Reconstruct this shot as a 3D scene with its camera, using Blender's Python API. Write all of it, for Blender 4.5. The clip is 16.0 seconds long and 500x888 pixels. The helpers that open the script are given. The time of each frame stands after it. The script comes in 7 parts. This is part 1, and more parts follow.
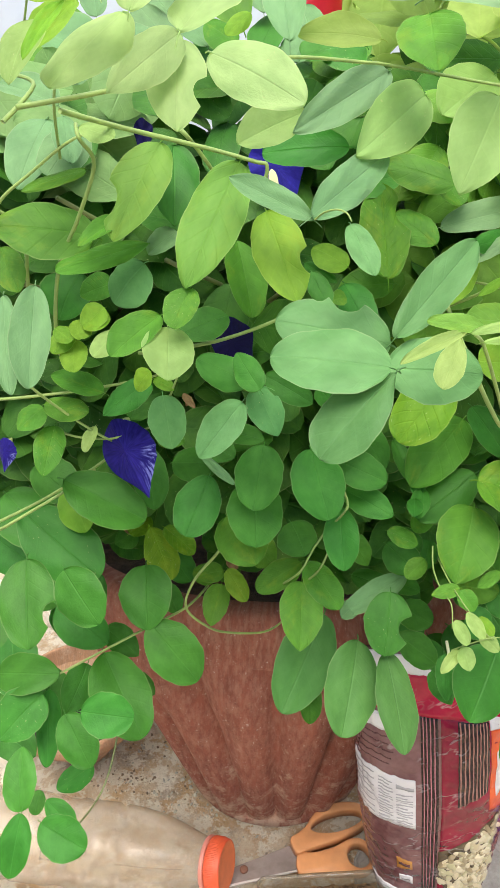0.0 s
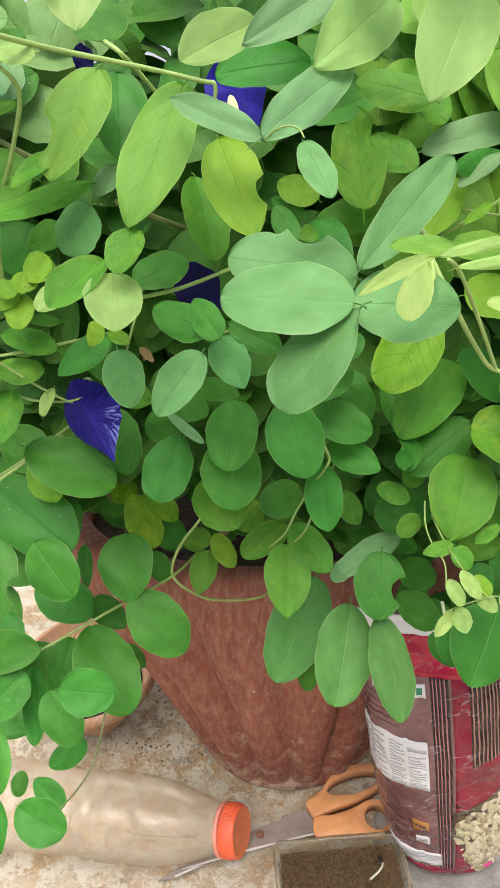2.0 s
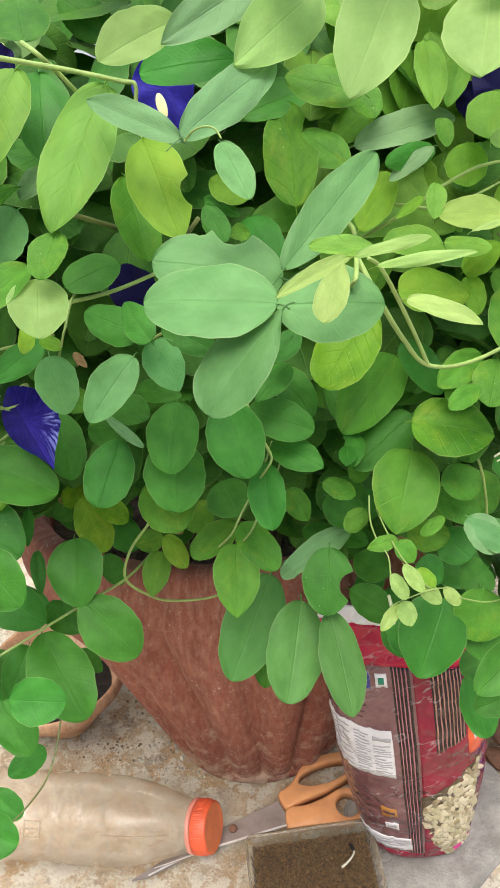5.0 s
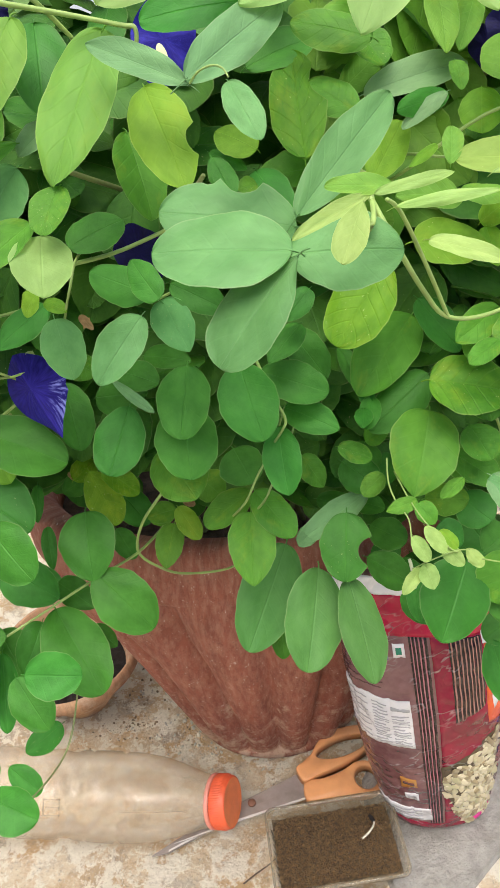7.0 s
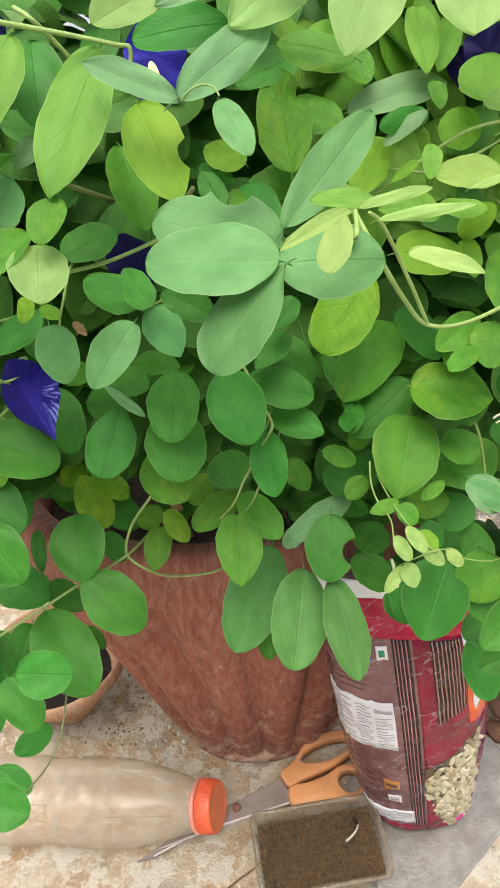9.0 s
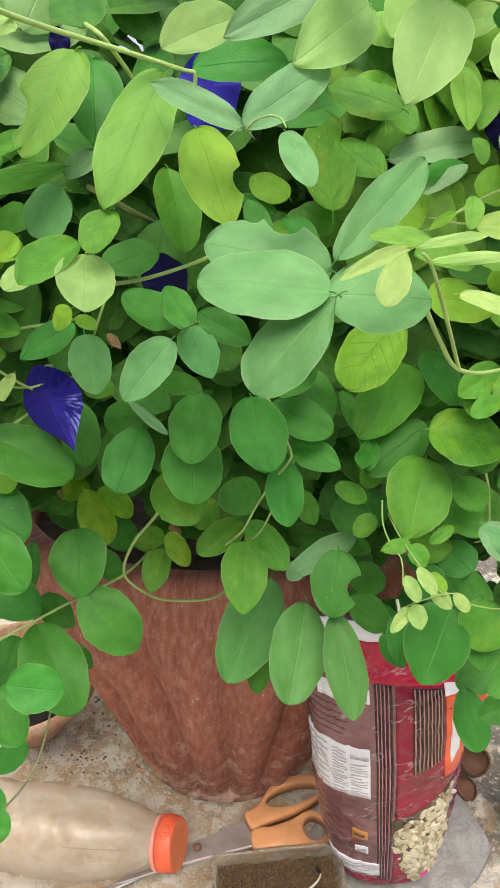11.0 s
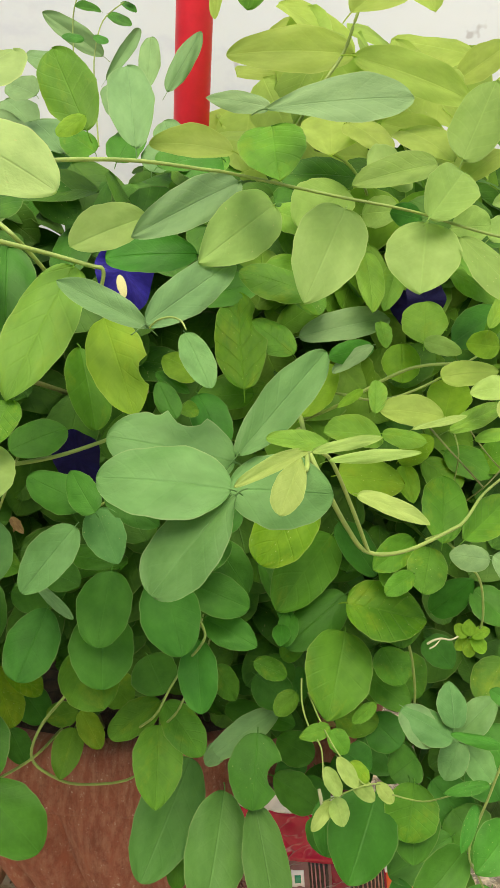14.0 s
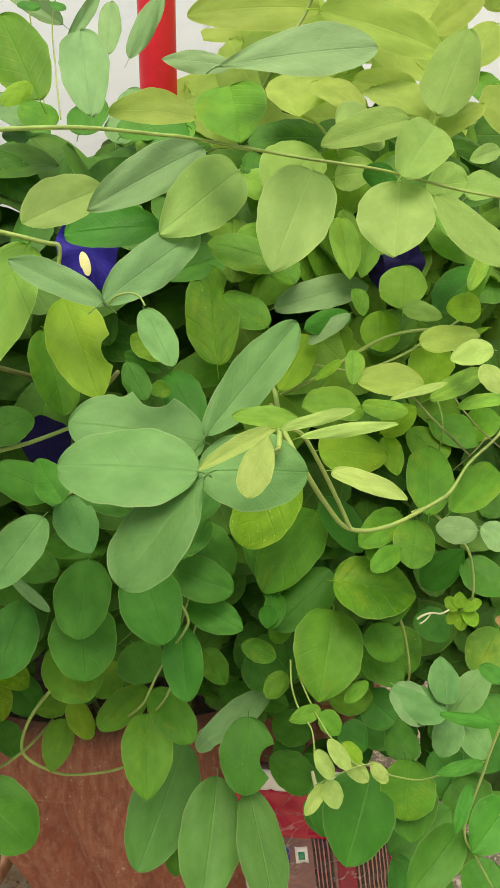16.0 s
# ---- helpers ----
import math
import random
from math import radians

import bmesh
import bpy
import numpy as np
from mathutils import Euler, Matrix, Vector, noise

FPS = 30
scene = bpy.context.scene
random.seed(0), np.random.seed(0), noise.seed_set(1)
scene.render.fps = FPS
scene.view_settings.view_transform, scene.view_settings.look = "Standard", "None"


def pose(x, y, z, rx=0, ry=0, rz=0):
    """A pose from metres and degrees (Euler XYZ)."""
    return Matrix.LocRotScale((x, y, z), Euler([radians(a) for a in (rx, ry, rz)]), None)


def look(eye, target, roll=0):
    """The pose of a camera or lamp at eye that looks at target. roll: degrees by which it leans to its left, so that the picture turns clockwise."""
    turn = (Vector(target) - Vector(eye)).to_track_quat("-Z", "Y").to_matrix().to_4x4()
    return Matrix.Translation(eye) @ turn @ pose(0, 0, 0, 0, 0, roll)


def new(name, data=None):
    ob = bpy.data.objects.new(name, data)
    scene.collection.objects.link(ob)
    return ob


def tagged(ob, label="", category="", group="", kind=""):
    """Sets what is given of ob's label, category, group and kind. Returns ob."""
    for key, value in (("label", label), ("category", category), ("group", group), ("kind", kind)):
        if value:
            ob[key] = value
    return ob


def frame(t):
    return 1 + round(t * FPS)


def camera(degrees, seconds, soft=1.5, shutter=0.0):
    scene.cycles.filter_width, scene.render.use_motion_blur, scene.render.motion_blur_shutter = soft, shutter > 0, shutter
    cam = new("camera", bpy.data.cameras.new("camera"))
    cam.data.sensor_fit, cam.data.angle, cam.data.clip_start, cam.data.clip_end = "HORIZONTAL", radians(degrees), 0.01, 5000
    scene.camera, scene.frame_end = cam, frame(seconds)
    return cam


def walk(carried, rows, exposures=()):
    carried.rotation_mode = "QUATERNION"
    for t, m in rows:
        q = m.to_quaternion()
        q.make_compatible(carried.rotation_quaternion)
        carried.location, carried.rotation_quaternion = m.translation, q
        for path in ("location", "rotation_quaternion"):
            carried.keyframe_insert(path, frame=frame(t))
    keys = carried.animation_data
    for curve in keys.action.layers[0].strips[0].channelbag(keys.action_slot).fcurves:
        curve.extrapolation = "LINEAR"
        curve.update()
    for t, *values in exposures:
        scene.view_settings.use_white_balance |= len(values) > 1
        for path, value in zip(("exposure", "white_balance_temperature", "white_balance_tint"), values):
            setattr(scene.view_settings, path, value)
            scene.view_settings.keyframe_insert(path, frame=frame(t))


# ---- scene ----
cam = camera(37.60, 16.0, 1.05)
PATH = [
    (0, 0.00001, 0.00001, 0.55801, 60.011, -0.001, 0.002),
    (0.5, 0.00647, 0.00879, 0.55072, 58.392, -0.246, -0.138),
    (1, 0.00834, 0.01384, 0.54483, 57.354, 0.164, -1.439),
    (1.5, 0.01514, 0.01725, 0.54390, 57.011, 1.513, -1.296),
    (2, 0.01702, 0.01617, 0.54456, 57.207, 3.082, 0.042),
    (2.5, 0.02071, 0.01507, 0.54418, 57.241, 2.343, -1.370),
    (3, 0.02032, 0.01038, 0.55051, 58.377, 1.514, -1.529),
    (3.5, 0.02482, 0.01050, 0.55039, 57.654, 2.886, -1.486),
    (4, 0.02861, 0.01460, 0.54788, 56.994, 3.516, -1.645),
    (4.2, 0.02977, 0.01840, 0.54579, 56.308, 3.622, -1.980),
    (6.3, 0.02581, 0.01881, 0.54609, 56.520, 3.897, -3.795),
    (6.5, 0.02851, 0.02086, 0.54291, 55.843, 4.637, -3.712),
    (7, 0.02515, 0.02124, 0.53686, 54.949, 5.153, -3.250),
    (7.5, 0.02461, 0.02047, 0.53889, 55.228, 4.775, -4.371),
    (8, 0.02244, 0.01992, 0.53895, 55.315, 4.519, -4.370),
    (8.5, 0.02344, 0.01534, 0.54162, 55.799, 4.707, -4.337),
    (8.7, 0.02466, 0.01370, 0.54093, 55.672, 4.719, -4.267),
    (10.8, 0.00746, 0.01255, 0.53532, 57.748, -1.496, -3.609),
    (11, 0.00855, 0.01190, 0.53735, 58.615, -1.015, -2.991),
    (11.2, 0.00962, 0.01348, 0.53714, 58.710, -0.771, -3.938),
    (11.5, 0.00995, 0.01014, 0.55573, 68.876, -0.796, -3.946),
    (12, 0.00021, 0.00809, 0.56011, 73.588, -2.398, -2.888),
    (12.5, 0.00798, 0.01518, 0.55063, 69.065, -2.717, -5.731),
    (13, 0.01004, 0.02274, 0.55103, 68.512, -3.199, -6.891),
    (13.5, 0.01121, 0.02450, 0.55438, 69.013, -3.908, -6.476),
    (14, 0.01995, 0.02313, 0.55308, 68.076, -2.491, -7.049),
    (14.5, 0.02188, 0.02053, 0.55232, 67.913, -1.460, -7.937),
    (15, 0.02259, 0.02511, 0.54916, 66.545, -1.335, -7.891),
    (15.5, 0.03122, 0.02882, 0.54898, 66.073, -0.375, -8.381),
    (16, 0.02810, 0.03067, 0.55048, 66.211, -0.143, -8.250),
]
walk(cam, [(t, pose(x, y, z, rx, ry, rz)) for t, x, y, z, rx, ry, rz in PATH], [(0.0, 0.99, 6450, 11), (11.15, 0.99, 6450, 11), (11.5, 0.86, 6650, 12), (11.8, 0.64, 6900, 8), (12.0, 0.60, 7350, 7), (12.5, 0.47, 7950, 6), (13.0, 0.56, 7900, 6), (16.0, 0.66, 7900, 6)])

# ---- light ----
world = bpy.data.worlds.new("sky")
scene.world = world
world.use_nodes = True
wn = world.node_tree.nodes
sky = wn.new("ShaderNodeTexSky")
sky.sky_type, sky.sun_disc = "NISHITA", False
sky.sun_elevation, sky.sun_rotation = radians(70), radians(191)
sky.air_density, sky.dust_density, sky.ozone_density = 1.0, 4.0, 1.0
world.node_tree.links.new(sky.outputs[0], wn["Background"].inputs[0])
wn["Background"].inputs[1].default_value = 0.125

sun_data = bpy.data.lights.new("sun", "SUN")
sun_data.energy, sun_data.angle, sun_data.color = 2.15, radians(48), (1.0, 0.96, 0.90)
sun = new("sun", sun_data)
sun.matrix_world = look((-0.1, -0.45, 3.3), (0, 0.3, 0.3))


# ---- materials ----
def material(name):
    m = bpy.data.materials.new(name)
    m.use_nodes = True
    t = m.node_tree
    return m, t, t.nodes["Principled BSDF"]


def node(t, kind, **props):
    n = t.nodes.new(kind)
    for key, value in props.items():
        if key in n.inputs:
            n.inputs[key].default_value = value
    return n


def coords(t, out="Object", scale=(1, 1, 1), turn=(0, 0, 0)):
    c = t.nodes.new("ShaderNodeTexCoord")
    m = t.nodes.new("ShaderNodeMapping")
    m.inputs["Scale"].default_value = scale
    r = t.nodes.new("ShaderNodeMapping")
    r.inputs["Rotation"].default_value = turn
    t.links.new(c.outputs[out], r.inputs[0])
    t.links.new(r.outputs[0], m.inputs[0])
    return m.outputs[0]


def noise_of(t, where, scale, detail=4.0, rough=0.6):
    n = node(t, "ShaderNodeTexNoise", Scale=scale, Detail=detail, Roughness=rough)
    t.links.new(where, n.inputs["Vector"])
    return n.outputs["Fac"]


def ramp(t, fac, *stops):
    r = t.nodes.new("ShaderNodeValToRGB")
    e = r.color_ramp.elements
    while len(e) < len(stops):
        e.new(0.5)
    for el, (at, colour) in zip(e, stops):
        el.position, el.color = at, (*colour, 1) if len(colour) == 3 else colour
    t.links.new(fac, r.inputs[0])
    return r.outputs[0]


def grey(v):
    return (v, v, v)


def mix(t, fac, a, b, blend="MIX"):
    m = t.nodes.new("ShaderNodeMix")
    m.data_type, m.blend_type = "RGBA", blend
    for k, v in ((0, fac), (6, a), (7, b)):
        if hasattr(v, "is_linked"):
            t.links.new(v, m.inputs[k])
        elif k == 0:
            m.inputs[k].default_value = v
        else:
            m.inputs[k].default_value = (*v, 1)
    return m.outputs[2]


def math_of(t, op, a, b=0.0, c=0.0):
    m = t.nodes.new("ShaderNodeMath")
    m.operation = op
    for k, v in enumerate((a, b, c)):
        if hasattr(v, "is_linked"):
            t.links.new(v, m.inputs[k])
        else:
            m.inputs[k].default_value = v
    return m.outputs[0]


def bump(t, bsdf, height, strength=0.3, distance=0.001):
    b = node(t, "ShaderNodeBump", Strength=strength, Distance=distance)
    t.links.new(height, b.inputs["Height"])
    t.links.new(b.outputs[0], bsdf.inputs["Normal"])
    return b


def leaf_material(name, colour, light, glow, rough=0.5, spots=0.5, joined=False, wax=0.0, ribs=0.35, yellowing=0.0):
    """Leaf blade: paler midrib and side veins, mottling, small pale specks, light passing through."""
    m, t, b = material(name)
    uv = t.nodes.new("ShaderNodeTexCoord").outputs["UV"]
    sep = t.nodes.new("ShaderNodeSeparateXYZ")
    t.links.new(uv, sep.inputs[0])
    u, v = sep.outputs[0], sep.outputs[1]
    if joined:
        chance = t.nodes.new("ShaderNodeNewGeometry").outputs["Random Per Island"]
    else:
        chance = t.nodes.new("ShaderNodeObjectInfo").outputs["Random"]
    off = math_of(t, "ABSOLUTE", math_of(t, "SUBTRACT", u, 0.5))
    rib = math_of(t, "SUBTRACT", 1.0, math_of(t, "MULTIPLY", off, 42.0))
    rib = math_of(t, "MAXIMUM", rib, 0.0)
    wave = math_of(t, "FRACT", math_of(t, "SUBTRACT", math_of(t, "MULTIPLY", v, 6.5), math_of(t, "MULTIPLY", off, 3.2)))
    side = math_of(t, "SUBTRACT", 1.0, math_of(t, "MULTIPLY", math_of(t, "ABSOLUTE", math_of(t, "SUBTRACT", wave, 0.5)), 10.0))
    side = math_of(t, "MULTIPLY", math_of(t, "MAXIMUM", side, 0.0), ribs)
    veins = math_of(t, "MAXIMUM", rib, side)
    margin = math_of(t, "MULTIPLY", math_of(t, "MAXIMUM", math_of(t, "SUBTRACT", off, 0.478), 0.0), 45.0)
    shift = t.nodes.new("ShaderNodeVectorMath")
    shift.operation = "ADD"
    t.links.new(uv, shift.inputs[0])
    t.links.new(math_of(t, "MULTIPLY", chance, 37.0), shift.inputs[1])
    big = noise_of(t, shift.outputs[0], 2.6, 3.0)
    fine = noise_of(t, shift.outputs[0], 26.0, 3.0)
    dark = tuple(c * 0.86 for c in colour)
    base = mix(t, ramp(t, big, (0.34, grey(0)), (0.68, grey(1))), dark, light)
    base = mix(t, math_of(t, "MULTIPLY", fine, 0.35), base, colour)
    hue = t.nodes.new("ShaderNodeHueSaturation")
    t.links.new(math_of(t, "ADD", 0.493, math_of(t, "MULTIPLY", chance, 0.018)), hue.inputs["Hue"])
    t.links.new(math_of(t, "ADD", 0.88, math_of(t, "MULTIPLY", math_of(t, "FRACT", math_of(t, "MULTIPLY", chance, 7.3)), 0.26)), hue.inputs["Value"])
    t.links.new(base, hue.inputs["Color"])
    base = mix(t, math_of(t, "MULTIPLY", veins, 0.15), hue.outputs[0], tuple(min(1, c * 1.5 + 0.05) for c in light))
    aged = ramp(t, noise_of(t, shift.outputs[0], 1.7, 5.0, 0.65), (0.54, grey(0)), (0.70, grey(yellowing)))
    base = mix(t, aged, base, (0.34, 0.44, 0.030))
    base = mix(t, math_of(t, "MULTIPLY", margin, 0.42), base, (light[0] + 0.22, light[1] + 0.12, light[2] + 0.12))
    specks = ramp(t, noise_of(t, shift.outputs[0], 27.0, 1.5, 0.5), (0.728, grey(0)), (0.748, grey(1)))
    many = math_of(t, "GREATER_THAN", math_of(t, "FRACT", math_of(t, "MULTIPLY", chance, 13.7)), 1.0 - spots)
    base = mix(t, math_of(t, "MULTIPLY", math_of(t, "MULTIPLY", specks, many), 0.55), base, (0.62, 0.66, 0.30))
    t.links.new(base, b.inputs["Base Color"])
    b.inputs["Roughness"].default_value = rough
    b.inputs["Specular IOR Level"].default_value = 0.22
    b.inputs["Sheen Weight"].default_value = wax
    b.inputs["Sheen Roughness"].default_value = 0.5
    relief = math_of(t, "ADD", math_of(t, "MULTIPLY", veins, -1.0), math_of(t, "MULTIPLY", fine, 0.5))
    bump(t, b, relief, 0.45, 0.0006)
    through_light = t.nodes.new("ShaderNodeBsdfTranslucent")
    tint = mix(t, 1.0, base, (1.0, 1.0, 0.62), "MULTIPLY")
    t.links.new(mix(t, 0.6, base, tint), through_light.inputs[0])
    both = t.nodes.new("ShaderNodeMixShader")
    both.inputs[0].default_value = glow
    t.links.new(b.outputs[0], both.inputs[1])
    t.links.new(through_light.outputs[0], both.inputs[2])
    t.links.new(both.outputs[0], t.nodes["Material Output"].inputs["Surface"])
    return m


LEAF = {
    "g": leaf_material("leaf_green", (0.092, 0.268, 0.022), (0.126, 0.332, 0.033), 0.30, 0.5, 0.3, False, 0.0, 0.4, 0.3),
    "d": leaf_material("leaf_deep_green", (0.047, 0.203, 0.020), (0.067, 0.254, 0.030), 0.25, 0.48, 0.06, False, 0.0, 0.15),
    "b": leaf_material("leaf_glaucous", (0.165, 0.325, 0.125), (0.205, 0.380, 0.155), 0.24, 0.55, 0.0, False, 0.05, 0.2),
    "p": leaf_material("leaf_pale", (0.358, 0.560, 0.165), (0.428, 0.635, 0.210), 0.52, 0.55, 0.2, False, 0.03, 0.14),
    "y": leaf_material("leaf_young", (0.200, 0.415, 0.030), (0.265, 0.495, 0.046), 0.42, 0.5, 0.35, False, 0.0, 0.3, 0.3),
    "yp": leaf_material("leaf_newest", (0.385, 0.575, 0.160), (0.475, 0.655, 0.210), 0.48, 0.5, 0.0),
    "o": leaf_material("leaf_ageing", (0.125, 0.30, 0.010), (0.205, 0.39, 0.020), 0.30, 0.48, 1.0, False, 0.0, 0.7, 0.4),
    # lime paled to stand for backlight through the rear leaves
    "pl": leaf_material("leaf_lime_backlit", (0.425, 0.605, 0.140), (0.510, 0.685, 0.180), 0.60, 0.55, 0.2, False, 0.0, 0.14),
    # colour brightened for strong light that the near top leaves do not receive
    "pw": leaf_material("leaf_pale_lit", (0.430, 0.610, 0.240), (0.510, 0.680, 0.285), 0.55, 0.55, 0.1, False, 0.0, 0.10),
    "br": leaf_material("leaf_withered", (0.26, 0.16, 0.07), (0.36, 0.24, 0.11), 0.2, 0.7, 0.0),
    "l": leaf_material("leaf_lime", (0.198, 0.430, 0.058), (0.254, 0.500, 0.080), 0.42, 0.5, 0.3, False, 0.0, 0.5, 0.25),
    "om": leaf_material("leaf_mottled", (0.070, 0.215, 0.011), (0.142, 0.315, 0.019), 0.30, 0.48, 1.0, False, 0.0, 0.8, 0.4),
    "pm": leaf_material("leaf_light_green", (0.280, 0.470, 0.115), (0.340, 0.540, 0.150), 0.48, 0.55, 0.2, False, 0.03, 0.3),
    "bl": leaf_material("leaf_pale_glaucous", (0.250, 0.425, 0.190), (0.300, 0.485, 0.230), 0.36, 0.55, 0.0, False, 0.05, 0.2),
    # deep green lightened in colour to offset shade under the large leaves
    "dm": leaf_material("leaf_deep_green_lit", (0.064, 0.260, 0.031), (0.088, 0.312, 0.043), 0.27, 0.48, 0.1, False, 0.0, 0.15),
    # green raised in colour for three leaves that others keep in shade
    "bm": leaf_material("leaf_shade_lifted", (0.150, 0.420, 0.125), (0.190, 0.480, 0.155), 0.34, 0.52, 0.1, False, 0.02, 0.15),
    "bd": leaf_material("leaf_broad_green", (0.082, 0.238, 0.050), (0.110, 0.288, 0.068), 0.25, 0.5, 0.1, False, 0.0, 0.15),
    "bb": leaf_material("leaf_large_soft_green", (0.108, 0.270, 0.080), (0.142, 0.322, 0.106), 0.25, 0.5, 0.0, False, 0.0, 0.2),
}
# inner leaves darkened in colour to stand for shade inside the bush
LEAF_SHADED = leaf_material("leaf_inner_shaded", (0.043, 0.152, 0.016), (0.078, 0.215, 0.023), 0.20, 0.55, 0.2, True)
# inner green painted brighter where light reaches the bush's upper right
LEAF_INNER_LIT = leaf_material("leaf_inner_lit", (0.125, 0.300, 0.026), (0.190, 0.390, 0.048), 0.36, 0.5, 0.1, True)
LEAF_SOFT = leaf_material("leaf_inner_soft", (0.200, 0.370, 0.110), (0.260, 0.450, 0.150), 0.40, 0.55, 0.1, True)
# crown leaves whose pale lime colour carries the backlight
LEAF_CROWN_LIT = leaf_material("leaf_crown_lit", (0.390, 0.575, 0.125), (0.475, 0.655, 0.165), 0.55, 0.55, 0.2, True)


def plain(name, colour, rough=0.5, vary=0.25, scale=60.0, relief=0.2, depth=0.0006, metal=0.0, coat=0.0):
    """Painted, moulded or natural surface with mottling at two scales and fine relief."""
    m, t, b = material(name)
    where = coords(t)
    big, fine = noise_of(t, where, scale), noise_of(t, where, scale * 9)
    lo, hi = tuple(c * (1 - vary) for c in colour), tuple(min(1, c * (1 + vary)) for c in colour)
    base = mix(t, ramp(t, big, (0.3, grey(0)), (0.7, grey(1))), lo, hi)
    base = mix(t, math_of(t, "MULTIPLY", fine, 0.3), base, lo)
    t.links.new(base, b.inputs["Base Color"])
    b.inputs["Roughness"].default_value = rough
    b.inputs["Metallic"].default_value = metal
    b.inputs["Coat Weight"].default_value = coat
    bump(t, b, fine, relief, depth)
    return m


STEM = plain("stem_green", (0.28, 0.40, 0.105), 0.5, 0.2, 90)
STEM_OLD = plain("stem_woody", (0.20, 0.24, 0.08), 0.6, 0.3, 90)
CALYX = plain("calyx_green", (0.36, 0.46, 0.14), 0.5, 0.2, 120)
THROAT = plain("flower_throat", (0.72, 0.70, 0.36), 0.5, 0.1, 200)
RED = plain("red_paint", (0.80, 0.014, 0.038), 0.45, 0.14, 45, 0.25, 0.0005)
SOIL = plain("potting_soil", (0.080, 0.050, 0.032), 0.95, 0.6, 160, 1.0, 0.003)
DAMP_SOIL = plain("damp_soil", (0.022, 0.015, 0.011), 0.95, 0.6, 160, 1.0, 0.003)
COIR = plain("coir_soil", (0.34, 0.205, 0.085), 0.95, 0.75, 420, 1.0, 0.006)
ORANGE_GRIP = plain("orange_grip", (0.74, 0.345, 0.140), 0.45, 0.12, 70, 0.15)
STEEL = plain("dull_steel", (0.32, 0.27, 0.24), 0.4, 0.25, 80, 0.2, 0.0003, 0.15)
BRIGHT_STEEL = plain("bright_steel", (0.75, 0.72, 0.68), 0.3, 0.15, 80, 0.1, 0.0003, 0.2)
RUST = plain("rusty_screw", (0.22, 0.10, 0.06), 0.7, 0.4, 200)
CAP_RING = plain("cap_pale_ring", (0.82, 0.30, 0.22), 0.45, 0.15, 80)
CAP_RED = plain("cap_orange_red", (0.80, 0.125, 0.045), 0.42, 0.16, 60, 0.2)
CAP_TOP = plain("cap_faded_orange", (0.80, 0.215, 0.075), 0.5, 0.16, 60, 0.2)
BROWN_SHELL = plain("brown_shell", (0.16, 0.075, 0.040), 0.7, 0.4, 60, 0.8, 0.001)
BLUE_PLASTIC = plain("blue_plastic", (0.02, 0.08, 0.50), 0.4, 0.1, 60)
YELLOW_FOIL = plain("yellow_foil", (0.75, 0.52, 0.10), 0.35, 0.15, 60, 0.3)
ORANGE_FOIL = plain("orange_foil", (0.70, 0.10, 0.03), 0.3, 0.15, 60, 0.3)
WHITE_SLIVER = plain("white_sliver", (0.58, 0.54, 0.42), 0.6, 0.15, 200)
SEED_STALK = plain("withered_white", (0.52, 0.55, 0.36), 0.6, 0.15, 200)


def crumb_material():
    m, t, b = material("soil_crumb")
    chance = t.nodes.new("ShaderNodeNewGeometry").outputs["Random Per Island"]
    t.links.new(ramp(t, chance, (0.0, (0.04, 0.022, 0.010)), (0.5, (0.13, 0.074, 0.026)), (0.985, (0.20, 0.118, 0.042)), (1.0, (0.42, 0.33, 0.20))), b.inputs["Base Color"])
    b.inputs["Roughness"].default_value = 0.9
    return m


CRUMB = crumb_material()
DRY_CRUMB = plain("dry_crumb", (0.30, 0.215, 0.125), 0.95, 0.5, 300, 0.5)
TWIG = plain("dry_twig", (0.10, 0.065, 0.04), 0.8, 0.3, 200)


def petal_material(name, low, high):
    m, t, b = material(name)
    uv = t.nodes.new("ShaderNodeTexCoord").outputs["UV"]
    where = t.nodes.new("ShaderNodeMapping")
    where.inputs["Scale"].default_value = (14, 1.2, 1)
    t.links.new(uv, where.inputs[0])
    veins = noise_of(t, where.outputs[0], 3.0, 3.0)
    base = mix(t, ramp(t, veins, (0.35, grey(0)), (0.60, grey(0.4)), (0.78, grey(1))), low, high)
    t.links.new(base, b.inputs["Base Color"])
    b.inputs["Roughness"].default_value = 0.6
    b.inputs["Specular IOR Level"].default_value = 0.15
    bump(t, b, veins, 0.3, 0.0006)
    return m


PETAL = petal_material("petal_blue", (0.012, 0.009, 0.165), (0.030, 0.024, 0.34))
# the blue petal darkened in colour for flowers deep among the leaves
PETAL_SHADED = petal_material("petal_blue_shaded", (0.004, 0.003, 0.040), (0.009, 0.007, 0.085))


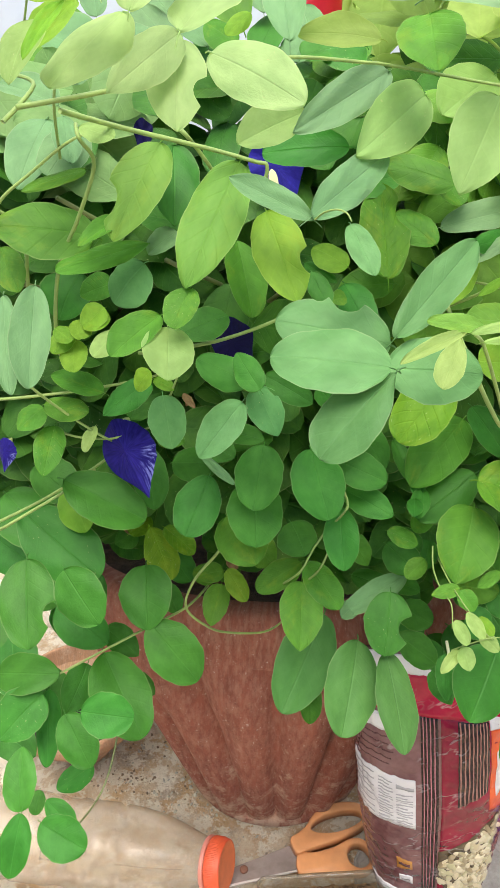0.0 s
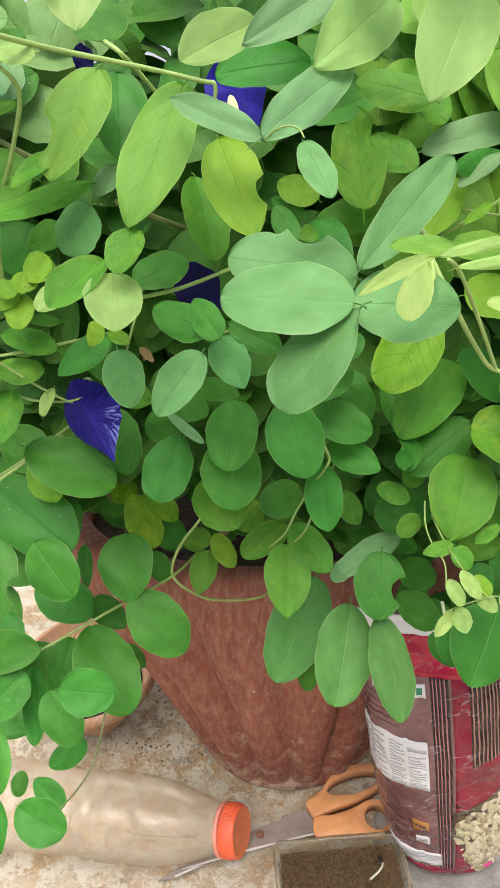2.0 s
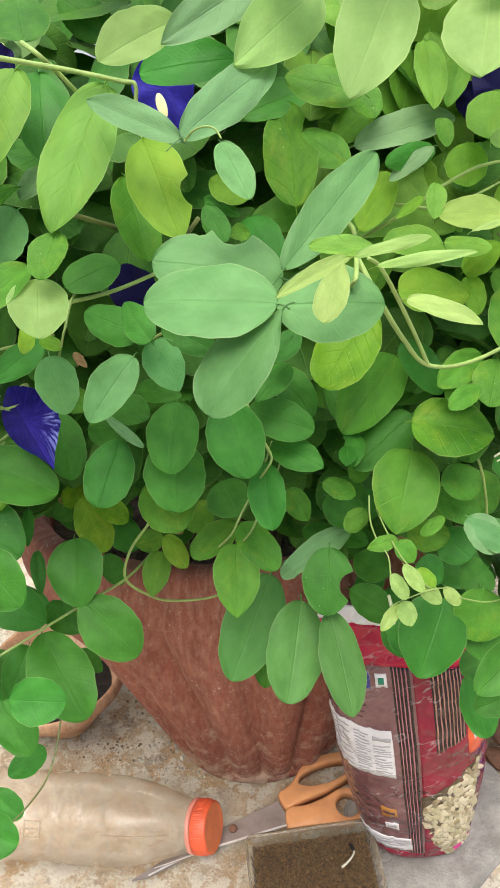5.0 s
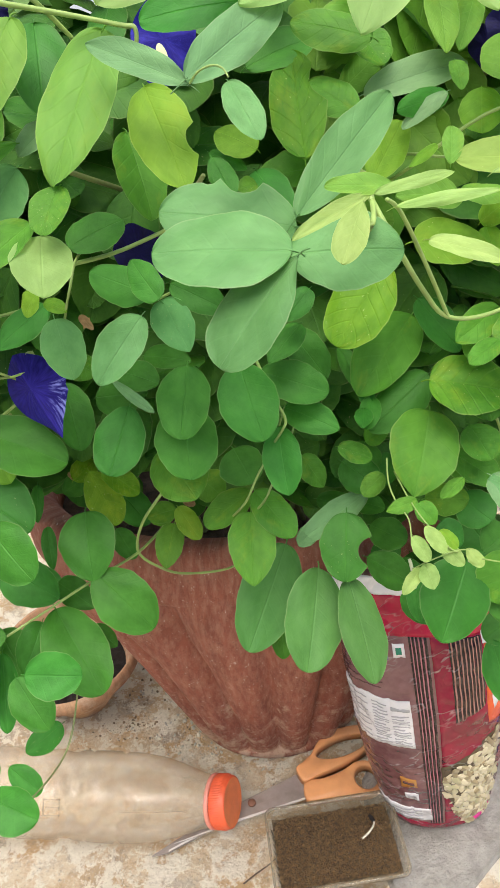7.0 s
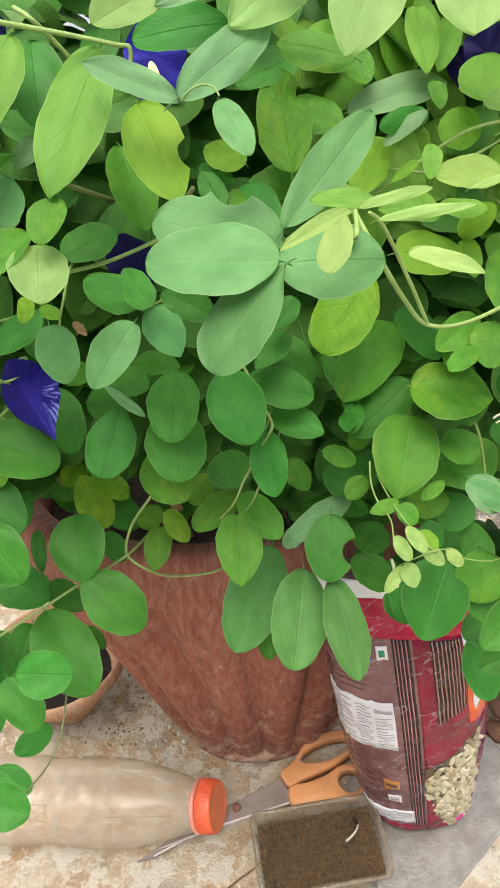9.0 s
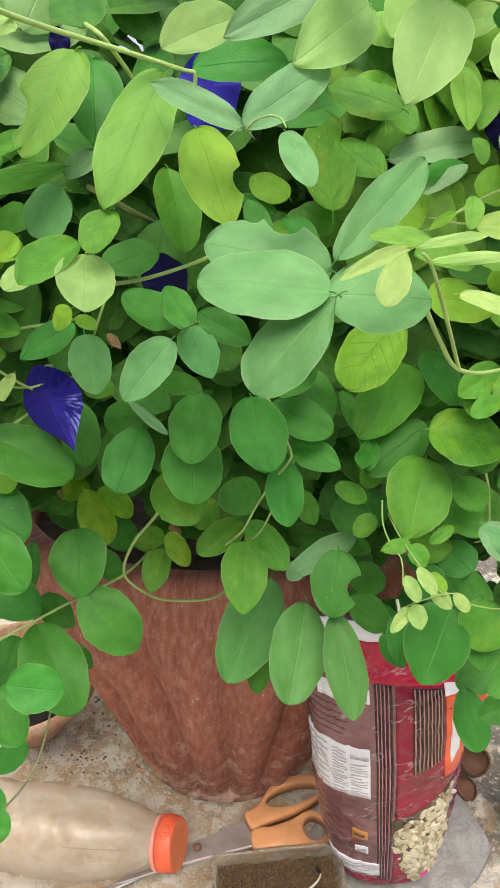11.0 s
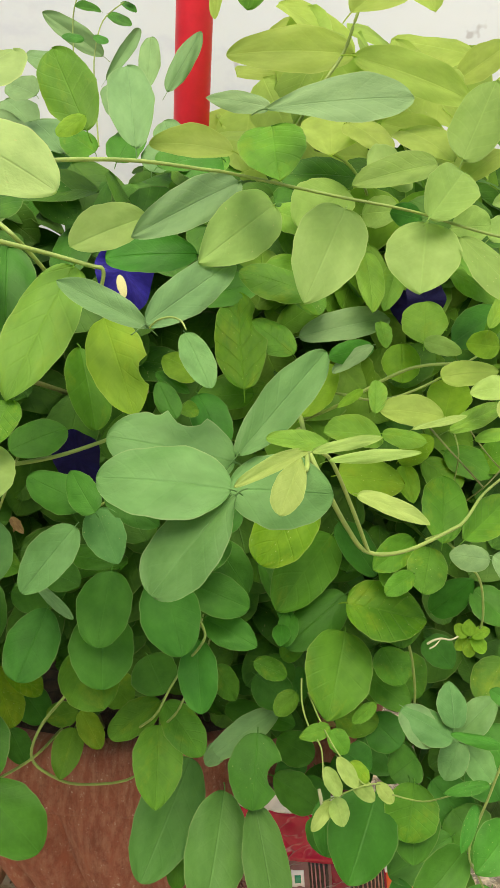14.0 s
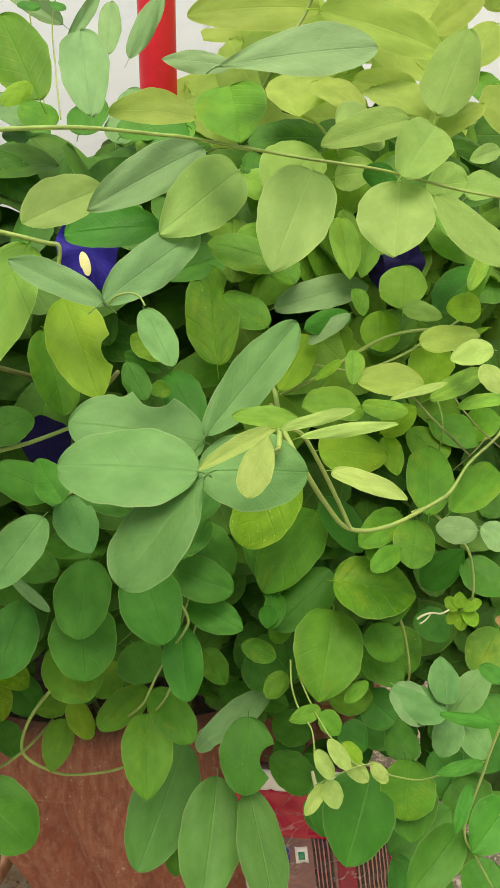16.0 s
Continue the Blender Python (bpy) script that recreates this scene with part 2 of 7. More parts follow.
def streaked_petal_material():
    """Deep blue petal whose folded lower margin shows pale blue veins."""
    m, t, b = material("petal_blue_streaked")
    uv = t.nodes.new("ShaderNodeTexCoord").outputs["UV"]
    sep = t.nodes.new("ShaderNodeSeparateXYZ")
    t.links.new(uv, sep.inputs[0])
    u, v = sep.outputs[0], sep.outputs[1]
    where = t.nodes.new("ShaderNodeCombineXYZ")
    t.links.new(math_of(t, "MULTIPLY", u, 34.0), where.inputs[0])
    t.links.new(math_of(t, "MULTIPLY", v, 1.5), where.inputs[1])
    veins = noise_of(t, where.outputs[0], 1.6, 3.0)
    fold = ramp(t, math_of(t, "MULTIPLY", math_of(t, "SUBTRACT", u, 1.24), 5.0), (0.20, grey(0)), (0.75, grey(1)))
    outer = ramp(t, v, (0.45, grey(0)), (0.75, grey(1)))
    pale = math_of(t, "MULTIPLY", math_of(t, "MULTIPLY", fold, outer), ramp(t, veins, (0.47, grey(0)), (0.60, grey(0.8))))
    base = mix(t, ramp(t, veins, (0.35, grey(0)), (0.78, grey(1))), (0.010, 0.006, 0.120), (0.028, 0.018, 0.27))
    t.links.new(mix(t, pale, base, (0.30, 0.33, 0.72)), b.inputs["Base Color"])
    b.inputs["Roughness"].default_value = 0.6
    b.inputs["Specular IOR Level"].default_value = 0.15
    bump(t, b, veins, 0.4, 0.0008)
    return m


PETAL_STREAKED = streaked_petal_material()


def terracotta(name, colour, pale, centre):
    """Weathered clay: streaks run down the side round the pot's centre, with blotches, grit and salt."""
    m, t, b = material(name)
    place = t.nodes.new("ShaderNodeSeparateXYZ")
    t.links.new(t.nodes.new("ShaderNodeNewGeometry").outputs["Position"], place.inputs[0])
    round_it = math_of(t, "ARCTAN2", math_of(t, "SUBTRACT", place.outputs[1], centre[1]), math_of(t, "SUBTRACT", place.outputs[0], centre[0]))
    down = t.nodes.new("ShaderNodeCombineXYZ")
    t.links.new(math_of(t, "MULTIPLY", round_it, 13.0), down.inputs[0])
    t.links.new(math_of(t, "MULTIPLY", place.outputs[2], 30.0), down.inputs[1])
    streaks = noise_of(t, down.outputs[0], 1.0, 8.0, 0.72)
    blots = noise_of(t, down.outputs[0], 2.4, 7.0, 0.7)
    grain = noise_of(t, coords(t), 520.0, 3.0)
    rough = noise_of(t, coords(t), 380.0, 5.0, 0.75)
    salt = ramp(t, noise_of(t, coords(t), 330.0, 3.0, 0.7), (0.63, grey(0)), (0.70, grey(1)))
    base = mix(t, ramp(t, streaks, (0.34, grey(0)), (0.66, grey(1))), tuple(c * 0.64 for c in colour), tuple(c * 1.14 for c in colour))
    base = mix(t, math_of(t, "MULTIPLY", ramp(t, blots, (0.44, grey(0)), (0.64, grey(1))), 0.55), base, pale)
    base = mix(t, ramp(t, rough, (0.30, grey(0.5)), (0.44, grey(0))), base, tuple(c * 0.38 for c in colour))
    base = mix(t, math_of(t, "MULTIPLY", grain, 0.3), base, tuple(c * 0.5 for c in colour))
    base = mix(t, math_of(t, "MULTIPLY", math_of(t, "MULTIPLY", salt, ramp(t, blots, (0.42, grey(0)), (0.58, grey(1)))), 0.7), base, (0.72, 0.60, 0.51))
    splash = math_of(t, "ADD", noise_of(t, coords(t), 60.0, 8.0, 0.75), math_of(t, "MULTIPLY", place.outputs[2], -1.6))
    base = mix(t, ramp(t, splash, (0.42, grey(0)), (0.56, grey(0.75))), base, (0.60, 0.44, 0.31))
    scrape = noise_of(t, coords(t, "Object", (70.0, 70.0, 14.0), (0.0, 0.35, 0.0)), 1.0, 6.0, 0.7)
    base = mix(t, ramp(t, scrape, (0.60, grey(0)), (0.70, grey(0.6))), base, pale)
    t.links.new(base, b.inputs["Base Color"])
    b.inputs["Roughness"].default_value = 0.78
    height = math_of(t, "ADD", math_of(t, "MULTIPLY", streaks, 0.22), math_of(t, "ADD", math_of(t, "MULTIPLY", rough, 0.5), math_of(t, "MULTIPLY", grain, 0.6)))
    bump(t, b, height, 0.8, 0.0011)
    return m


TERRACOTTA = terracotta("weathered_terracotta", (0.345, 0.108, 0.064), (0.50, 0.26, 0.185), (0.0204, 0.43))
CLAY_PALE = terracotta("pale_clay", (0.56, 0.31, 0.165), (0.62, 0.41, 0.25), (-0.17, 0.46))


def ground_material():
    """Old cement: cream lime crust over grey-brown, with pits, grit and damp stains."""
    m, t, b = material("old_cement")
    w = coords(t)
    crust = noise_of(t, w, 48.0, 12.0, 0.78)
    pits = noise_of(t, w, 130.0, 6.0, 0.75)
    tone = noise_of(t, w, 11.0, 6.0, 0.62)
    ochre = noise_of(t, w, 26.0, 6.0, 0.7)
    base = mix(t, ramp(t, tone, (0.40, grey(0)), (0.60, grey(1))), (0.74, 0.580, 0.370), (0.87, 0.740, 0.53))
    base = mix(t, math_of(t, "MULTIPLY", ramp(t, ochre, (0.46, grey(0)), (0.58, grey(1))), 0.85), base, (0.68, 0.440, 0.205))
    damp = noise_of(t, w, 13.0, 8.0, 0.68)
    base = mix(t, ramp(t, damp, (0.56, grey(0)), (0.67, grey(0.4))), base, (0.53, 0.44, 0.32))
    hollow = noise_of(t, w, 21.0, 7.0, 0.7)
    base = mix(t, ramp(t, hollow, (0.53, grey(0)), (0.61, grey(0.6))), base, (0.48, 0.42, 0.34))
    base = mix(t, ramp(t, crust, (0.49, grey(0)), (0.525, grey(0.92))), base, (0.97, 0.89, 0.72))
    place = t.nodes.new("ShaderNodeSeparateXYZ")
    t.links.new(w, place.inputs[0])
    aside = math_of(t, "MINIMUM", ramp(t, place.outputs[0], (0.17, grey(0)), (0.22, grey(1))), ramp(t, place.outputs[1], (0.28, grey(0)), (0.33, grey(1))))
    mud = math_of(t, "MULTIPLY", aside, ramp(t, noise_of(t, w, 34.0, 6.0, 0.65), (0.42, grey(0)), (0.50, grey(0.85))))
    base = mix(t, mud, base, (0.17, 0.15, 0.125))
    grit = noise_of(t, w, 420.0, 2.0, 0.6)
    base = mix(t, ramp(t, grit, (0.58, grey(0)), (0.68, grey(0.9))), base, (0.90, 0.81, 0.64))
    base = mix(t, ramp(t, noise_of(t, w, 240.0, 5.0, 0.8), (0.31, grey(0.55)), (0.41, grey(0))), base, (0.34, 0.265, 0.185))
    base = mix(t, ramp(t, grit, (0.26, grey(0.4)), (0.36, grey(0))), base, (0.30, 0.23, 0.16))
    base = mix(t, ramp(t, pits, (0.30, grey(0.7)), (0.38, grey(0))), base, (0.20, 0.15, 0.11))
    t.links.new(base, b.inputs["Base Color"])
    b.inputs["Roughness"].default_value = 0.92
    height = math_of(t, "ADD", crust, math_of(t, "MULTIPLY", pits, 0.5))
    bump(t, b, height, 1.0, 0.010)
    return m


def slab_material():
    m, t, b = material("grey_stone")
    w = coords(t)
    tone, grain = noise_of(t, w, 40.0, 9.0, 0.75), noise_of(t, w, 330.0, 3.0)
    base = mix(t, ramp(t, tone, (0.40, grey(0)), (0.68, grey(1))), (0.29, 0.272, 0.235), (0.52, 0.495, 0.445))
    base = mix(t, math_of(t, "MULTIPLY", grain, 0.35), base, (0.20, 0.187, 0.165))
    t.links.new(base, b.inputs["Base Color"])
    b.inputs["Roughness"].default_value = 0.88
    bump(t, b, math_of(t, "ADD", tone, math_of(t, "MULTIPLY", grain, 0.4)), 1.0, 0.006)
    return m


def wall_material():
    m, t, b = material("whitewash")
    w = coords(t)
    tone, stain = noise_of(t, w, 2.5, 5.0), noise_of(t, coords(t, "Object", (1, 1, 1.6)), 9.0, 5.0, 0.62)
    chips = noise_of(t, w, 26.0, 3.0, 0.5)
    base = mix(t, tone, (0.640, 0.715, 0.785), (0.710, 0.780, 0.840))
    base = mix(t, math_of(t, "MULTIPLY", ramp(t, stain, (0.57, grey(0)), (0.64, grey(1))), 0.4), base, (0.56, 0.62, 0.74))
    base = mix(t, math_of(t, "MULTIPLY", ramp(t, chips, (0.70, grey(0)), (0.73, grey(1))), 0.6), base, (0.36, 0.37, 0.40))
    t.links.new(base, b.inputs["Base Color"])
    b.inputs["Roughness"].default_value = 0.9
    bump(t, b, math_of(t, "ADD", tone, math_of(t, "MULTIPLY", chips, 0.3)), 0.4, 0.004)
    return m


GROUND, SLAB, WALL = ground_material(), slab_material(), wall_material()


def film(name, colour, dark, rough=0.13):
    """Printed plastic film: crinkled and glossy."""
    m, t, b = material(name)
    w = coords(t)
    crease = None
    for scale, turn, size in ((20.0, 0.6, 1.0), (52.0, -0.5, 0.35)):
        spot = coords(t, "Object", (scale, scale, 1.4 * scale), (0.2, turn, 0.3))
        n = noise_of(t, spot, 1.0, 2.0, 0.45)
        sharp = math_of(t, "ABSOLUTE", math_of(t, "SUBTRACT", math_of(t, "MULTIPLY", n, 2.0), 1.0))
        sharp = math_of(t, "MULTIPLY", math_of(t, "POWER", sharp, 0.85), size)
        crease = sharp if crease is None else math_of(t, "ADD", crease, sharp)
    tone = noise_of(t, w, 55.0, 4.0)
    base = mix(t, ramp(t, tone, (0.3, grey(0)), (0.7, grey(1))), dark, colour)
    line = noise_of(t, coords(t, "Object", (26.0, 26.0, 60.0), (0.1, 0.5, 0.4)), 1.0, 3.0, 0.55)
    line = math_of(t, "ABSOLUTE", math_of(t, "SUBTRACT", line, 0.5))
    patchy = ramp(t, noise_of(t, w, 38.0, 3.0), (0.44, grey(0)), (0.62, grey(1)))
    # thin pale lines in patches, slightly raised
    pale_line = math_of(t, "MULTIPLY", ramp(t, line, (0.0, grey(1)), (0.016, grey(0))), patchy)
    base = mix(t, math_of(t, "MULTIPLY", pale_line, 0.55), base, tuple(0.45 * c + 0.38 for c in colour))
    t.links.new(base, b.inputs["Base Color"])
    b.inputs["Roughness"].default_value = rough
    b.inputs["Specular IOR Level"].default_value = 0.36
    b.inputs["Coat Weight"].default_value = 0.2
    b.inputs["Coat Roughness"].default_value = 0.05
    bump(t, b, math_of(t, "ADD", crease, math_of(t, "MULTIPLY", pale_line, 0.2)), 0.9, 0.0034)
    return m


FILM_BROWN = film("film_brown_mauve", (0.23, 0.115, 0.112), (0.125, 0.046, 0.052))
FILM_MAROON = film("film_maroon", (0.27, 0.003, 0.030), (0.15, 0.001, 0.016))
FILM_RED = film("film_red", (0.46, 0.006, 0.040), (0.32, 0.004, 0.025))
FILM_WHITE = film("film_white", (0.74, 0.73, 0.73), (0.62, 0.60, 0.61))
FILM_DARK = film("film_dark", (0.022, 0.006, 0.010), (0.012, 0.004, 0.006))
FILM_PINK = film("film_pink", (0.46, 0.20, 0.22), (0.26, 0.08, 0.10))
FILM_TAN = film("film_tan", (0.38, 0.20, 0.155), (0.22, 0.10, 0.08))
FILM_SEED_GAP = film("film_seed_gap_shade", (0.12, 0.085, 0.045), (0.05, 0.035, 0.02))
FILM_MAGENTA = film("film_magenta", (0.78, 0.05, 0.32), (0.60, 0.03, 0.22))
FILM_ORANGE = film("film_orange", (0.75, 0.12, 0.03), (0.60, 0.07, 0.02))
FILM_GOLD = film("film_gold", (0.50, 0.24, 0.06), (0.36, 0.15, 0.03))
INK_BROWN = film("ink_brown", (0.13, 0.055, 0.055), (0.09, 0.035, 0.037))
INK_GREEN = film("ink_green", (0.01, 0.24, 0.14), (0.01, 0.18, 0.10))
INK_BLUE = film("ink_blue", (0.03, 0.04, 0.25), (0.02, 0.03, 0.18))
INK_GREY = film("ink_grey", (0.44, 0.44, 0.45), (0.36, 0.35, 0.36))


def seed_material():
    m, t, b = material("pale_seed")
    chance = t.nodes.new("ShaderNodeNewGeometry").outputs["Random Per Island"]
    base = ramp(t, chance, (0.0, (0.20, 0.15, 0.07)), (0.2, (0.44, 0.37, 0.21)), (0.7, (0.66, 0.60, 0.42)), (1.0, (0.40, 0.38, 0.20)))
    t.links.new(base, b.inputs["Base Color"])
    b.inputs["Roughness"].default_value = 0.35
    b.inputs["Coat Weight"].default_value = 0.6
    return m


SEEDS = seed_material()


def bottle_material():
    """Scuffed, dusty clear plastic."""
    m, t, b = material("dusty_clear_plastic")
    dust = noise_of(t, coords(t), 26.0, 6.0, 0.6)
    b.inputs["Base Color"].default_value = (0.80, 0.69, 0.53, 1)
    b.inputs["Roughness"].default_value = 0.3
    b.inputs["Coat Weight"].default_value = 0.45
    b.inputs["Coat Roughness"].default_value = 0.16
    clear = t.nodes.new("ShaderNodeBsdfTransparent")
    clear.inputs[0].default_value = (0.97, 0.93, 0.86, 1)
    both = t.nodes.new("ShaderNodeMixShader")
    t.links.new(ramp(t, dust, (0.35, grey(0.19)), (0.75, grey(0.30))), both.inputs[0])
    t.links.new(clear.outputs[0], both.inputs[1])
    t.links.new(b.outputs[0], both.inputs[2])
    shine = t.nodes.new("ShaderNodeBsdfGlossy")
    shine.inputs["Roughness"].default_value = 0.22
    edge = t.nodes.new("ShaderNodeFresnel")
    edge.inputs["IOR"].default_value = 1.5
    last = t.nodes.new("ShaderNodeMixShader")
    t.links.new(math_of(t, "MULTIPLY", edge.outputs[0], 0.45), last.inputs[0])
    t.links.new(both.outputs[0], last.inputs[1])
    t.links.new(shine.outputs[0], last.inputs[2])
    t.links.new(last.outputs[0], t.nodes["Material Output"].inputs["Surface"])
    bump(t, b, dust, 0.06, 0.0006)
    return m


BOTTLE = bottle_material()


def tray_material():
    m, t, b = material("smoky_clear_plastic")
    dust = noise_of(t, coords(t), 140.0, 5.0, 0.7)
    base = mix(t, dust, (0.17, 0.130, 0.075), (0.34, 0.28, 0.185))
    t.links.new(base, b.inputs["Base Color"])
    b.inputs["Roughness"].default_value = 0.28
    b.inputs["Coat Weight"].default_value = 0.4
    clear = t.nodes.new("ShaderNodeBsdfTransparent")
    both = t.nodes.new("ShaderNodeMixShader")
    both.inputs[0].default_value = 0.5
    t.links.new(clear.outputs[0], both.inputs[1])
    t.links.new(b.outputs[0], both.inputs[2])
    t.links.new(both.outputs[0], t.nodes["Material Output"].inputs["Surface"])
    return m


TRAY = tray_material()


# ---- building helpers ----
def thing(name, label, category, group="", at=(0, 0, 0)):
    e = new(name)
    e.location = at
    e.empty_display_size = 0.02
    return tagged(e, label, category, group)


def mesh_of(name, verts, faces, smooth=True, uvs=None):
    me = bpy.data.meshes.new(name)
    me.from_pydata([tuple(v) for v in verts], [], faces)
    if uvs is not None:
        layer = me.uv_layers.new(name="UVMap")
        for loop in me.loops:
            layer.data[loop.index].uv = uvs[loop.vertex_index]
    if smooth:
        me.polygons.foreach_set("use_smooth", [True] * len(me.polygons))
    me.update()
    return me


def part(name, me, mat, parent=None, label="", kind=""):
    if mat is not None and not me.materials:
        me.materials.append(mat)
    ob = new(name, me)
    if parent is not None:
        ob.parent = parent
        ob.matrix_parent_inverse = Matrix.Identity(4)
        ob.matrix_basis = Matrix.Translation(-Vector(parent.location)) if parent.parent is None else Matrix.Identity(4)
    return tagged(ob, label, "", "", kind)


def bm_mesh(name, bm, smooth=True):
    me = bpy.data.meshes.new(name)
    bmesh.ops.recalc_face_normals(bm, faces=bm.faces)
    bm.to_mesh(me)
    bm.free()
    if smooth:
        me.polygons.foreach_set("use_smooth", [True] * len(me.polygons))
    return me


def lathe(name, profile, n=64, wobble=None, centre=(0, 0, 0)):
    """A turned form: profile of (radius, z), closed at both ends where the radius is nought."""
    verts, faces = [], []
    for r, z in profile:
        for k in range(n):
            a = 2 * math.pi * k / n
            rr = r if wobble is None else wobble(r, z, a)
            verts.append((centre[0] + rr * math.cos(a), centre[1] + rr * math.sin(a), centre[2] + z))
    for i in range(len(profile) - 1):
        for k in range(n):
            j = (k + 1) % n
            faces.append((i * n + k, i * n + j, (i + 1) * n + j, (i + 1) * n + k))
    return mesh_of(name, verts, faces)


def tube(name, points, radius, sides=8, taper=1.0):
    """A round rod along a smooth line through the points."""
    pts = [Vector(p) for p in points]
    line = []
    for i in range(len(pts) - 1):
        p0, p1, p2, p3 = pts[max(i - 1, 0)], pts[i], pts[i + 1], pts[min(i + 2, len(pts) - 1)]
        for k in range(6):
            s = k / 6
            line.append(0.5 * ((2 * p1) + (p2 - p0) * s + (2 * p0 - 5 * p1 + 4 * p2 - p3) * s * s + (3 * p1 - p0 - 3 * p2 + p3) * s**3))
    line.append(pts[-1])
    verts, faces = [], []
    for i, p in enumerate(line):
        d = (line[min(i + 1, len(line) - 1)] - line[max(i - 1, 0)]).normalized()
        a = d.cross(Vector((0.3, 0.2, 0.93))).normalized()
        b = d.cross(a)
        r = radius * (1 + (taper - 1) * i / (len(line) - 1))
        for k in range(sides):
            an = 2 * math.pi * k / sides
            verts.append(p + a * r * math.cos(an) + b * r * math.sin(an))
    for i in range(len(line) - 1):
        for k in range(sides):
            j = (k + 1) % sides
            faces.append((i * sides + k, i * sides + j, (i + 1) * sides + j, (i + 1) * sides + k))
    faces.append(tuple(range(sides)))
    faces.append(tuple((len(line) - 1) * sides + k for k in range(sides)))
    return mesh_of(name, verts, faces)


def rounded_box(name, x, y, z, edge=0.002, segments=2, m=None):
    bm = bmesh.new()
    bmesh.ops.create_cube(bm, size=1.0)
    bmesh.ops.scale(bm, vec=(x, y, z), verts=bm.verts)
    bmesh.ops.bevel(bm, geom=bm.edges[:], offset=edge, segments=segments, affect="EDGES")
    if m is not None:
        bm.transform(m)
    return bm_mesh(name, bm)


# ---- setting ----
def sheet(name, x0, x1, y0, y1, nx, ny, height):
    verts, faces = [], []
    for j in range(ny + 1):
        for i in range(nx + 1):
            x, y = x0 + (x1 - x0) * i / nx, y0 + (y1 - y0) * j / ny
            verts.append((x, y, height(x, y)))
    for j in range(ny):
        for i in range(nx):
            a = j * (nx + 1) + i
            faces.append((a, a + 1, a + nx + 2, a + nx + 1))
    return mesh_of(name, verts, faces)


def ground_height(x, y):
    near = max(0.0, 1 - max(abs(x) - 0.5, abs(y - 0.35) - 0.5, 0) * 4)
    rough = noise.fractal(Vector((x * 40, y * 40, 0.3)), 0.8, 2.1, 6) * 0.0020 - 0.0020
    dip = -0.012 * min(1.0, max(0.0, (x - 0.185 + 0.35 * (y - 0.31)) / 0.02)) if y < 0.47 else -0.012 * min(1.0, max(0.0, (x - 0.13) / 0.02))
    return (rough + dip) * near - 0.012 * (1 - near)


def warped(edge, n):
    """Grid lines dense near the middle and far apart towards the horizon."""
    return [edge * math.copysign(abs(s) ** 5, s) for s in np.linspace(-1, 1, n)]


gx = sorted(warped(400, 34) + list(np.linspace(-0.42, 0.42, 190)))
gy = sorted([v + 0.3 for v in warped(400, 34)] + list(np.linspace(0.06, 0.62, 130)))
gv = [(x, y, ground_height(x, y)) for y in gy for x in gx]
gf = [(j * len(gx) + i, j * len(gx) + i + 1, (j + 1) * len(gx) + i + 1, (j + 1) * len(gx) + i) for j in range(len(gy) - 1) for i in range(len(gx) - 1)]
tagged(part("ground", mesh_of("ground", gv, gf), GROUND), "old cream and brown cement ground with pits and stains", "ground", "", "structure")

wall_me = rounded_box("wall_north", 14.0, 0.2, 1.12, 0.01, 1, Matrix.Translation((0.5, 0.90, 0.54)))
tagged(part("wall_north", wall_me, WALL), "whitewashed terrace wall with bluish stains and chips", "wall", "", "structure")


# unseen wall, added to cut the sky light on the plant's front
back_me = rounded_box("wall_south", 14.0, 0.2, 1.9, 0.01, 1, Matrix.Translation((0.5, -1.7, 0.93)))
tagged(part("wall_south", back_me, WALL), "plain whitewashed wall across the terrace", "wall", "", "structure")


# unseen side wall, put in to darken the lower left leaves
side_me = rounded_box("wall_west", 0.2, 2.4, 1.9, 0.01, 1, Matrix.Translation((-0.95, -0.40, 0.93)))
tagged(part("wall_west", side_me, WALL), "plain whitewashed side wall of the terrace", "wall", "", "structure")


def stone_slab():
    """A flat grey stone with a broken, rounded corner."""
    outline = [(0.075, 0.285), (0.088, 0.240), (0.128, 0.238), (0.162, 0.262), (0.196, 0.292), (0.214, 0.312), (0.213, 0.328), (0.203, 0.352), (0.190, 0.372), (0.150, 0.385), (0.105, 0.372), (0.082, 0.33)]
    bm = bmesh.new()
    vs = [bm.verts.new((x + 0.002 * math.sin(90 * y), y, -0.014)) for x, y in outline]
    f = bm.faces.new(vs)
    top = bmesh.ops.extrude_face_region(bm, geom=[f])
    bmesh.ops.translate(bm, vec=(0, 0, 0.016), verts=[v for v in top["geom"] if isinstance(v, bmesh.types.BMVert)])
    bmesh.ops.bevel(bm, geom=[e for e in bm.edges if all(v.co.z > 0 for v in e.verts)], offset=0.003, segments=3, affect="EDGES")
    return tagged(part("stone_slab", bm_mesh("stone_slab", bm, False), SLAB), "grey worn stone slab with a rounded broken corner", "stone slab")


stone_slab()


# ---- pots ----
def interp(z, table):
    return float(np.interp(z, [a for a, _ in table], [b for _, b in table]))


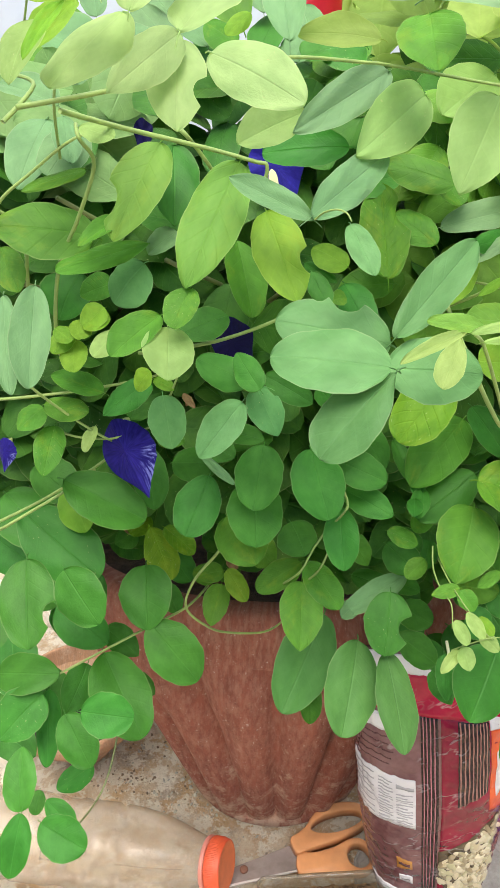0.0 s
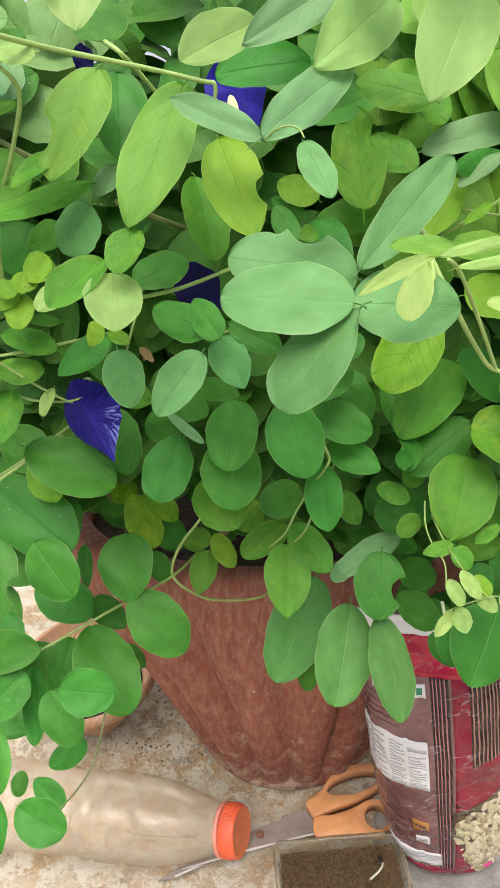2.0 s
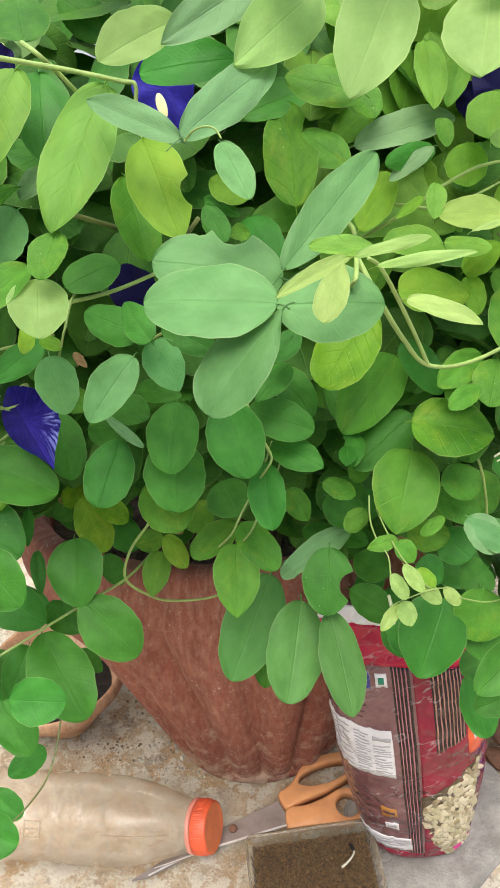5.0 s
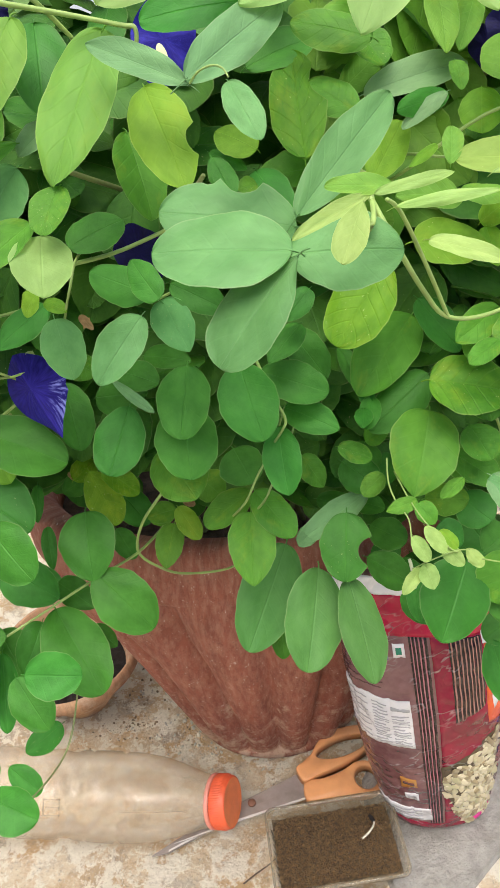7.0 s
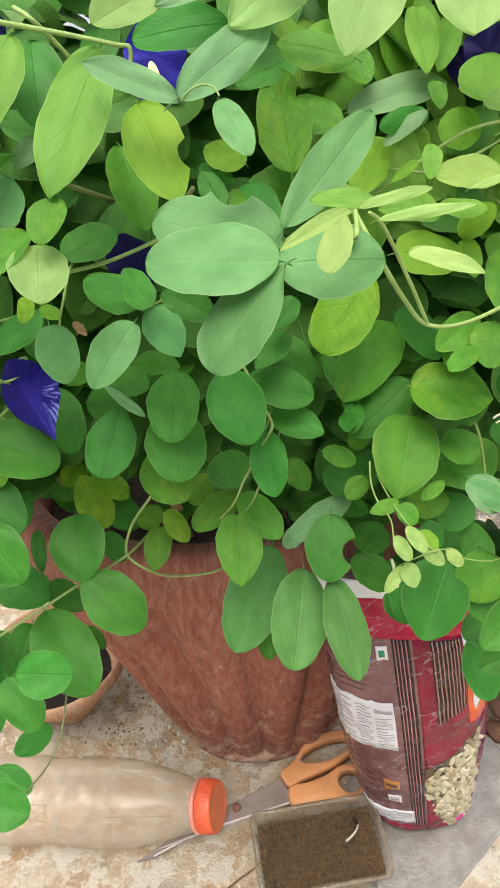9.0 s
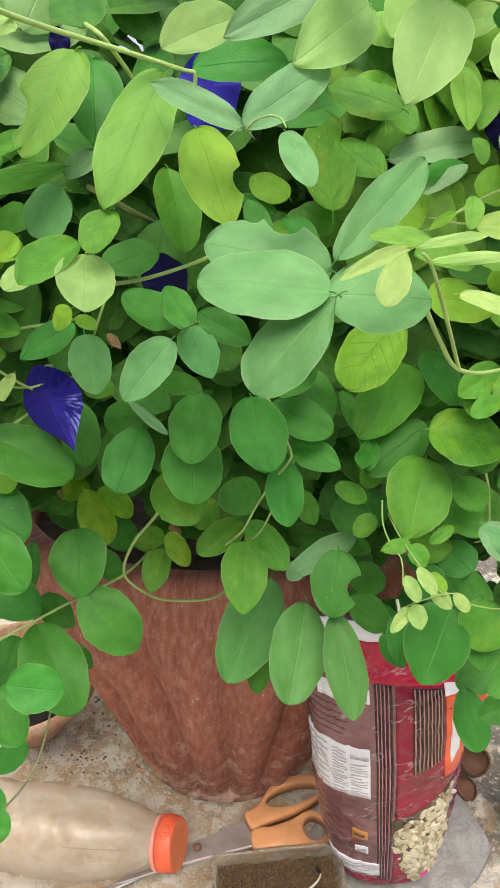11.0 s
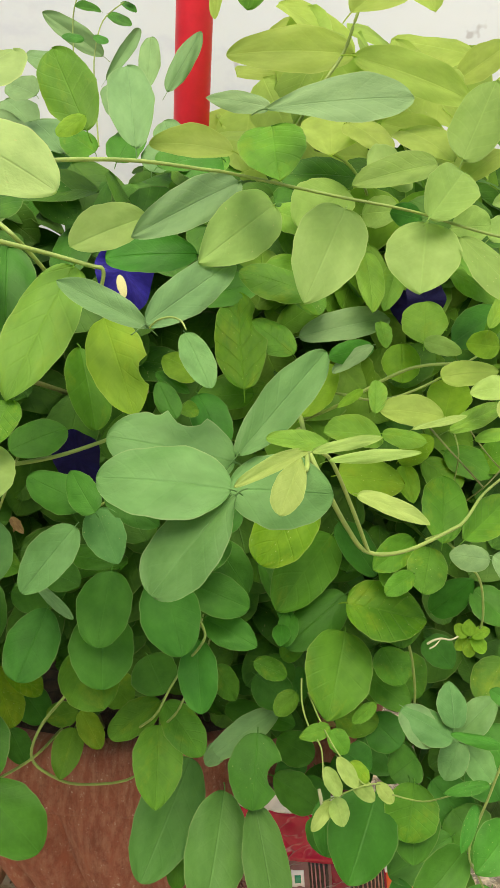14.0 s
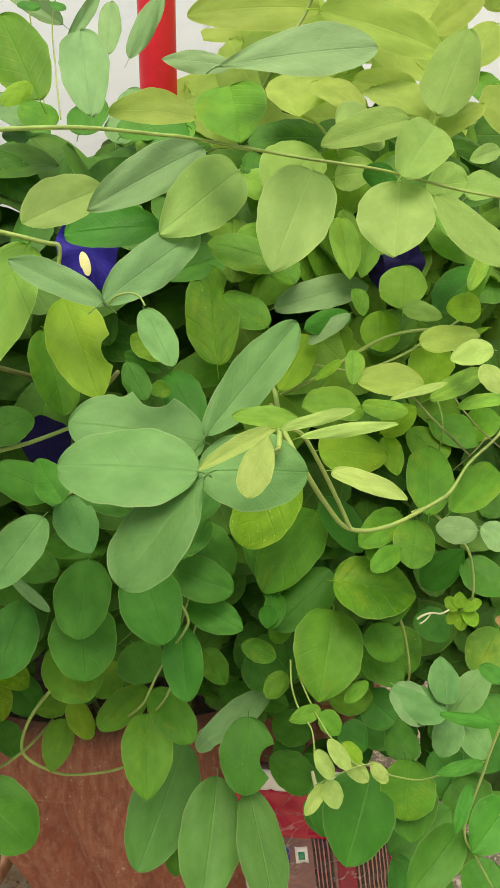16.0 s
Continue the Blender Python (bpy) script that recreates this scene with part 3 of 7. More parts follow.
def big_pot():
    at = Vector((0.0204, 0.430, 0.0))
    pot = thing("plant_pot", "large weathered terracotta pot with fluted tapering side", "plant pot", "", at)
    side = [(0.0, 0.0615), (0.012, 0.0660), (0.05, 0.0798), (0.10, 0.0995), (0.14, 0.1160), (0.165, 0.1360), (0.20, 0.1520), (0.226, 0.1540)]
    reach = [(0.0, 0.0713), (0.05, 0.0825), (0.10, 0.0918), (0.15, 0.0994), (0.20, 0.1005), (0.25, 0.0950)]
    prof = [(0.0, 0.004), (0.066, 0.0)] + [(interp(z, side), z) for z in np.linspace(0.001, 0.226, 38)]

    def flutes(r, z, a):
        if z < 0.0005:
            return r
        depth = 0.17 * min(1.0, z / 0.005) * max(0.0, min(1.0, (0.226 - z) / 0.04))
        wob = noise.noise(Vector((math.cos(a) * 3, math.sin(a) * 3, z * 8))) * 0.003
        square = 0.05 * math.cos(4 * (a - math.pi / 4)) * max(0.0, 1 - z / 0.1)
        return r * (1 + square + depth * (abs(math.sin(8 * (a + 0.12 * z + wob * 3))) ** 0.6 - 0.62) + wob * (z > 0.0))

    def oval(me):
        """The pot is oval: shallower from front to back than it is wide, more so towards the rim."""
        for v in me.vertices:
            ahead, wide = interp(v.co.z, reach), interp(v.co.z, side)
            f = min(0.76, ahead / wide)
            v.co.y = at.y + (v.co.y - at.y) * f - (ahead - f * wide)
        return me

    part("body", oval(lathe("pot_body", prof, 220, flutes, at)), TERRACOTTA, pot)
    lip = [(0.1495, 0.2025), (0.1550, 0.2040), (0.1575, 0.2075), (0.1580, 0.222), (0.1570, 0.236), (0.1550, 0.243), (0.1500, 0.2470), (0.1405, 0.2475), (0.1355, 0.242), (0.134, 0.21), (0.131, 0.19)]

    def worn(r, z, a):
        return r * (1 + 0.005 * noise.noise(Vector((math.cos(a) * 5, math.sin(a) * 5, z * 30))))

    part("rim", oval(lathe("pot_rim", lip, 120, worn, at)), TERRACOTTA, pot, "thick rolled terracotta rim")
    soil = [(0.132, 0.222)] + [(0.132 * (1 - k / 9), 0.222) for k in range(1, 10)]
    me = lathe("pot_soil", soil, 60, None, at)
    for v in me.vertices:
        v.co.z += 0.004 * noise.fractal(v.co * 90, 0.8, 2.0, 4)
    part("soil", oval(me), SOIL, pot, "dark crumbly potting soil")
    return pot


big_pot()


def small_pot():
    at = Vector((-0.146, 0.434, 0.0))
    pot = thing("small_flower_pot", "small shallow pale clay pot with dark damp soil", "plant pot", "", at)
    prof = [(0.0, -0.001), (0.023, -0.001), (0.026, 0.004), (0.0515, 0.050), (0.0565, 0.0515), (0.0590, 0.054), (0.0590, 0.063), (0.0575, 0.0655), (0.0562, 0.0655), (0.0552, 0.063), (0.0500, 0.045), (0.042, 0.03)]
    part("body", lathe("small_pot_body", prof, 72, lambda r, z, a: r * (1 + 0.006 * noise.noise(Vector((3 * math.cos(a), 3 * math.sin(a), z * 30)))), at), CLAY_PALE, pot)
    me = lathe("small_pot_soil", [(0.043, 0.036)] + [(0.043 * (1 - k / 7), 0.035) for k in range(1, 8)], 40, None, at)
    for v in me.vertices:
        v.co.z += 0.004 * noise.fractal(v.co * 110, 0.8, 2.0, 4)
    part("soil", me, DAMP_SOIL, pot, "dark damp soil")


small_pot()


# ---- red stake in the pot ----
def stake():
    pole = thing("garden_stake", "round red painted stake standing in the pot", "stake", "", (0.040, 0.50, 0.2))
    me = tube("stake_rod", [(0.0385, 0.500, 0.205), (0.0400, 0.500, 0.34), (0.0428, 0.500, 0.54), (0.0452, 0.500, 0.68), (0.0490, 0.500, 0.90), (0.0510, 0.50, 1.02)], 0.0106, 28)
    part("rod", me, RED, pole)
    part("end_cap", lathe("stake_cap", [(0.0, 0.0), (0.0112, 0.0), (0.0116, 0.006), (0.0095, 0.011), (0.0, 0.012)], 28, None, (0.0510, 0.50, 1.018)), RED, pole)


stake()


# ---- the vine ----
VINE = thing("butterfly_pea_vine", "bushy green butterfly pea vine with deep blue flowers over its pot", "plant", "", (0.02, 0.43, 0.225))


def half_width(s, full, point, narrow=0.0):
    """Half the blade's width at s along it; full moves the widest place, point sharpens the tip, narrow the base."""
    return max(0.0, math.sin(math.pi * s**full)) ** (0.46 + 0.6 * point * s * s + 0.6 * narrow * (1 - s) ** 2)


def leaf_mesh(name, full=0.92, point=0.25, cup=0.10, arch=0.10, fold=0.10, bites=(), nu=28, nv=6, stalk=True, skew=0.0, phase=0.0, narrow=0.0):
    """A blade one unit long and one wide, from its base at the origin along +y, facing +z, with its short stalk."""
    verts, faces, uvs = [], [], []
    row = 2 * nv + 1
    for i in range(nu + 1):
        s = 0.5 - 0.5 * math.cos(math.pi * i / nu)
        w = 0.5 * half_width(s, full, point, narrow)
        for j in range(-nv, nv + 1):
            q = j / nv
            x = q * w * (1 + skew * q + 0.022 * math.sin(13 * s + phase + 2 * q) + 0.015 * math.sin(29 * s + 3 * phase + q)) + 0.10 * skew * math.sin(math.pi * s)
            for side, s0, r in bites:
                if side * q > 0 and abs(s - s0) < r:
                    x = side * min(abs(x), abs(q) * max(0.06, 0.47 - math.sqrt(r * r - (s - s0) ** 2) * 1.25))
            z = -cup * (2 * x) ** 2 * 0.5 + fold * abs(x) - arch * (s - 0.35) ** 2 + 0.018 * math.sin(9 * s + 5 * q + phase) * abs(q)
            verts.append((x, s, z))
            uvs.append((0.5 + 0.5 * q, s))
    for i in range(nu):
        for j in range(row - 1):
            a = i * row + j
            faces.append((a, a + 1, a + row + 1, a + row))
    if stalk:
        k0 = len(verts)
        for i, (yy, zz) in enumerate(((0.02, 0.0), (-0.02, -0.008), (-0.05, -0.03), (-0.085, -0.075))):
            for k in range(5):
                a = 2 * math.pi * k / 5
                verts.append((0.012 * math.cos(a), yy, zz - 0.012 * (1 + 0) + 0.012 * math.sin(a) - 0.0))
                uvs.append((0.5, 0.02))
        for i in range(3):
            for k in range(5):
                faces.append((k0 + 5 * i + k, k0 + 5 * i + (k + 1) % 5, k0 + 5 * i + 5 + (k + 1) % 5, k0 + 5 * i + 5 + k))
    return mesh_of(name, verts, faces, True, uvs)


SHAPES = {
    "": [dict(full=0.95, point=0.02, cup=0.12, arch=0.18, fold=0.10), dict(full=1.02, point=0.12, cup=0.05, arch=0.28, fold=0.16), dict(full=0.90, point=0.06, cup=0.20, arch=0.10, fold=0.04), dict(full=1.10, point=-0.04, cup=0.16, arch=0.05, fold=0.12), dict(full=0.98, point=-0.02, cup=-0.06, arch=0.22, fold=0.06), dict(full=0.86, point=0.20, cup=0.08, arch=0.30, fold=0.14),
         dict(full=0.84, point=0.30, cup=0.10, arch=0.16, fold=0.20, skew=0.05, phase=1.0), dict(full=0.92, point=0.14, cup=0.14, arch=0.24, fold=0.05, skew=-0.07, phase=2.2), dict(full=1.05, point=0.0, cup=0.02, arch=0.14, fold=0.22, skew=0.08, phase=3.1), dict(full=0.80, point=0.35, cup=0.12, arch=0.20, fold=0.10, skew=-0.05, phase=4.4), dict(full=0.96, point=0.10, cup=-0.10, arch=0.34, fold=0.08, skew=0.04, phase=5.3)],
    "bite": [dict(full=0.92, point=0.2, cup=0.10, arch=0.15, fold=0.10, bites=((1, 0.66, 0.17),), nu=26), dict(full=0.9, point=0.2, cup=0.12, arch=0.2, fold=0.12, bites=((-1, 0.62, 0.16),), nu=26)],
    "oval": [dict(full=0.95, point=0.05, cup=0.08, arch=0.12, fold=0.10, phase=0.7), dict(full=1.02, point=0.02, cup=0.05, arch=0.16, fold=0.12, phase=2.9)],
    "ovate": [dict(full=0.80, point=0.35, cup=0.08, arch=0.16, fold=0.14, phase=1.3), dict(full=0.84, point=0.28, cup=0.12, arch=0.12, fold=0.10, skew=0.04, phase=3.4)],
    "obovate": [dict(full=1.42, point=0.0, cup=0.08, arch=0.14, fold=0.14, narrow=0.35, phase=0.4)],
    "lens": [dict(full=1.02, point=0.35, cup=0.06, arch=0.12, fold=0.20, narrow=0.35, phase=2.0)],
    "torn_left": [dict(full=0.84, point=0.25, cup=0.08, arch=0.15, fold=0.12, bites=((1, 0.72, 0.20),), nu=30)],
    "torn_right": [dict(full=0.90, point=0.15, cup=0.10, arch=0.15, fold=0.12, bites=((-1, 0.66, 0.15),), nu=30)],
    "bitten_side": [dict(full=0.95, point=0.05, cup=0.10, arch=0.15, fold=0.10, bites=((-1, 0.55, 0.19),), nu=28)],
    "bite2": [dict(full=0.92, point=0.1, cup=0.08, arch=0.10, fold=0.10, bites=((1, 0.42, 0.14), (1, 0.68, 0.07)), nu=34)],
}
BLADES, OUTER = {}, []
counter = 0


def leaf(bx, by, bz, tx, ty, tz, width, nx, ny, nz, tone, shape=""):
    """One leaflet from its base to its tip, of that width, facing along (nx, ny, nz)."""
    global counter
    counter += 1
    kind = (counter * 7) % len(SHAPES[shape])
    if (shape, kind, tone) not in BLADES:
        BLADES[shape, kind, tone] = leaf_mesh("leaflet", **SHAPES[shape][kind])
    base, tip = Vector((bx, by, bz)), Vector((tx, ty, tz))
    along = tip - base
    length = along.length
    along.normalize()
    side = along.cross(Vector((nx, ny, nz))).normalized()
    up = side.cross(along)
    OUTER.append((base + tip) / 2)
    ob = part("leaf", BLADES[shape, kind, tone], LEAF[tone], VINE)
    turn = Matrix((side, along, up)).transposed().to_4x4()
    ob.matrix_basis = Matrix.Translation(base - Vector(VINE.location)) @ turn @ Matrix.Diagonal((width, length, 0.5 * (width + length), 1))


def vine(radius, points):
    part("stem", tube("stem", points, radius, 7, 0.75), STEM, VINE)


def runner(radius, points):
    part("stem", tube("stem", points, radius, 7, 0.8), STEM_OLD, VINE, "thin brownish trailing stem")


def withered(radius, points):
    part("withered_stalk", tube("withered_stalk", points, radius, 6, 1.4), SEED_STALK, VINE, "withered white stalk end")


def flower(at, size, facing, turn, kind=""):
    """A butterfly pea flower: one broad wavy standard, pale throat, small keel and a green calyx; kind fold: half
    closed and drooping; kind dark: shade put into the petal colour.
    """
    face = Vector(facing).normalized()
    fold = kind == "fold"
    holder = Matrix.Translation(Vector(at) - Vector(VINE.location)) @ face.to_track_quat("Z", "Y").to_matrix().to_4x4() @ pose(0, 0, 0, 0, 0, turn)
    verts, faces, uvs = [], [], []
    nr, na = 12, 48
    for i in range(nr + 1):
        for k in range(na):
            a = 2 * math.pi * k / na
            ca, sa = math.cos(a), math.sin(a)
            r = i / nr * (1 + (0.02 if fold else 0.06) * math.sin(5 * a) * i / nr)
            x, y = 0.40 * r * ca, 0.56 * r * sa * (1.0 if sa < 0 else 0.85)
            z = 0.16 * (y + 0.2) ** 2 - 0.40 * x * x + 0.05 * math.sin(6 * a + 1.0) * r * r - 0.25 * max(0, -y - 0.2) ** 2
            if fold:
                low = max(0.0, -sa) * r
                x *= (1.12 if ca < 0 else 0.68) * (1 - 0.92 * low**2.4)
                y -= 0.20 * low**5
                z = (0.35 * x if x < 0 else -1.25 * x) - 0.10 * y * y + 0.022 * math.sin(34 * y) * max(0.0, x) / 0.25 + 0.03 * math.sin(3 * a) * r * r
            verts.append((x, y, z))
            uvs.append((0.5 + a / 6.3, r))
    for i in range(nr):
        for k in range(na):
            j = (k + 1) % na
            faces.append((i * na + k, i * na + j, (i + 1) * na + j, (i + 1) * na + k))
    std = part("flower", mesh_of("standard_petal", verts, faces, True, uvs), PETAL_STREAKED if fold else PETAL_SHADED if kind == "dark" else PETAL, VINE, "drooping deep blue flower" if fold else "deep blue butterfly pea flower")
    std.matrix_basis = holder @ Matrix.Scale(size, 4)
    if kind == "":
        throat = lathe("throat", [(0.0, 0.010), (0.02, 0.009), (0.034, 0.006), (0.044, 0.0)], 20)
        for v in throat.vertices:
            v.co.y = v.co.y * 2.3
        part("throat", throat, THROAT, std, "pale yellow throat").matrix_basis = pose(-0.04, -0.20, 0.006, 0, 0, 12) @ Matrix.Diagonal((1.5, 1.6, 1.0, 1))
    cup = lathe("calyx", [(0.0, -0.34), (0.05, -0.33), (0.075, -0.2), (0.10, -0.02), (0.07, 0.0)], 14)
    part("calyx", cup, CALYX, std, "green calyx").matrix_basis = pose(0.04 if fold else 0, 0.46 if fold else 0.42, -0.22 if fold else -0.05, -80 if fold else -35)


# leaflets of the outer layer, from the crown down
leaf(-.0063, .1311, .5538, .0078, .1197, .5480, .0099, -.32, -.72, .62, "pw")
leaf(-.0119, .1424, .5565, -.0032, .1666, .5671, .0122, -.04, -.39, .92, "pw")
leaf(-.0202, .1423, .5599, -.0153, .1585, .5697, .0113, -.17, -.47, .86, "pw")
leaf(-.0245, .1365, .5624, -.0344, .1523, .5715, .0095, -.06, -.53, .85, "pw")
leaf(-.0239, .1594, .5595, -.0352, .1416, .5485, .0135, -.09, -.48, .87, "pw")
leaf(-.0157, .1883, .5557, -.0280, .1633, .5462, .0103, .61, -.53, .59, "pw")
leaf(-.0170, .1929, .5542, -.0159, .1712, .5385, .0140, .03, -.58, .81, "pw", "bite")
leaf(-.0500, .1943, .5643, -.0427, .1897, .5630, .0083, -.17, -.52, .84, "y")
leaf(-.0391, .1916, .5622, -.0439, .1697, .5536, .0074, .20, -.39, .90, "y")
leaf(.0142, .3029, .5523, .0104, .3429, .5830, .0171, -.05, -.61, .79, "b")
leaf(-.0035, .3146, .5572, -.0189, .3502, .5874, .0209, -.22, -.69, .69, "g")
leaf(.0282, .4308, .5783, .0482, .4726, .6124, .0107, .38, -.69, .62, "b")
leaf(.0178, .4383, .5799, .0201, .4716, .6063, .0116, .09, -.62, .78, "b")
leaf(-.0019, .4357, .5826, .0160, .4770, .6130, .0069, .50, -.64, .58, "b")
leaf(-.0072, .4940, .5979, -.0430, .5187, .6214, .0128, -.32, -.86, .41, "b")
leaf(-.0200, .4339, .5870, -.0398, .4301, .5904, .0195, .25, -.58, .78, "b")
leaf(-.0733, .4062, .5601, -.0798, .4346, .5800, .0135, -.05, -.58, .81, "b")
leaf(-.0329, .4055, .5718, -.0463, .4105, .5774, .0178, .04, -.69, .72, "b")
leaf(.0057, .4780, .6252, .0163, .4820, .6303, .0068, -.12, -.65, .75, "d")
leaf(-.0069, .4838, .6182, -.0197, .4762, .6188, .0072, .39, -.61, .68, "d")
leaf(.0041, .4835, .6231, .0119, .4766, .6183, .0054, -.09, -.64, .76, "d")
leaf(-.0032, .4851, .6176, .0090, .4749, .6117, .0081, -.16, -.63, .76, "d")
leaf(-.0153, .4700, .6030, -.0263, .4660, .6033, .0061, .29, -.73, .62, "d")
leaf(-.0103, .4690, .6044, -.0027, .4670, .6014, .0075, .13, -.62, .77, "d")
leaf(.0507, .3234, .5520, .0185, .3296, .5553, .0148, -.09, -.78, .62, "pl")
leaf(.0568, .2689, .5601, .0561, .2456, .5461, .0209, -.23, -.50, .84, "g")
leaf(.0512, .2463, .5638, .0937, .2451, .5696, .0159, -.10, -.80, .59, "bl", "obovate")
leaf(.0589, .2891, .5663, .0378, .2972, .5692, .0081, -.24, -.82, .52, "bl")
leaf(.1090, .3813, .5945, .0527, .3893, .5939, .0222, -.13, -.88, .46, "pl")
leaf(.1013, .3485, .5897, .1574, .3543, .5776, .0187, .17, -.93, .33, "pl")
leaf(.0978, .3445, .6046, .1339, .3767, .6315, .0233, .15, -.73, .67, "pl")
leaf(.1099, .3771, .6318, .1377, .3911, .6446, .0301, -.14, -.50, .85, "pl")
leaf(.0709, .4061, .6595, .0613, .3861, .6103, .0241, -.08, -.92, .39, "g")
leaf(.0752, .4120, .6627, .0794, .3921, .6160, .0111, .11, -.91, .40, "d")
leaf(.0530, .4402, .6479, .0497, .4239, .6100, .0081, -.34, -.85, .40, "pl")
leaf(.1227, .4344, .6846, .1146, .4062, .6414, .0244, .17, -.84, .52, "g")
leaf(.1133, .4301, .6829, .1038, .4219, .6569, .0113, -.25, -.89, .37, "g")
leaf(.1373, .4226, .6822, .1414, .4174, .6696, .0113, -.10, -.93, .36, "g")
leaf(.0953, .3591, .5686, .0908, .3318, .5542, .0278, -.13, -.44, .89, "pl")
leaf(.0610, .2804, .5360, .0346, .2441, .5222, .0200, .55, -.62, .56, "p", "ovate")
leaf(.0512, .2989, .5424, .0167, .2491, .5295, .0143, .65, -.58, .50, "bl")
leaf(.0182, .2635, .5321, -.0033, .2459, .5251, .0142, .38, -.70, .60, "p")
leaf(.0347, .2737, .5200, .0042, .2745, .5186, .0158, -.05, -.76, .65, "d")
leaf(.0794, .2555, .5374, .0628, .2270, .5144, .0216, .11, -.66, .74, "p", "ovate")
leaf(.0772, .2886, .5049, .0517, .2977, .5121, .0149, -.07, -.74, .67, "g")
leaf(.0182, .2179, .5088, .0462, .2593, .5205, .0128, .57, -.55, .61, "b", "oval")
leaf(.0188, .2186, .5074, -.0064, .2316, .5177, .0090, -.07, -.71, .70, "b", "lens")
leaf(.0281, .2077, .5089, .0339, .1948, .4985, .0082, -.01, -.63, .77, "bb", "oval")
leaf(-.0035, .2496, .5186, -.0197, .2174, .4881, .0194, -.02, -.68, .73, "l", "ovate")
leaf(-.0300, .2608, .5230, -.0441, .2354, .4979, .0187, -.01, -.70, .71, "l", "torn_left")
leaf(-.0273, .2790, .5201, -.0254, .2557, .4986, .0186, .30, -.63, .71, "d")
leaf(.0053, .2464, .5040, .0145, .2185, .4835, .0173, -.12, -.61, .78, "y", "torn_right")
leaf(-.0046, .2731, .4875, .0016, .2541, .4650, .0170, .45, -.62, .65, "g")
# paler tone here offsets the shade of the leaf above
leaf(.0759, .2955, .4871, .1158, .3088, .4931, .0136, .14, -.73, .67, "bl")
leaf(.0705, .2790, .4844, .0561, .2917, .4941, .0138, -.07, -.65, .75, "g")
leaf(.0362, .2675, .4793, .0236, .2740, .4855, .0125, .08, -.60, .80, "y")
leaf(.0217, .2541, .4815, .0269, .2433, .4726, .0082, -.04, -.65, .76, "d")
leaf(.0386, .1841, .4761, .0056, .1916, .4769, .0223, -.09, -.50, .86, "bb", "oval")
leaf(.0416, .2028, .4751, .0077, .2066, .4818, .0246, .09, -.59, .80, "bb", "bite2")
leaf(.0399, .1830, .4755, .0183, .1718, .4549, .0208, -.46, -.49, .74, "bb", "obovate")
leaf(.0413, .1950, .4804, .0705, .2268, .5003, .0125, .20, -.64, .74, "bb", "oval")
leaf(.0388, .1913, .4725, .0656, .1882, .4724, .0211, -.07, -.66, .75, "bb", "oval")
leaf(.0556, .1777, .4890, .0376, .1676, .4851, .0041, .11, -.53, .84, "yp")
leaf(.0528, .1721, .4895, .0464, .1602, .4813, .0073, -.11, -.52, .85, "yp", "obovate")
leaf(.0609, .1784, .4895, .0461, .1810, .4910, .0057, -.01, -.57, .82, "l")
leaf(.0553, .1723, .4905, .0740, .1799, .4914, .0032, .20, -.60, .77, "yp")
leaf(.0623, .1825, .4840, .0877, .1877, .4844, .0037, .11, -.60, .79, "yp")
leaf(.0755, .2532, .4423, .0556, .2382, .4214, .0215, -.22, -.68, .70, "o")
leaf(.0893, .2708, .4143, .0650, .2455, .3986, .0219, .04, -.56, .83, "g")
leaf(.0878, .2384, .4045, .1159, .2311, .4012, .0235, -.03, -.51, .86, "om")
leaf(.0913, .2520, .3988, .0676, .2419, .3833, .0171, -.18, -.67, .72, "d")
leaf(.0892, .2401, .3907, .0792, .2164, .3715, .0253, .11, -.65, .75, "g", "ovate")
leaf(.0375, .2428, .3969, .0545, .2297, .3943, .0124, -.27, -.51, .81, "dm")
leaf(.0340, .2290, .3982, .0345, .2112, .3824, .0135, -.22, -.65, .73, "dm")
leaf(.0230, .2399, .4176, .0285, .2153, .4027, .0198, -.05, -.53, .85, "dm")
leaf(.0054, .2426, .4178, .0013, .2229, .4016, .0183, -.01, -.63, .77, "dm")
leaf(.0016, .2419, .4028, .0027, .2236, .3835, .0223, .18, -.71, .68, "dm")
leaf(-.0096, .2487, .3804, .0020, .2285, .3718, .0224, -.22, -.48, .85, "g")
leaf(-.0155, .2351, .4085, -.0239, .2186, .3924, .0175, .00, -.70, .72, "d")
leaf(-.0024, .2135, .4508, -.0156, .1984, .4391, .0123, .21, -.71, .68, "bb")
leaf(.0024, .2282, .4486, .0092, .2139, .4380, .0123, -.06, -.62, .79, "bm")
leaf(-.0002, .2238, .4522, -.0184, .2332, .4578, .0126, -.12, -.66, .74, "dm")
leaf(.0032, .2128, .4554, -.0048, .2259, .4631, .0094, -.34, -.62, .70, "dm")
leaf(-.0294, .2231, .4482, -.0265, .2162, .4310, .0130, .16, -.91, .39, "bm")
leaf(-.0257, .2178, .4750, -.0244, .2003, .4658, .0164, .25, -.43, .87, "p")
leaf(-.0282, .2201, .4778, -.0418, .2040, .4712, .0122, .17, -.49, .86, "g")
leaf(-.0185, .2206, .4865, -.0235, .2088, .4784, .0109, -.05, -.55, .83, "g")
leaf(-.0244, .2407, .4632, -.0079, .2496, .4677, .0145, .07, -.54, .84, "d")
leaf(-.0369, .2522, .4850, -.0488, .2482, .4724, .0188, -.37, -.73, .58, "bm")
leaf(-.0352, .2541, .4914, -.0628, .2334, .4880, .0095, .29, -.52, .80, "g")
leaf(-.0581, .2384, .4696, -.0579, .2321, .4651, .0061, .11, -.57, .81, "y")
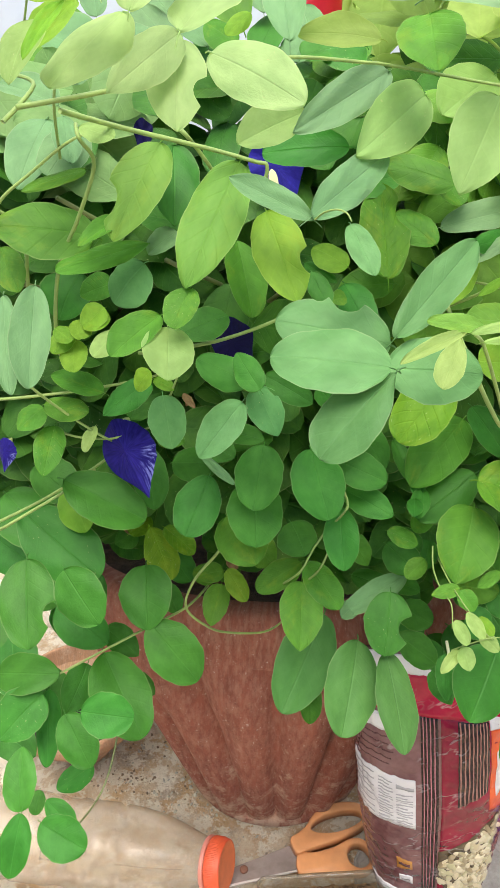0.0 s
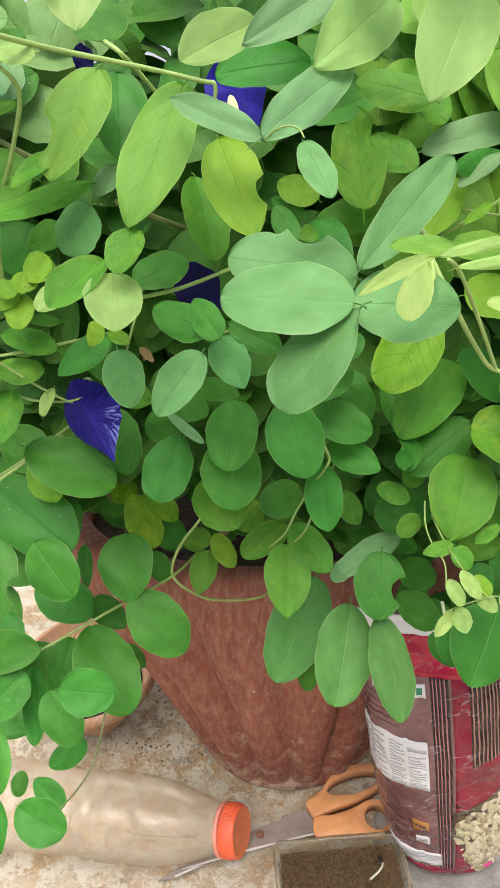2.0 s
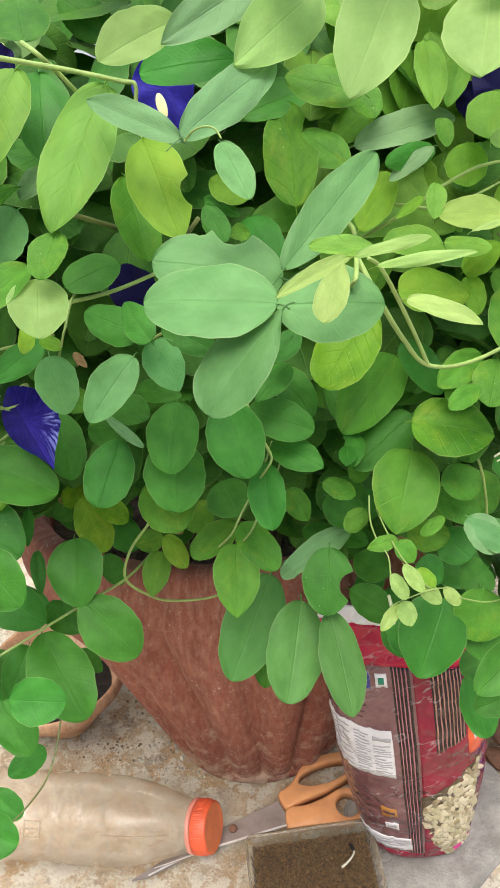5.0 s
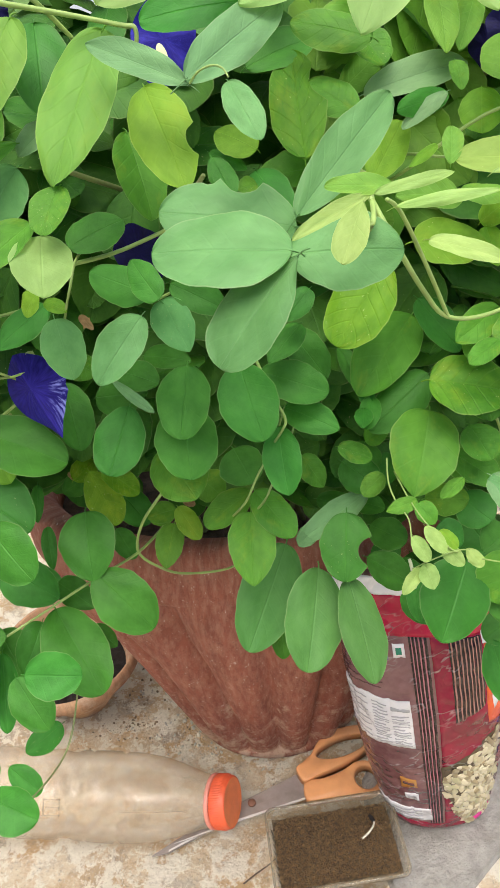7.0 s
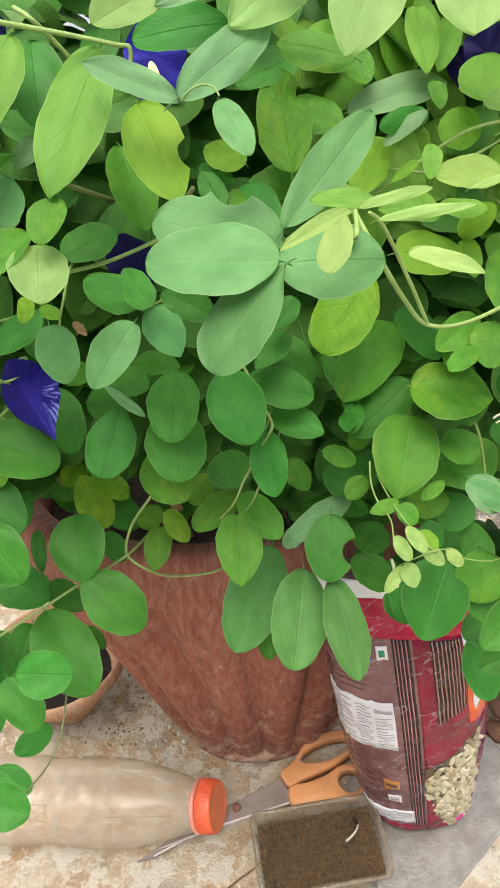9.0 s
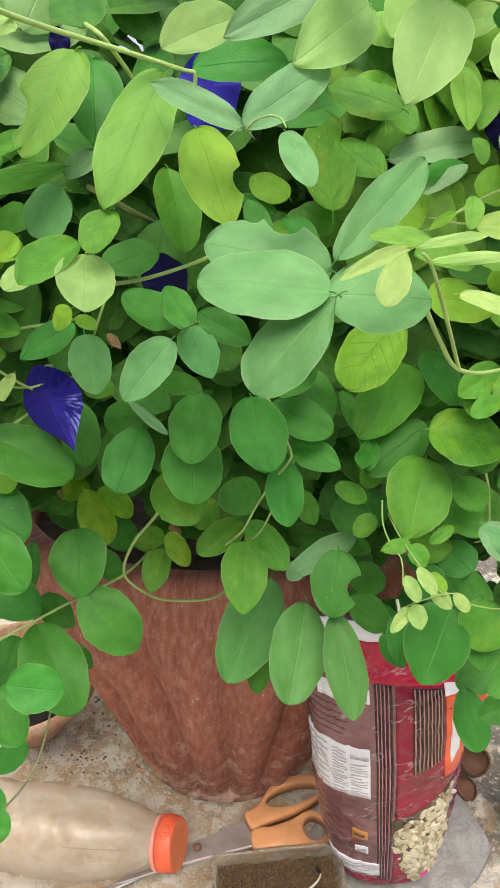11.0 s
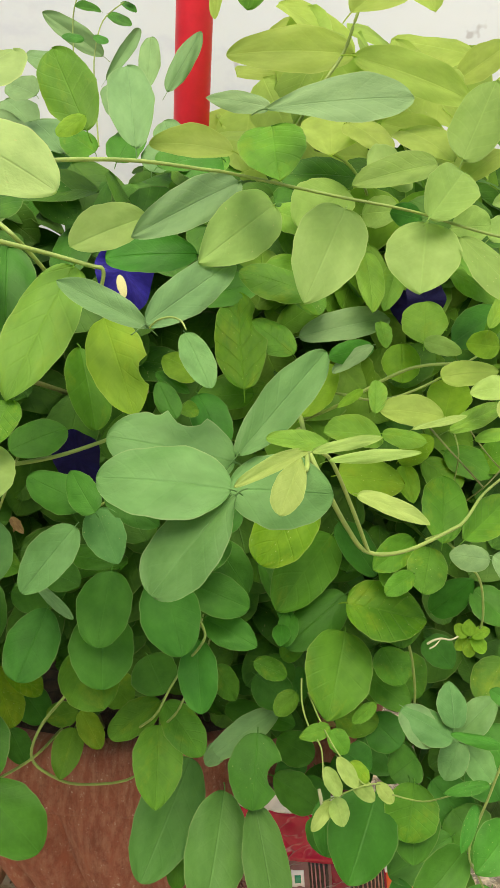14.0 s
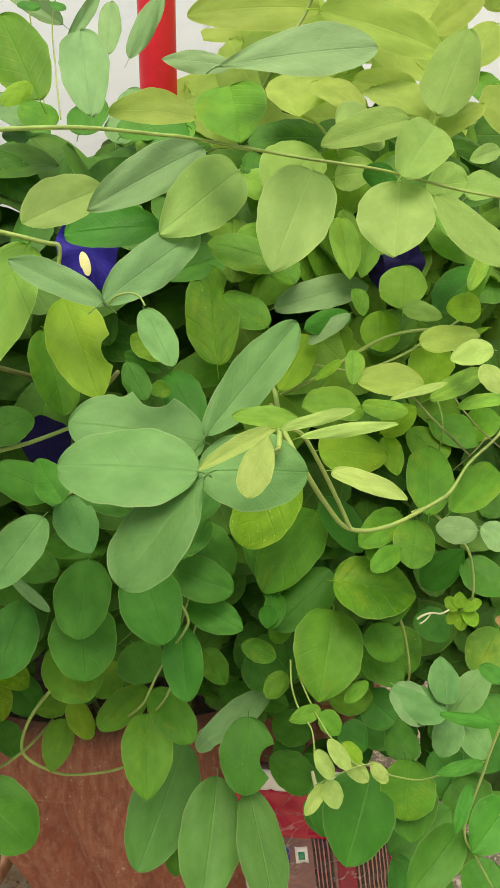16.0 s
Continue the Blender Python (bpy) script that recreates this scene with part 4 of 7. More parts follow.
leaf(-.0493, .2383, .4738, -.0566, .2345, .4681, .0102, -.18, -.69, .70, "y")
leaf(-.0664, .2361, .4673, -.0601, .2320, .4642, .0061, -.01, -.62, .78, "y")
leaf(-.0367, .2440, .4441, -.0521, .2308, .4370, .0106, .21, -.63, .75, "d")
leaf(-.0340, .2289, .4545, -.0397, .2271, .4488, .0103, -.53, -.49, .69, "y")
leaf(.0051, .2315, .4520, .0212, .2229, .4457, .0103, -.10, -.71, .70, "d")
leaf(-.0717, .2388, .4046, -.0403, .2319, .3906, .0209, .22, -.58, .79, "d")
leaf(.0220, .2485, .3558, .0027, .2393, .3483, .0127, -.02, -.60, .80, "g")
leaf(.0236, .2409, .3620, .0364, .2233, .3527, .0142, .09, -.41, .91, "g")
leaf(.0214, .2331, .3584, .0199, .2103, .3425, .0179, .09, -.57, .81, "g", "ovate")
leaf(-.0462, .2770, .3530, -.0362, .2629, .3336, .0155, .26, -.71, .65, "o")
leaf(-.0389, .2714, .3576, -.0246, .2661, .3473, .0116, .37, -.52, .77, "o")
leaf(-.0136, .2701, .3250, -.0182, .2526, .3153, .0125, .11, -.50, .86, "g")
leaf(-.0103, .2677, .3362, -.0018, .2536, .3290, .0097, -.05, -.48, .88, "y")
leaf(.0453, .2498, .4253, .0330, .2355, .4198, .0101, .05, -.40, .92, "d")
leaf(.0422, .2581, .4189, .0538, .2462, .4048, .0139, .05, -.74, .67, "d")
leaf(.0363, .3037, .4982, .0609, .3116, .5053, .0162, .01, -.68, .73, "d")
leaf(.0995, .3332, .5389, .0763, .3153, .5266, .0236, .11, -.66, .74, "pm")
leaf(.0968, .2978, .5491, .1152, .3022, .5474, .0238, .22, -.63, .74, "p")
leaf(.0177, .3092, .5252, .0296, .2912, .5102, .0173, -.01, -.65, .76, "d")
leaf(-.0095, .3346, .5212, -.0157, .3139, .5046, .0162, -.19, -.58, .79, "d")
leaf(-.0574, .2722, .5269, -.0676, .2562, .5133, .0172, .05, -.67, .74, "b")
leaf(.0350, .2559, .4713, .0289, .2520, .4721, .0059, .49, -.64, .59, "g")
leaf(.0580, .2887, .4664, .0357, .2903, .4636, .0160, -.14, -.58, .80, "g")
leaf(.1012, .2822, .4868, .0824, .2723, .4853, .0088, .38, -.80, .47, "d")
leaf(.0940, .2666, .4750, .0837, .2598, .4708, .0037, .11, -.64, .76, "y")
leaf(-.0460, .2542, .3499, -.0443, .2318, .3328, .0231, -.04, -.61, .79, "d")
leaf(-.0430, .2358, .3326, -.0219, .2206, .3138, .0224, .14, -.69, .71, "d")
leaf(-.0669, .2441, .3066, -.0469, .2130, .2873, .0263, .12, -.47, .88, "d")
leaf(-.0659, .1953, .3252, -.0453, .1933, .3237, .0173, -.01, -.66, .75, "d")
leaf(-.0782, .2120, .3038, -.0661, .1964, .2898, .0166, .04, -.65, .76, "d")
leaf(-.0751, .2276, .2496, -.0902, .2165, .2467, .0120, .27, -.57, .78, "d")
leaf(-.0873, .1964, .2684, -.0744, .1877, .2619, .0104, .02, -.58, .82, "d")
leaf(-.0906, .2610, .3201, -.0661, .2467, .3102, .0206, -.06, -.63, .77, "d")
leaf(.0449, .2229, .3356, .0363, .1900, .3170, .0228, .24, -.52, .82, "bd", "oval")
leaf(.0546, .2121, .3393, .0593, .1819, .3173, .0174, .33, -.52, .79, "bd", "oval")
leaf(.0561, .2241, .3607, .0524, .2059, .3441, .0188, -.04, -.67, .74, "d", "bitten_side")
leaf(.0346, .2570, .3179, .0144, .2209, .2935, .0263, .24, -.63, .74, "bd", "oval")
leaf(.0291, .2491, .2845, .0285, .2340, .2702, .0111, .05, -.69, .72, "g")
leaf(.0695, .2550, .3070, .0878, .2471, .2965, .0166, .24, -.53, .81, "d")
leaf(.0684, .2500, .3474, .0390, .2305, .3437, .0108, .20, -.47, .86, "b")
leaf(.0561, .2411, .3782, .0684, .2383, .3734, .0085, .16, -.61, .78, "g")
leaf(.1114, .2142, .3432, .1087, .1941, .3263, .0197, .08, -.65, .76, "d")
leaf(.1118, .2133, .2952, .1154, .1949, .2782, .0143, -.22, -.68, .70, "d")
leaf(.0991, .2026, .3885, .1077, .1935, .3808, .0126, .13, -.57, .81, "b")
leaf(.0436, .2557, .3654, .0511, .2479, .3545, .0105, .17, -.74, .65, "g")
leaf(.0173, .2506, .3757, .0234, .2414, .3652, .0191, .33, -.61, .72, "dm")
leaf(.0017, .2602, .3563, .0109, .2558, .3483, .0151, .33, -.61, .72, "g")
leaf(-.0128, .2787, .3261, -.0255, .2748, .3265, .0108, .17, -.45, .88, "g")
leaf(-.0437, .2868, .3113, -.0358, .2762, .3010, .0114, .10, -.65, .75, "d")
leaf(.0302, .2459, .4107, .0528, .2376, .4043, .0155, -.02, -.65, .76, "dm")
leaf(-.0458, .2725, .3999, -.0390, .2489, .3843, .0162, .33, -.45, .83, "d")
leaf(.0997, .2784, .4883, .0838, .2720, .4801, .0062, -.17, -.59, .79, "bl")
leaf(.0513, .2669, .4753, .0521, .3065, .5026, .0194, -.14, -.56, .82, "om", "bite")
leaf(.0719, .2622, .4668, .0864, .2822, .4800, .0130, .19, -.63, .75, "y")
leaf(.0353, .2675, .4731, .0435, .2488, .4608, .0141, -.03, -.56, .83, "d")
leaf(.0809, .2327, .3072, .0884, .2209, .2994, .0116, .16, -.47, .87, "d")
leaf(.0592, .2544, .3612, .0721, .2448, .3536, .0156, -.06, -.67, .74, "d")
leaf(.0485, .2443, .4401, .0394, .2379, .4327, .0085, -.07, -.71, .70, "d")
leaf(-.0372, .1471, .5585, -.0394, .1319, .5504, .0070, -.06, -.46, .89, "p")
leaf(-.0309, .1420, .5611, -.0350, .1274, .5538, .0029, .14, -.47, .87, "y")
leaf(-.0559, .2344, .5368, -.0759, .2458, .5426, .0127, .02, -.42, .91, "b")
leaf(-.0430, .2460, .5545, -.0508, .2341, .5431, .0145, -.26, -.58, .77, "b")
leaf(-.0624, .2661, .5305, -.0580, .2524, .5185, .0096, .28, -.58, .76, "b")
leaf(-.0527, .2489, .5166, -.0693, .2316, .5139, .0049, .39, -.49, .78, "g")
leaf(-.0488, .2270, .5316, -.0385, .2242, .5293, .0080, .04, -.56, .83, "yp")
leaf(-.0403, .2478, .5022, -.0542, .2325, .4976, .0071, .16, -.41, .90, "g")
leaf(-.0254, .2573, .4947, -.0353, .2516, .4886, .0107, -.17, -.57, .81, "b")
leaf(.0001, .2670, .5601, -.0075, .2600, .5544, .0058, .26, -.77, .59, "y")
leaf(-.0529, .2505, .4951, -.0859, .2453, .5011, .0221, .23, -.62, .75, "g")
leaf(-.0726, .2849, .5279, -.0789, .2582, .5107, .0181, .10, -.55, .83, "b")
leaf(-.0879, .2584, .4889, -.0803, .2457, .4775, .0116, -.00, -.67, .74, "g")
leaf(-.0633, .2108, .4903, -.0627, .1880, .4680, .0118, .26, -.67, .69, "b")
leaf(-.0776, .2231, .4834, -.0696, .1910, .4655, .0082, .02, -.48, .87, "b")
leaf(-.0611, .2383, .4618, -.0597, .2276, .4552, .0100, -.16, -.53, .83, "y")
leaf(-.0618, .2402, .4660, -.0679, .2327, .4599, .0083, .05, -.66, .75, "y")
leaf(-.0601, .2371, .4680, -.0539, .2333, .4658, .0060, -.08, -.60, .80, "y")
leaf(-.0572, .2370, .4696, -.0476, .2358, .4713, .0104, -.22, -.58, .78, "y")
leaf(-.0521, .2348, .4438, -.0730, .2446, .4465, .0090, -.16, -.56, .82, "g")
leaf(-.0761, .2426, .4349, -.0589, .2374, .4346, .0102, -.15, -.57, .81, "g")
leaf(-.0771, .2440, .4331, -.0855, .2361, .4282, .0109, -.01, -.52, .86, "g")
leaf(-.0737, .2436, .4256, -.0750, .2251, .4157, .0113, .25, -.47, .85, "g")
leaf(-.0331, .2307, .4510, -.0261, .2253, .4495, .0050, -.15, -.44, .88, "y")
leaf(-.0769, .2630, .3856, -.0681, .2461, .3742, .0149, -.06, -.58, .81, "y")
leaf(-.0574, .2393, .4277, -.0608, .2312, .4215, .0058, -.30, -.50, .81, "yp")
leaf(-.0750, .2302, .3668, -.0596, .2137, .3532, .0197, -.16, -.72, .68, "d")
leaf(-.0816, .2110, .3878, -.0777, .1856, .3684, .0202, .00, -.60, .80, "d", "torn_right")
leaf(-.0974, .2569, .3769, -.0626, .2354, .3583, .0277, .00, -.65, .76, "d")
leaf(-.1122, .2306, .3079, -.0835, .2236, .3155, .0182, -.34, -.53, .78, "d")
leaf(-.0902, .2217, .3054, -.1064, .2057, .2948, .0211, .12, -.62, .77, "d")
leaf(-.0915, .2345, .2930, -.0901, .2099, .2714, .0114, .13, -.65, .75, "d")
leaf(-.0771, .2502, .2930, -.0841, .2301, .2823, .0164, .40, -.53, .74, "d")
leaf(-.0816, .1594, .3161, -.0833, .1766, .3290, .0121, -.01, -.60, .80, "d")
leaf(-.0799, .1574, .3182, -.0826, .1427, .3035, .0111, .10, -.71, .69, "d")
leaf(-.0737, .1574, .3134, -.0573, .1506, .3079, .0146, .06, -.54, .84, "d")
leaf(-.0835, .1839, .2933, -.0845, .1762, .2886, .0069, -.03, -.52, .85, "d")
leaf(-.1167, .2923, .3625, -.0923, .2720, .3477, .0281, .11, -.50, .86, "d")
leaf(-.0984, .2851, .3828, -.0774, .2672, .3762, .0198, -.27, -.60, .75, "d")
leaf(-.0874, .2690, .4591, -.0957, .2590, .4446, .0193, -.43, -.61, .67, "d")
leaf(-.0681, .2879, .4711, -.0763, .2761, .4565, .0217, -.09, -.75, .65, "d")
leaf(-.0506, .2652, .4737, -.0631, .2628, .4702, .0128, -.10, -.62, .78, "g")
leaf(.1146, .2892, .4863, .1113, .2755, .4751, .0147, -.17, -.60, .78, "y")
leaf(.1133, .2442, .4866, .1345, .2467, .4886, .0098, .01, -.69, .73, "pl")
leaf(.1283, .2255, .4894, .1172, .2301, .4864, .0088, -.42, -.55, .72, "yp")
leaf(.1112, .2322, .4773, .0912, .2352, .4794, .0119, -.02, -.64, .77, "pl")
leaf(.0896, .2356, .4771, .0919, .2447, .4854, .0062, -.02, -.68, .74, "l")
leaf(.1234, .2601, .4662, .1301, .2728, .4780, .0162, -.30, -.56, .77, "y")
leaf(.1087, .2208, .4771, .1401, .2489, .4758, .0070, .52, -.55, .66, "l")
leaf(.1267, .2123, .4811, .1231, .2198, .4875, .0085, .07, -.63, .77, "yp")
leaf(.0950, .2162, .4791, .1110, .2158, .4835, .0033, -.26, -.32, .91, "yp")
leaf(.1264, .2396, .4664, .1438, .2404, .4687, .0061, -.10, -.49, .87, "l")
leaf(.0996, .2560, .4612, .0782, .2528, .4651, .0165, .22, -.39, .89, "l")
leaf(.0974, .2493, .4649, .1119, .2451, .4637, .0087, -.07, -.48, .88, "l")
leaf(.0814, .2412, .4532, .1064, .2437, .4490, .0168, .19, -.63, .75, "y")
leaf(.1084, .2549, .4507, .1089, .2421, .4425, .0081, -.19, -.53, .82, "y")
leaf(.1175, .2326, .4314, .1235, .2527, .4481, .0162, -.09, -.62, .78, "g")
leaf(.1235, .2292, .4341, .1459, .2466, .4412, .0132, .16, -.54, .82, "g")
leaf(.1068, .2458, .4205, .1013, .2349, .4122, .0109, .03, -.61, .79, "g")
leaf(.1149, .2355, .4280, .1088, .2219, .4187, .0142, .03, -.57, .82, "g")
leaf(.1256, .2141, .4355, .1136, .2177, .4359, .0091, -.17, -.67, .73, "b")
leaf(.1303, .2211, .4324, .1389, .2157, .4282, .0104, -.03, -.64, .77, "b")
leaf(.0885, .2611, .4247, .1010, .2468, .4102, .0129, -.02, -.72, .69, "d")
leaf(.1425, .2526, .3985, .1531, .2396, .3912, .0167, .01, -.48, .88, "d")
leaf(.0721, .2382, .3657, .0636, .2323, .3609, .0082, .07, -.69, .72, "g")
leaf(.0772, .2077, .3771, .0664, .2046, .3764, .0056, .09, -.51, .86, "g")
leaf(.0771, .2062, .3771, .0819, .2006, .3723, .0074, .04, -.62, .78, "g")
leaf(.0987, .2253, .3699, .0893, .2206, .3661, .0052, -.04, -.57, .82, "g")
leaf(.0767, .1949, .3769, .0817, .1876, .3715, .0053, -.00, -.60, .80, "yp")
leaf(.0728, .1942, .3739, .0764, .1874, .3685, .0052, -.13, -.66, .74, "yp")
leaf(.0822, .1978, .3716, .0876, .1934, .3675, .0055, .19, -.54, .82, "y")
leaf(.0824, .1943, .3674, .0890, .1897, .3630, .0059, .08, -.63, .77, "yp")
leaf(.0913, .1959, .3641, .0953, .1905, .3606, .0047, -.25, -.65, .72, "yp")
leaf(.0753, .1918, .3618, .0681, .1851, .3574, .0045, .03, -.57, .82, "yp")
leaf(.0762, .1910, .3641, .0784, .1855, .3577, .0067, .09, -.74, .67, "yp")
leaf(.1137, .1941, .3820, .0982, .2017, .3885, .0117, .11, -.51, .86, "bb")
leaf(.1146, .1962, .3846, .1164, .2076, .3939, .0112, .21, -.64, .74, "bb")
leaf(.1190, .2026, .3734, .1334, .2080, .3858, .0109, -.43, -.52, .73, "bb")
leaf(.1209, .2025, .3737, .1133, .1936, .3657, .0100, -.07, -.63, .77, "bb")
leaf(.1251, .2078, .3665, .1330, .1980, .3581, .0122, .10, -.60, .79, "bb")
leaf(.1103, .2086, .3486, .1052, .1957, .3355, .0195, -.04, -.71, .71, "g")
leaf(.0961, .2070, .3469, .0829, .1865, .3296, .0255, .13, -.69, .72, "d", "ovate")
leaf(.0817, .2235, .3269, .0812, .2087, .3157, .0091, -.06, -.60, .80, "d")
leaf(.1371, .2240, .3017, .1087, .2138, .2960, .0168, .04, -.57, .82, "d")
leaf(.1065, .1632, .3723, .0890, .1511, .3665, .0119, .10, -.54, .83, "d")
leaf(.1203, .1647, .3778, .1062, .1547, .3736, .0124, .14, -.54, .83, "d")
leaf(.1079, .1573, .4155, .0939, .1595, .4186, .0036, .13, -.43, .89, "d")
leaf(.1070, .1593, .4008, .0949, .1599, .3981, .0036, -.22, -.42, .88, "d")
leaf(.1061, .1616, .3909, .0994, .1530, .3842, .0036, -.17, -.52, .84, "d")
leaf(.1128, .1655, .4206, .1086, .1706, .4224, .0050, -.21, -.47, .86, "d")
leaf(.1107, .1696, .3399, .0956, .1665, .3372, .0103, -.01, -.64, .77, "d")
leaf(.1404, .1964, .3084, .1314, .1877, .2987, .0164, -.27, -.58, .77, "d")
leaf(.1609, .2525, .3650, .1470, .2397, .3549, .0167, -.13, -.52, .84, "g")
leaf(.1098, .2654, .5331, .1025, .2443, .5143, .0242, -.22, -.61, .76, "p", "ovate")
leaf(.1192, .2584, .5294, .1351, .2343, .5114, .0169, .06, -.57, .82, "pm")
leaf(.1071, .2560, .5359, .1277, .2809, .5516, .0173, .18, -.63, .76, "pm")
leaf(.1204, .2914, .5512, .0902, .2924, .5435, .0134, -.18, -.77, .62, "pm")
leaf(.1347, .3043, .5530, .1604, .3427, .5844, .0206, -.01, -.63, .78, "pm")
leaf(.0982, .3360, .5648, .1136, .3241, .5549, .0274, .22, -.44, .87, "pl")
leaf(.1267, .3561, .5639, .1409, .3288, .5551, .0266, -.10, -.35, .93, "pl")
leaf(.1652, .3349, .5573, .1404, .3183, .5448, .0129, -.10, -.50, .86, "pl")
leaf(.1286, .2923, .5290, .1401, .2840, .5317, .0171, -.56, -.60, .57, "pm")
leaf(.1428, .2886, .5263, .1605, .2996, .5322, .0135, .09, -.58, .81, "pm")
leaf(.1291, .2871, .5220, .1453, .2794, .5128, .0184, .25, -.49, .84, "l")
leaf(.1316, .2942, .5138, .1497, .2866, .5045, .0139, .07, -.70, .71, "l")
leaf(.1173, .2736, .4902, .1220, .2906, .5024, .0170, -.25, -.52, .82, "l")
leaf(.1010, .2762, .4977, .1003, .2640, .4920, .0062, .04, -.43, .90, "l")
leaf(.1355, .2615, .4991, .1485, .2790, .5097, .0056, -.06, -.48, .87, "l")
leaf(.1643, .3140, .4950, .1364, .2916, .4863, .0159, .37, -.70, .61, "d")
leaf(.1168, .2723, .4914, .1296, .2673, .4890, .0082, -.13, -.69, .71, "pm")
leaf(.1051, .3188, .5165, .1038, .2939, .4990, .0119, .08, -.58, .81, "l")
leaf(.1218, .3260, .5115, .1096, .2990, .4987, .0101, .11, -.46, .88, "l")
leaf(.0742, .3058, .5066, .0828, .2943, .4962, .0161, .17, -.59, .79, "g")
leaf(.0551, .3079, .4899, .0575, .2923, .4764, .0148, -.22, -.66, .72, "d")
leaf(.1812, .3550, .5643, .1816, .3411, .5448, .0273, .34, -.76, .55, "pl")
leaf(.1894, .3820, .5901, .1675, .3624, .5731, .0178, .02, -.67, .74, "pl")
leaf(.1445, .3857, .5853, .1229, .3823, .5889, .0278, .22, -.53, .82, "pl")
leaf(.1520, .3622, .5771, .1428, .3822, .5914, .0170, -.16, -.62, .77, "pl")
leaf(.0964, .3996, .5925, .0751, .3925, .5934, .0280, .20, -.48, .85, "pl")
leaf(.1289, .2254, .3976, .1248, .2280, .4007, .0053, .12, -.69, .72, "y")
leaf(.1294, .2252, .3979, .1301, .2284, .4026, .0053, .13, -.83, .54, "y")
leaf(.1306, .2258, .3970, .1376, .2271, .3994, .0048, -.21, -.47, .86, "y")
leaf(.1302, .2274, .3951, .1253, .2252, .3923, .0044, -.23, -.52, .82, "y")
leaf(.1306, .2269, .3952, .1296, .2230, .3903, .0052, -.04, -.78, .63, "y")
leaf(.1313, .2268, .3956, .1356, .2230, .3924, .0062, .09, -.58, .81, "y")
leaf(.1086, .2632, .3567, .1180, .2528, .3471, .0210, -.04, -.70, .72, "g")
leaf(.1204, .2694, .3535, .1323, .2587, .3432, .0238, .21, -.54, .81, "g")
leaf(.1066, .2521, .3389, .1171, .2400, .3343, .0169, -.25, -.53, .81, "d")
leaf(.1267, .2446, .3239, .1143, .2355, .3230, .0171, .32, -.52, .79, "d")
leaf(.0932, .2366, .3366, .1032, .2314, .3319, .0153, .08, -.58, .81, "d")
leaf(.0642, .2632, .3618, .0738, .2529, .3580, .0134, -.14, -.45, .88, "d")
leaf(.1316, .2635, .3682, .1400, .2526, .3617, .0151, -.01, -.51, .86, "d")
leaf(.1058, .2413, .4040, .1071, .2269, .3931, .0175, -.06, -.61, .79, "g")
leaf(.1127, .2461, .4256, .0955, .2341, .4210, .0113, .27, -.65, .71, "g")
leaf(.1063, .2460, .3782, .1117, .2341, .3704, .0167, .15, -.49, .86, "g")
leaf(.1031, .2528, .3607, .1178, .2394, .3549, .0138, -.15, -.53, .84, "g")
leaf(.1061, .2262, .4237, .0943, .2179, .4215, .0072, .21, -.53, .82, "g")
leaf(.0502, .3626, .5487, .0284, .3575, .5480, .0269, .10, -.53, .84, "d")
leaf(.0405, .3693, .5433, .0517, .3747, .5515, .0179, -.25, -.62, .74, "g")
leaf(.1216, .3336, .2372, .1380, .3193, .2244, .0293, .10, -.60, .79, "d")
leaf(.1258, .2959, .2882, .1360, .2803, .2765, .0246, -.31, -.69, .65, "d")
leaf(.1108, .3373, .2257, .1180, .3229, .2144, .0245, -.21, -.67, .71, "d")
leaf(.1368, .3354, .2513, .1523, .3176, .2378, .0292, -.03, -.62, .78, "d")
leaf(.1592, .3394, .2411, .1480, .3209, .2266, .0288, .00, -.62, .79, "d")
leaf(.1745, .3336, .2102, .1897, .3146, .1974, .0299, -.16, -.64, .75, "d")
leaf(.1213, .3339, .2782, .1340, .3190, .2667, .0272, .15, -.52, .84, "d")
leaf(.1551, .2467, .3361, .1598, .2335, .3274, .0207, -.03, -.56, .83, "d")
leaf(.1589, .2532, .3109, .1645, .2390, .3023, .0218, -.21, -.57, .80, "d")
leaf(.1487, .2470, .2894, .1565, .2332, .2808, .0226, -.30, -.62, .72, "d")
leaf(.1424, .2587, .2945, .1565, .2454, .2832, .0227, -.01, -.65, .76, "d")
leaf(.1745, .2611, .2623, .1788, .2432, .2501, .0268, -.11, -.58, .81, "d")
leaf(.0225, .3552, .5446, .0398, .3649, .5501, .0171, .04, -.55, .83, "d")
leaf(.0283, .3748, .5420, .0469, .3692, .5439, .0203, -.24, -.52, .82, "g")
leaf(-.0607, .3175, .3200, -.0718, .3113, .3173, .0125, .13, -.58, .80, "d")
leaf(-.0812, .3076, .3265, -.0812, .2925, .3157, .0063, .20, -.57, .80, "d")
leaf(-.0452, .3212, .3058, -.0325, .3077, .2945, .0171, -.04, -.67, .75, "d")
leaf(-.0199, .2967, .3023, -.0289, .3033, .3079, .0120, .14, -.52, .84, "g")
leaf(-.0616, .3017, .3313, -.0514, .3103, .3356, .0124, .12, -.56, .82, "o")
leaf(-.1196, .2712, .2914, -.1121, .2454, .2761, .0252, -.10, -.53, .84, "d")
leaf(-.1102, .2745, .2639, -.0961, .2537, .2456, .0220, .08, -.63, .77, "d")
leaf(-.1313, .2619, .2571, -.1131, .2424, .2470, .0244, -.16, -.57, .81, "d")
leaf(-.0233, .2288, .4461, -.0189, .2225, .4442, .0027, -.25, -.44, .86, "br")
leaf(-.0202, .2271, .4457, -.0219, .2241, .4436, .0017, .06, -.58, .81, "br")
leaf(-.0123, .3017, .3134, -.0062, .2983, .3111, .0044, -.01, -.58, .82, "br")
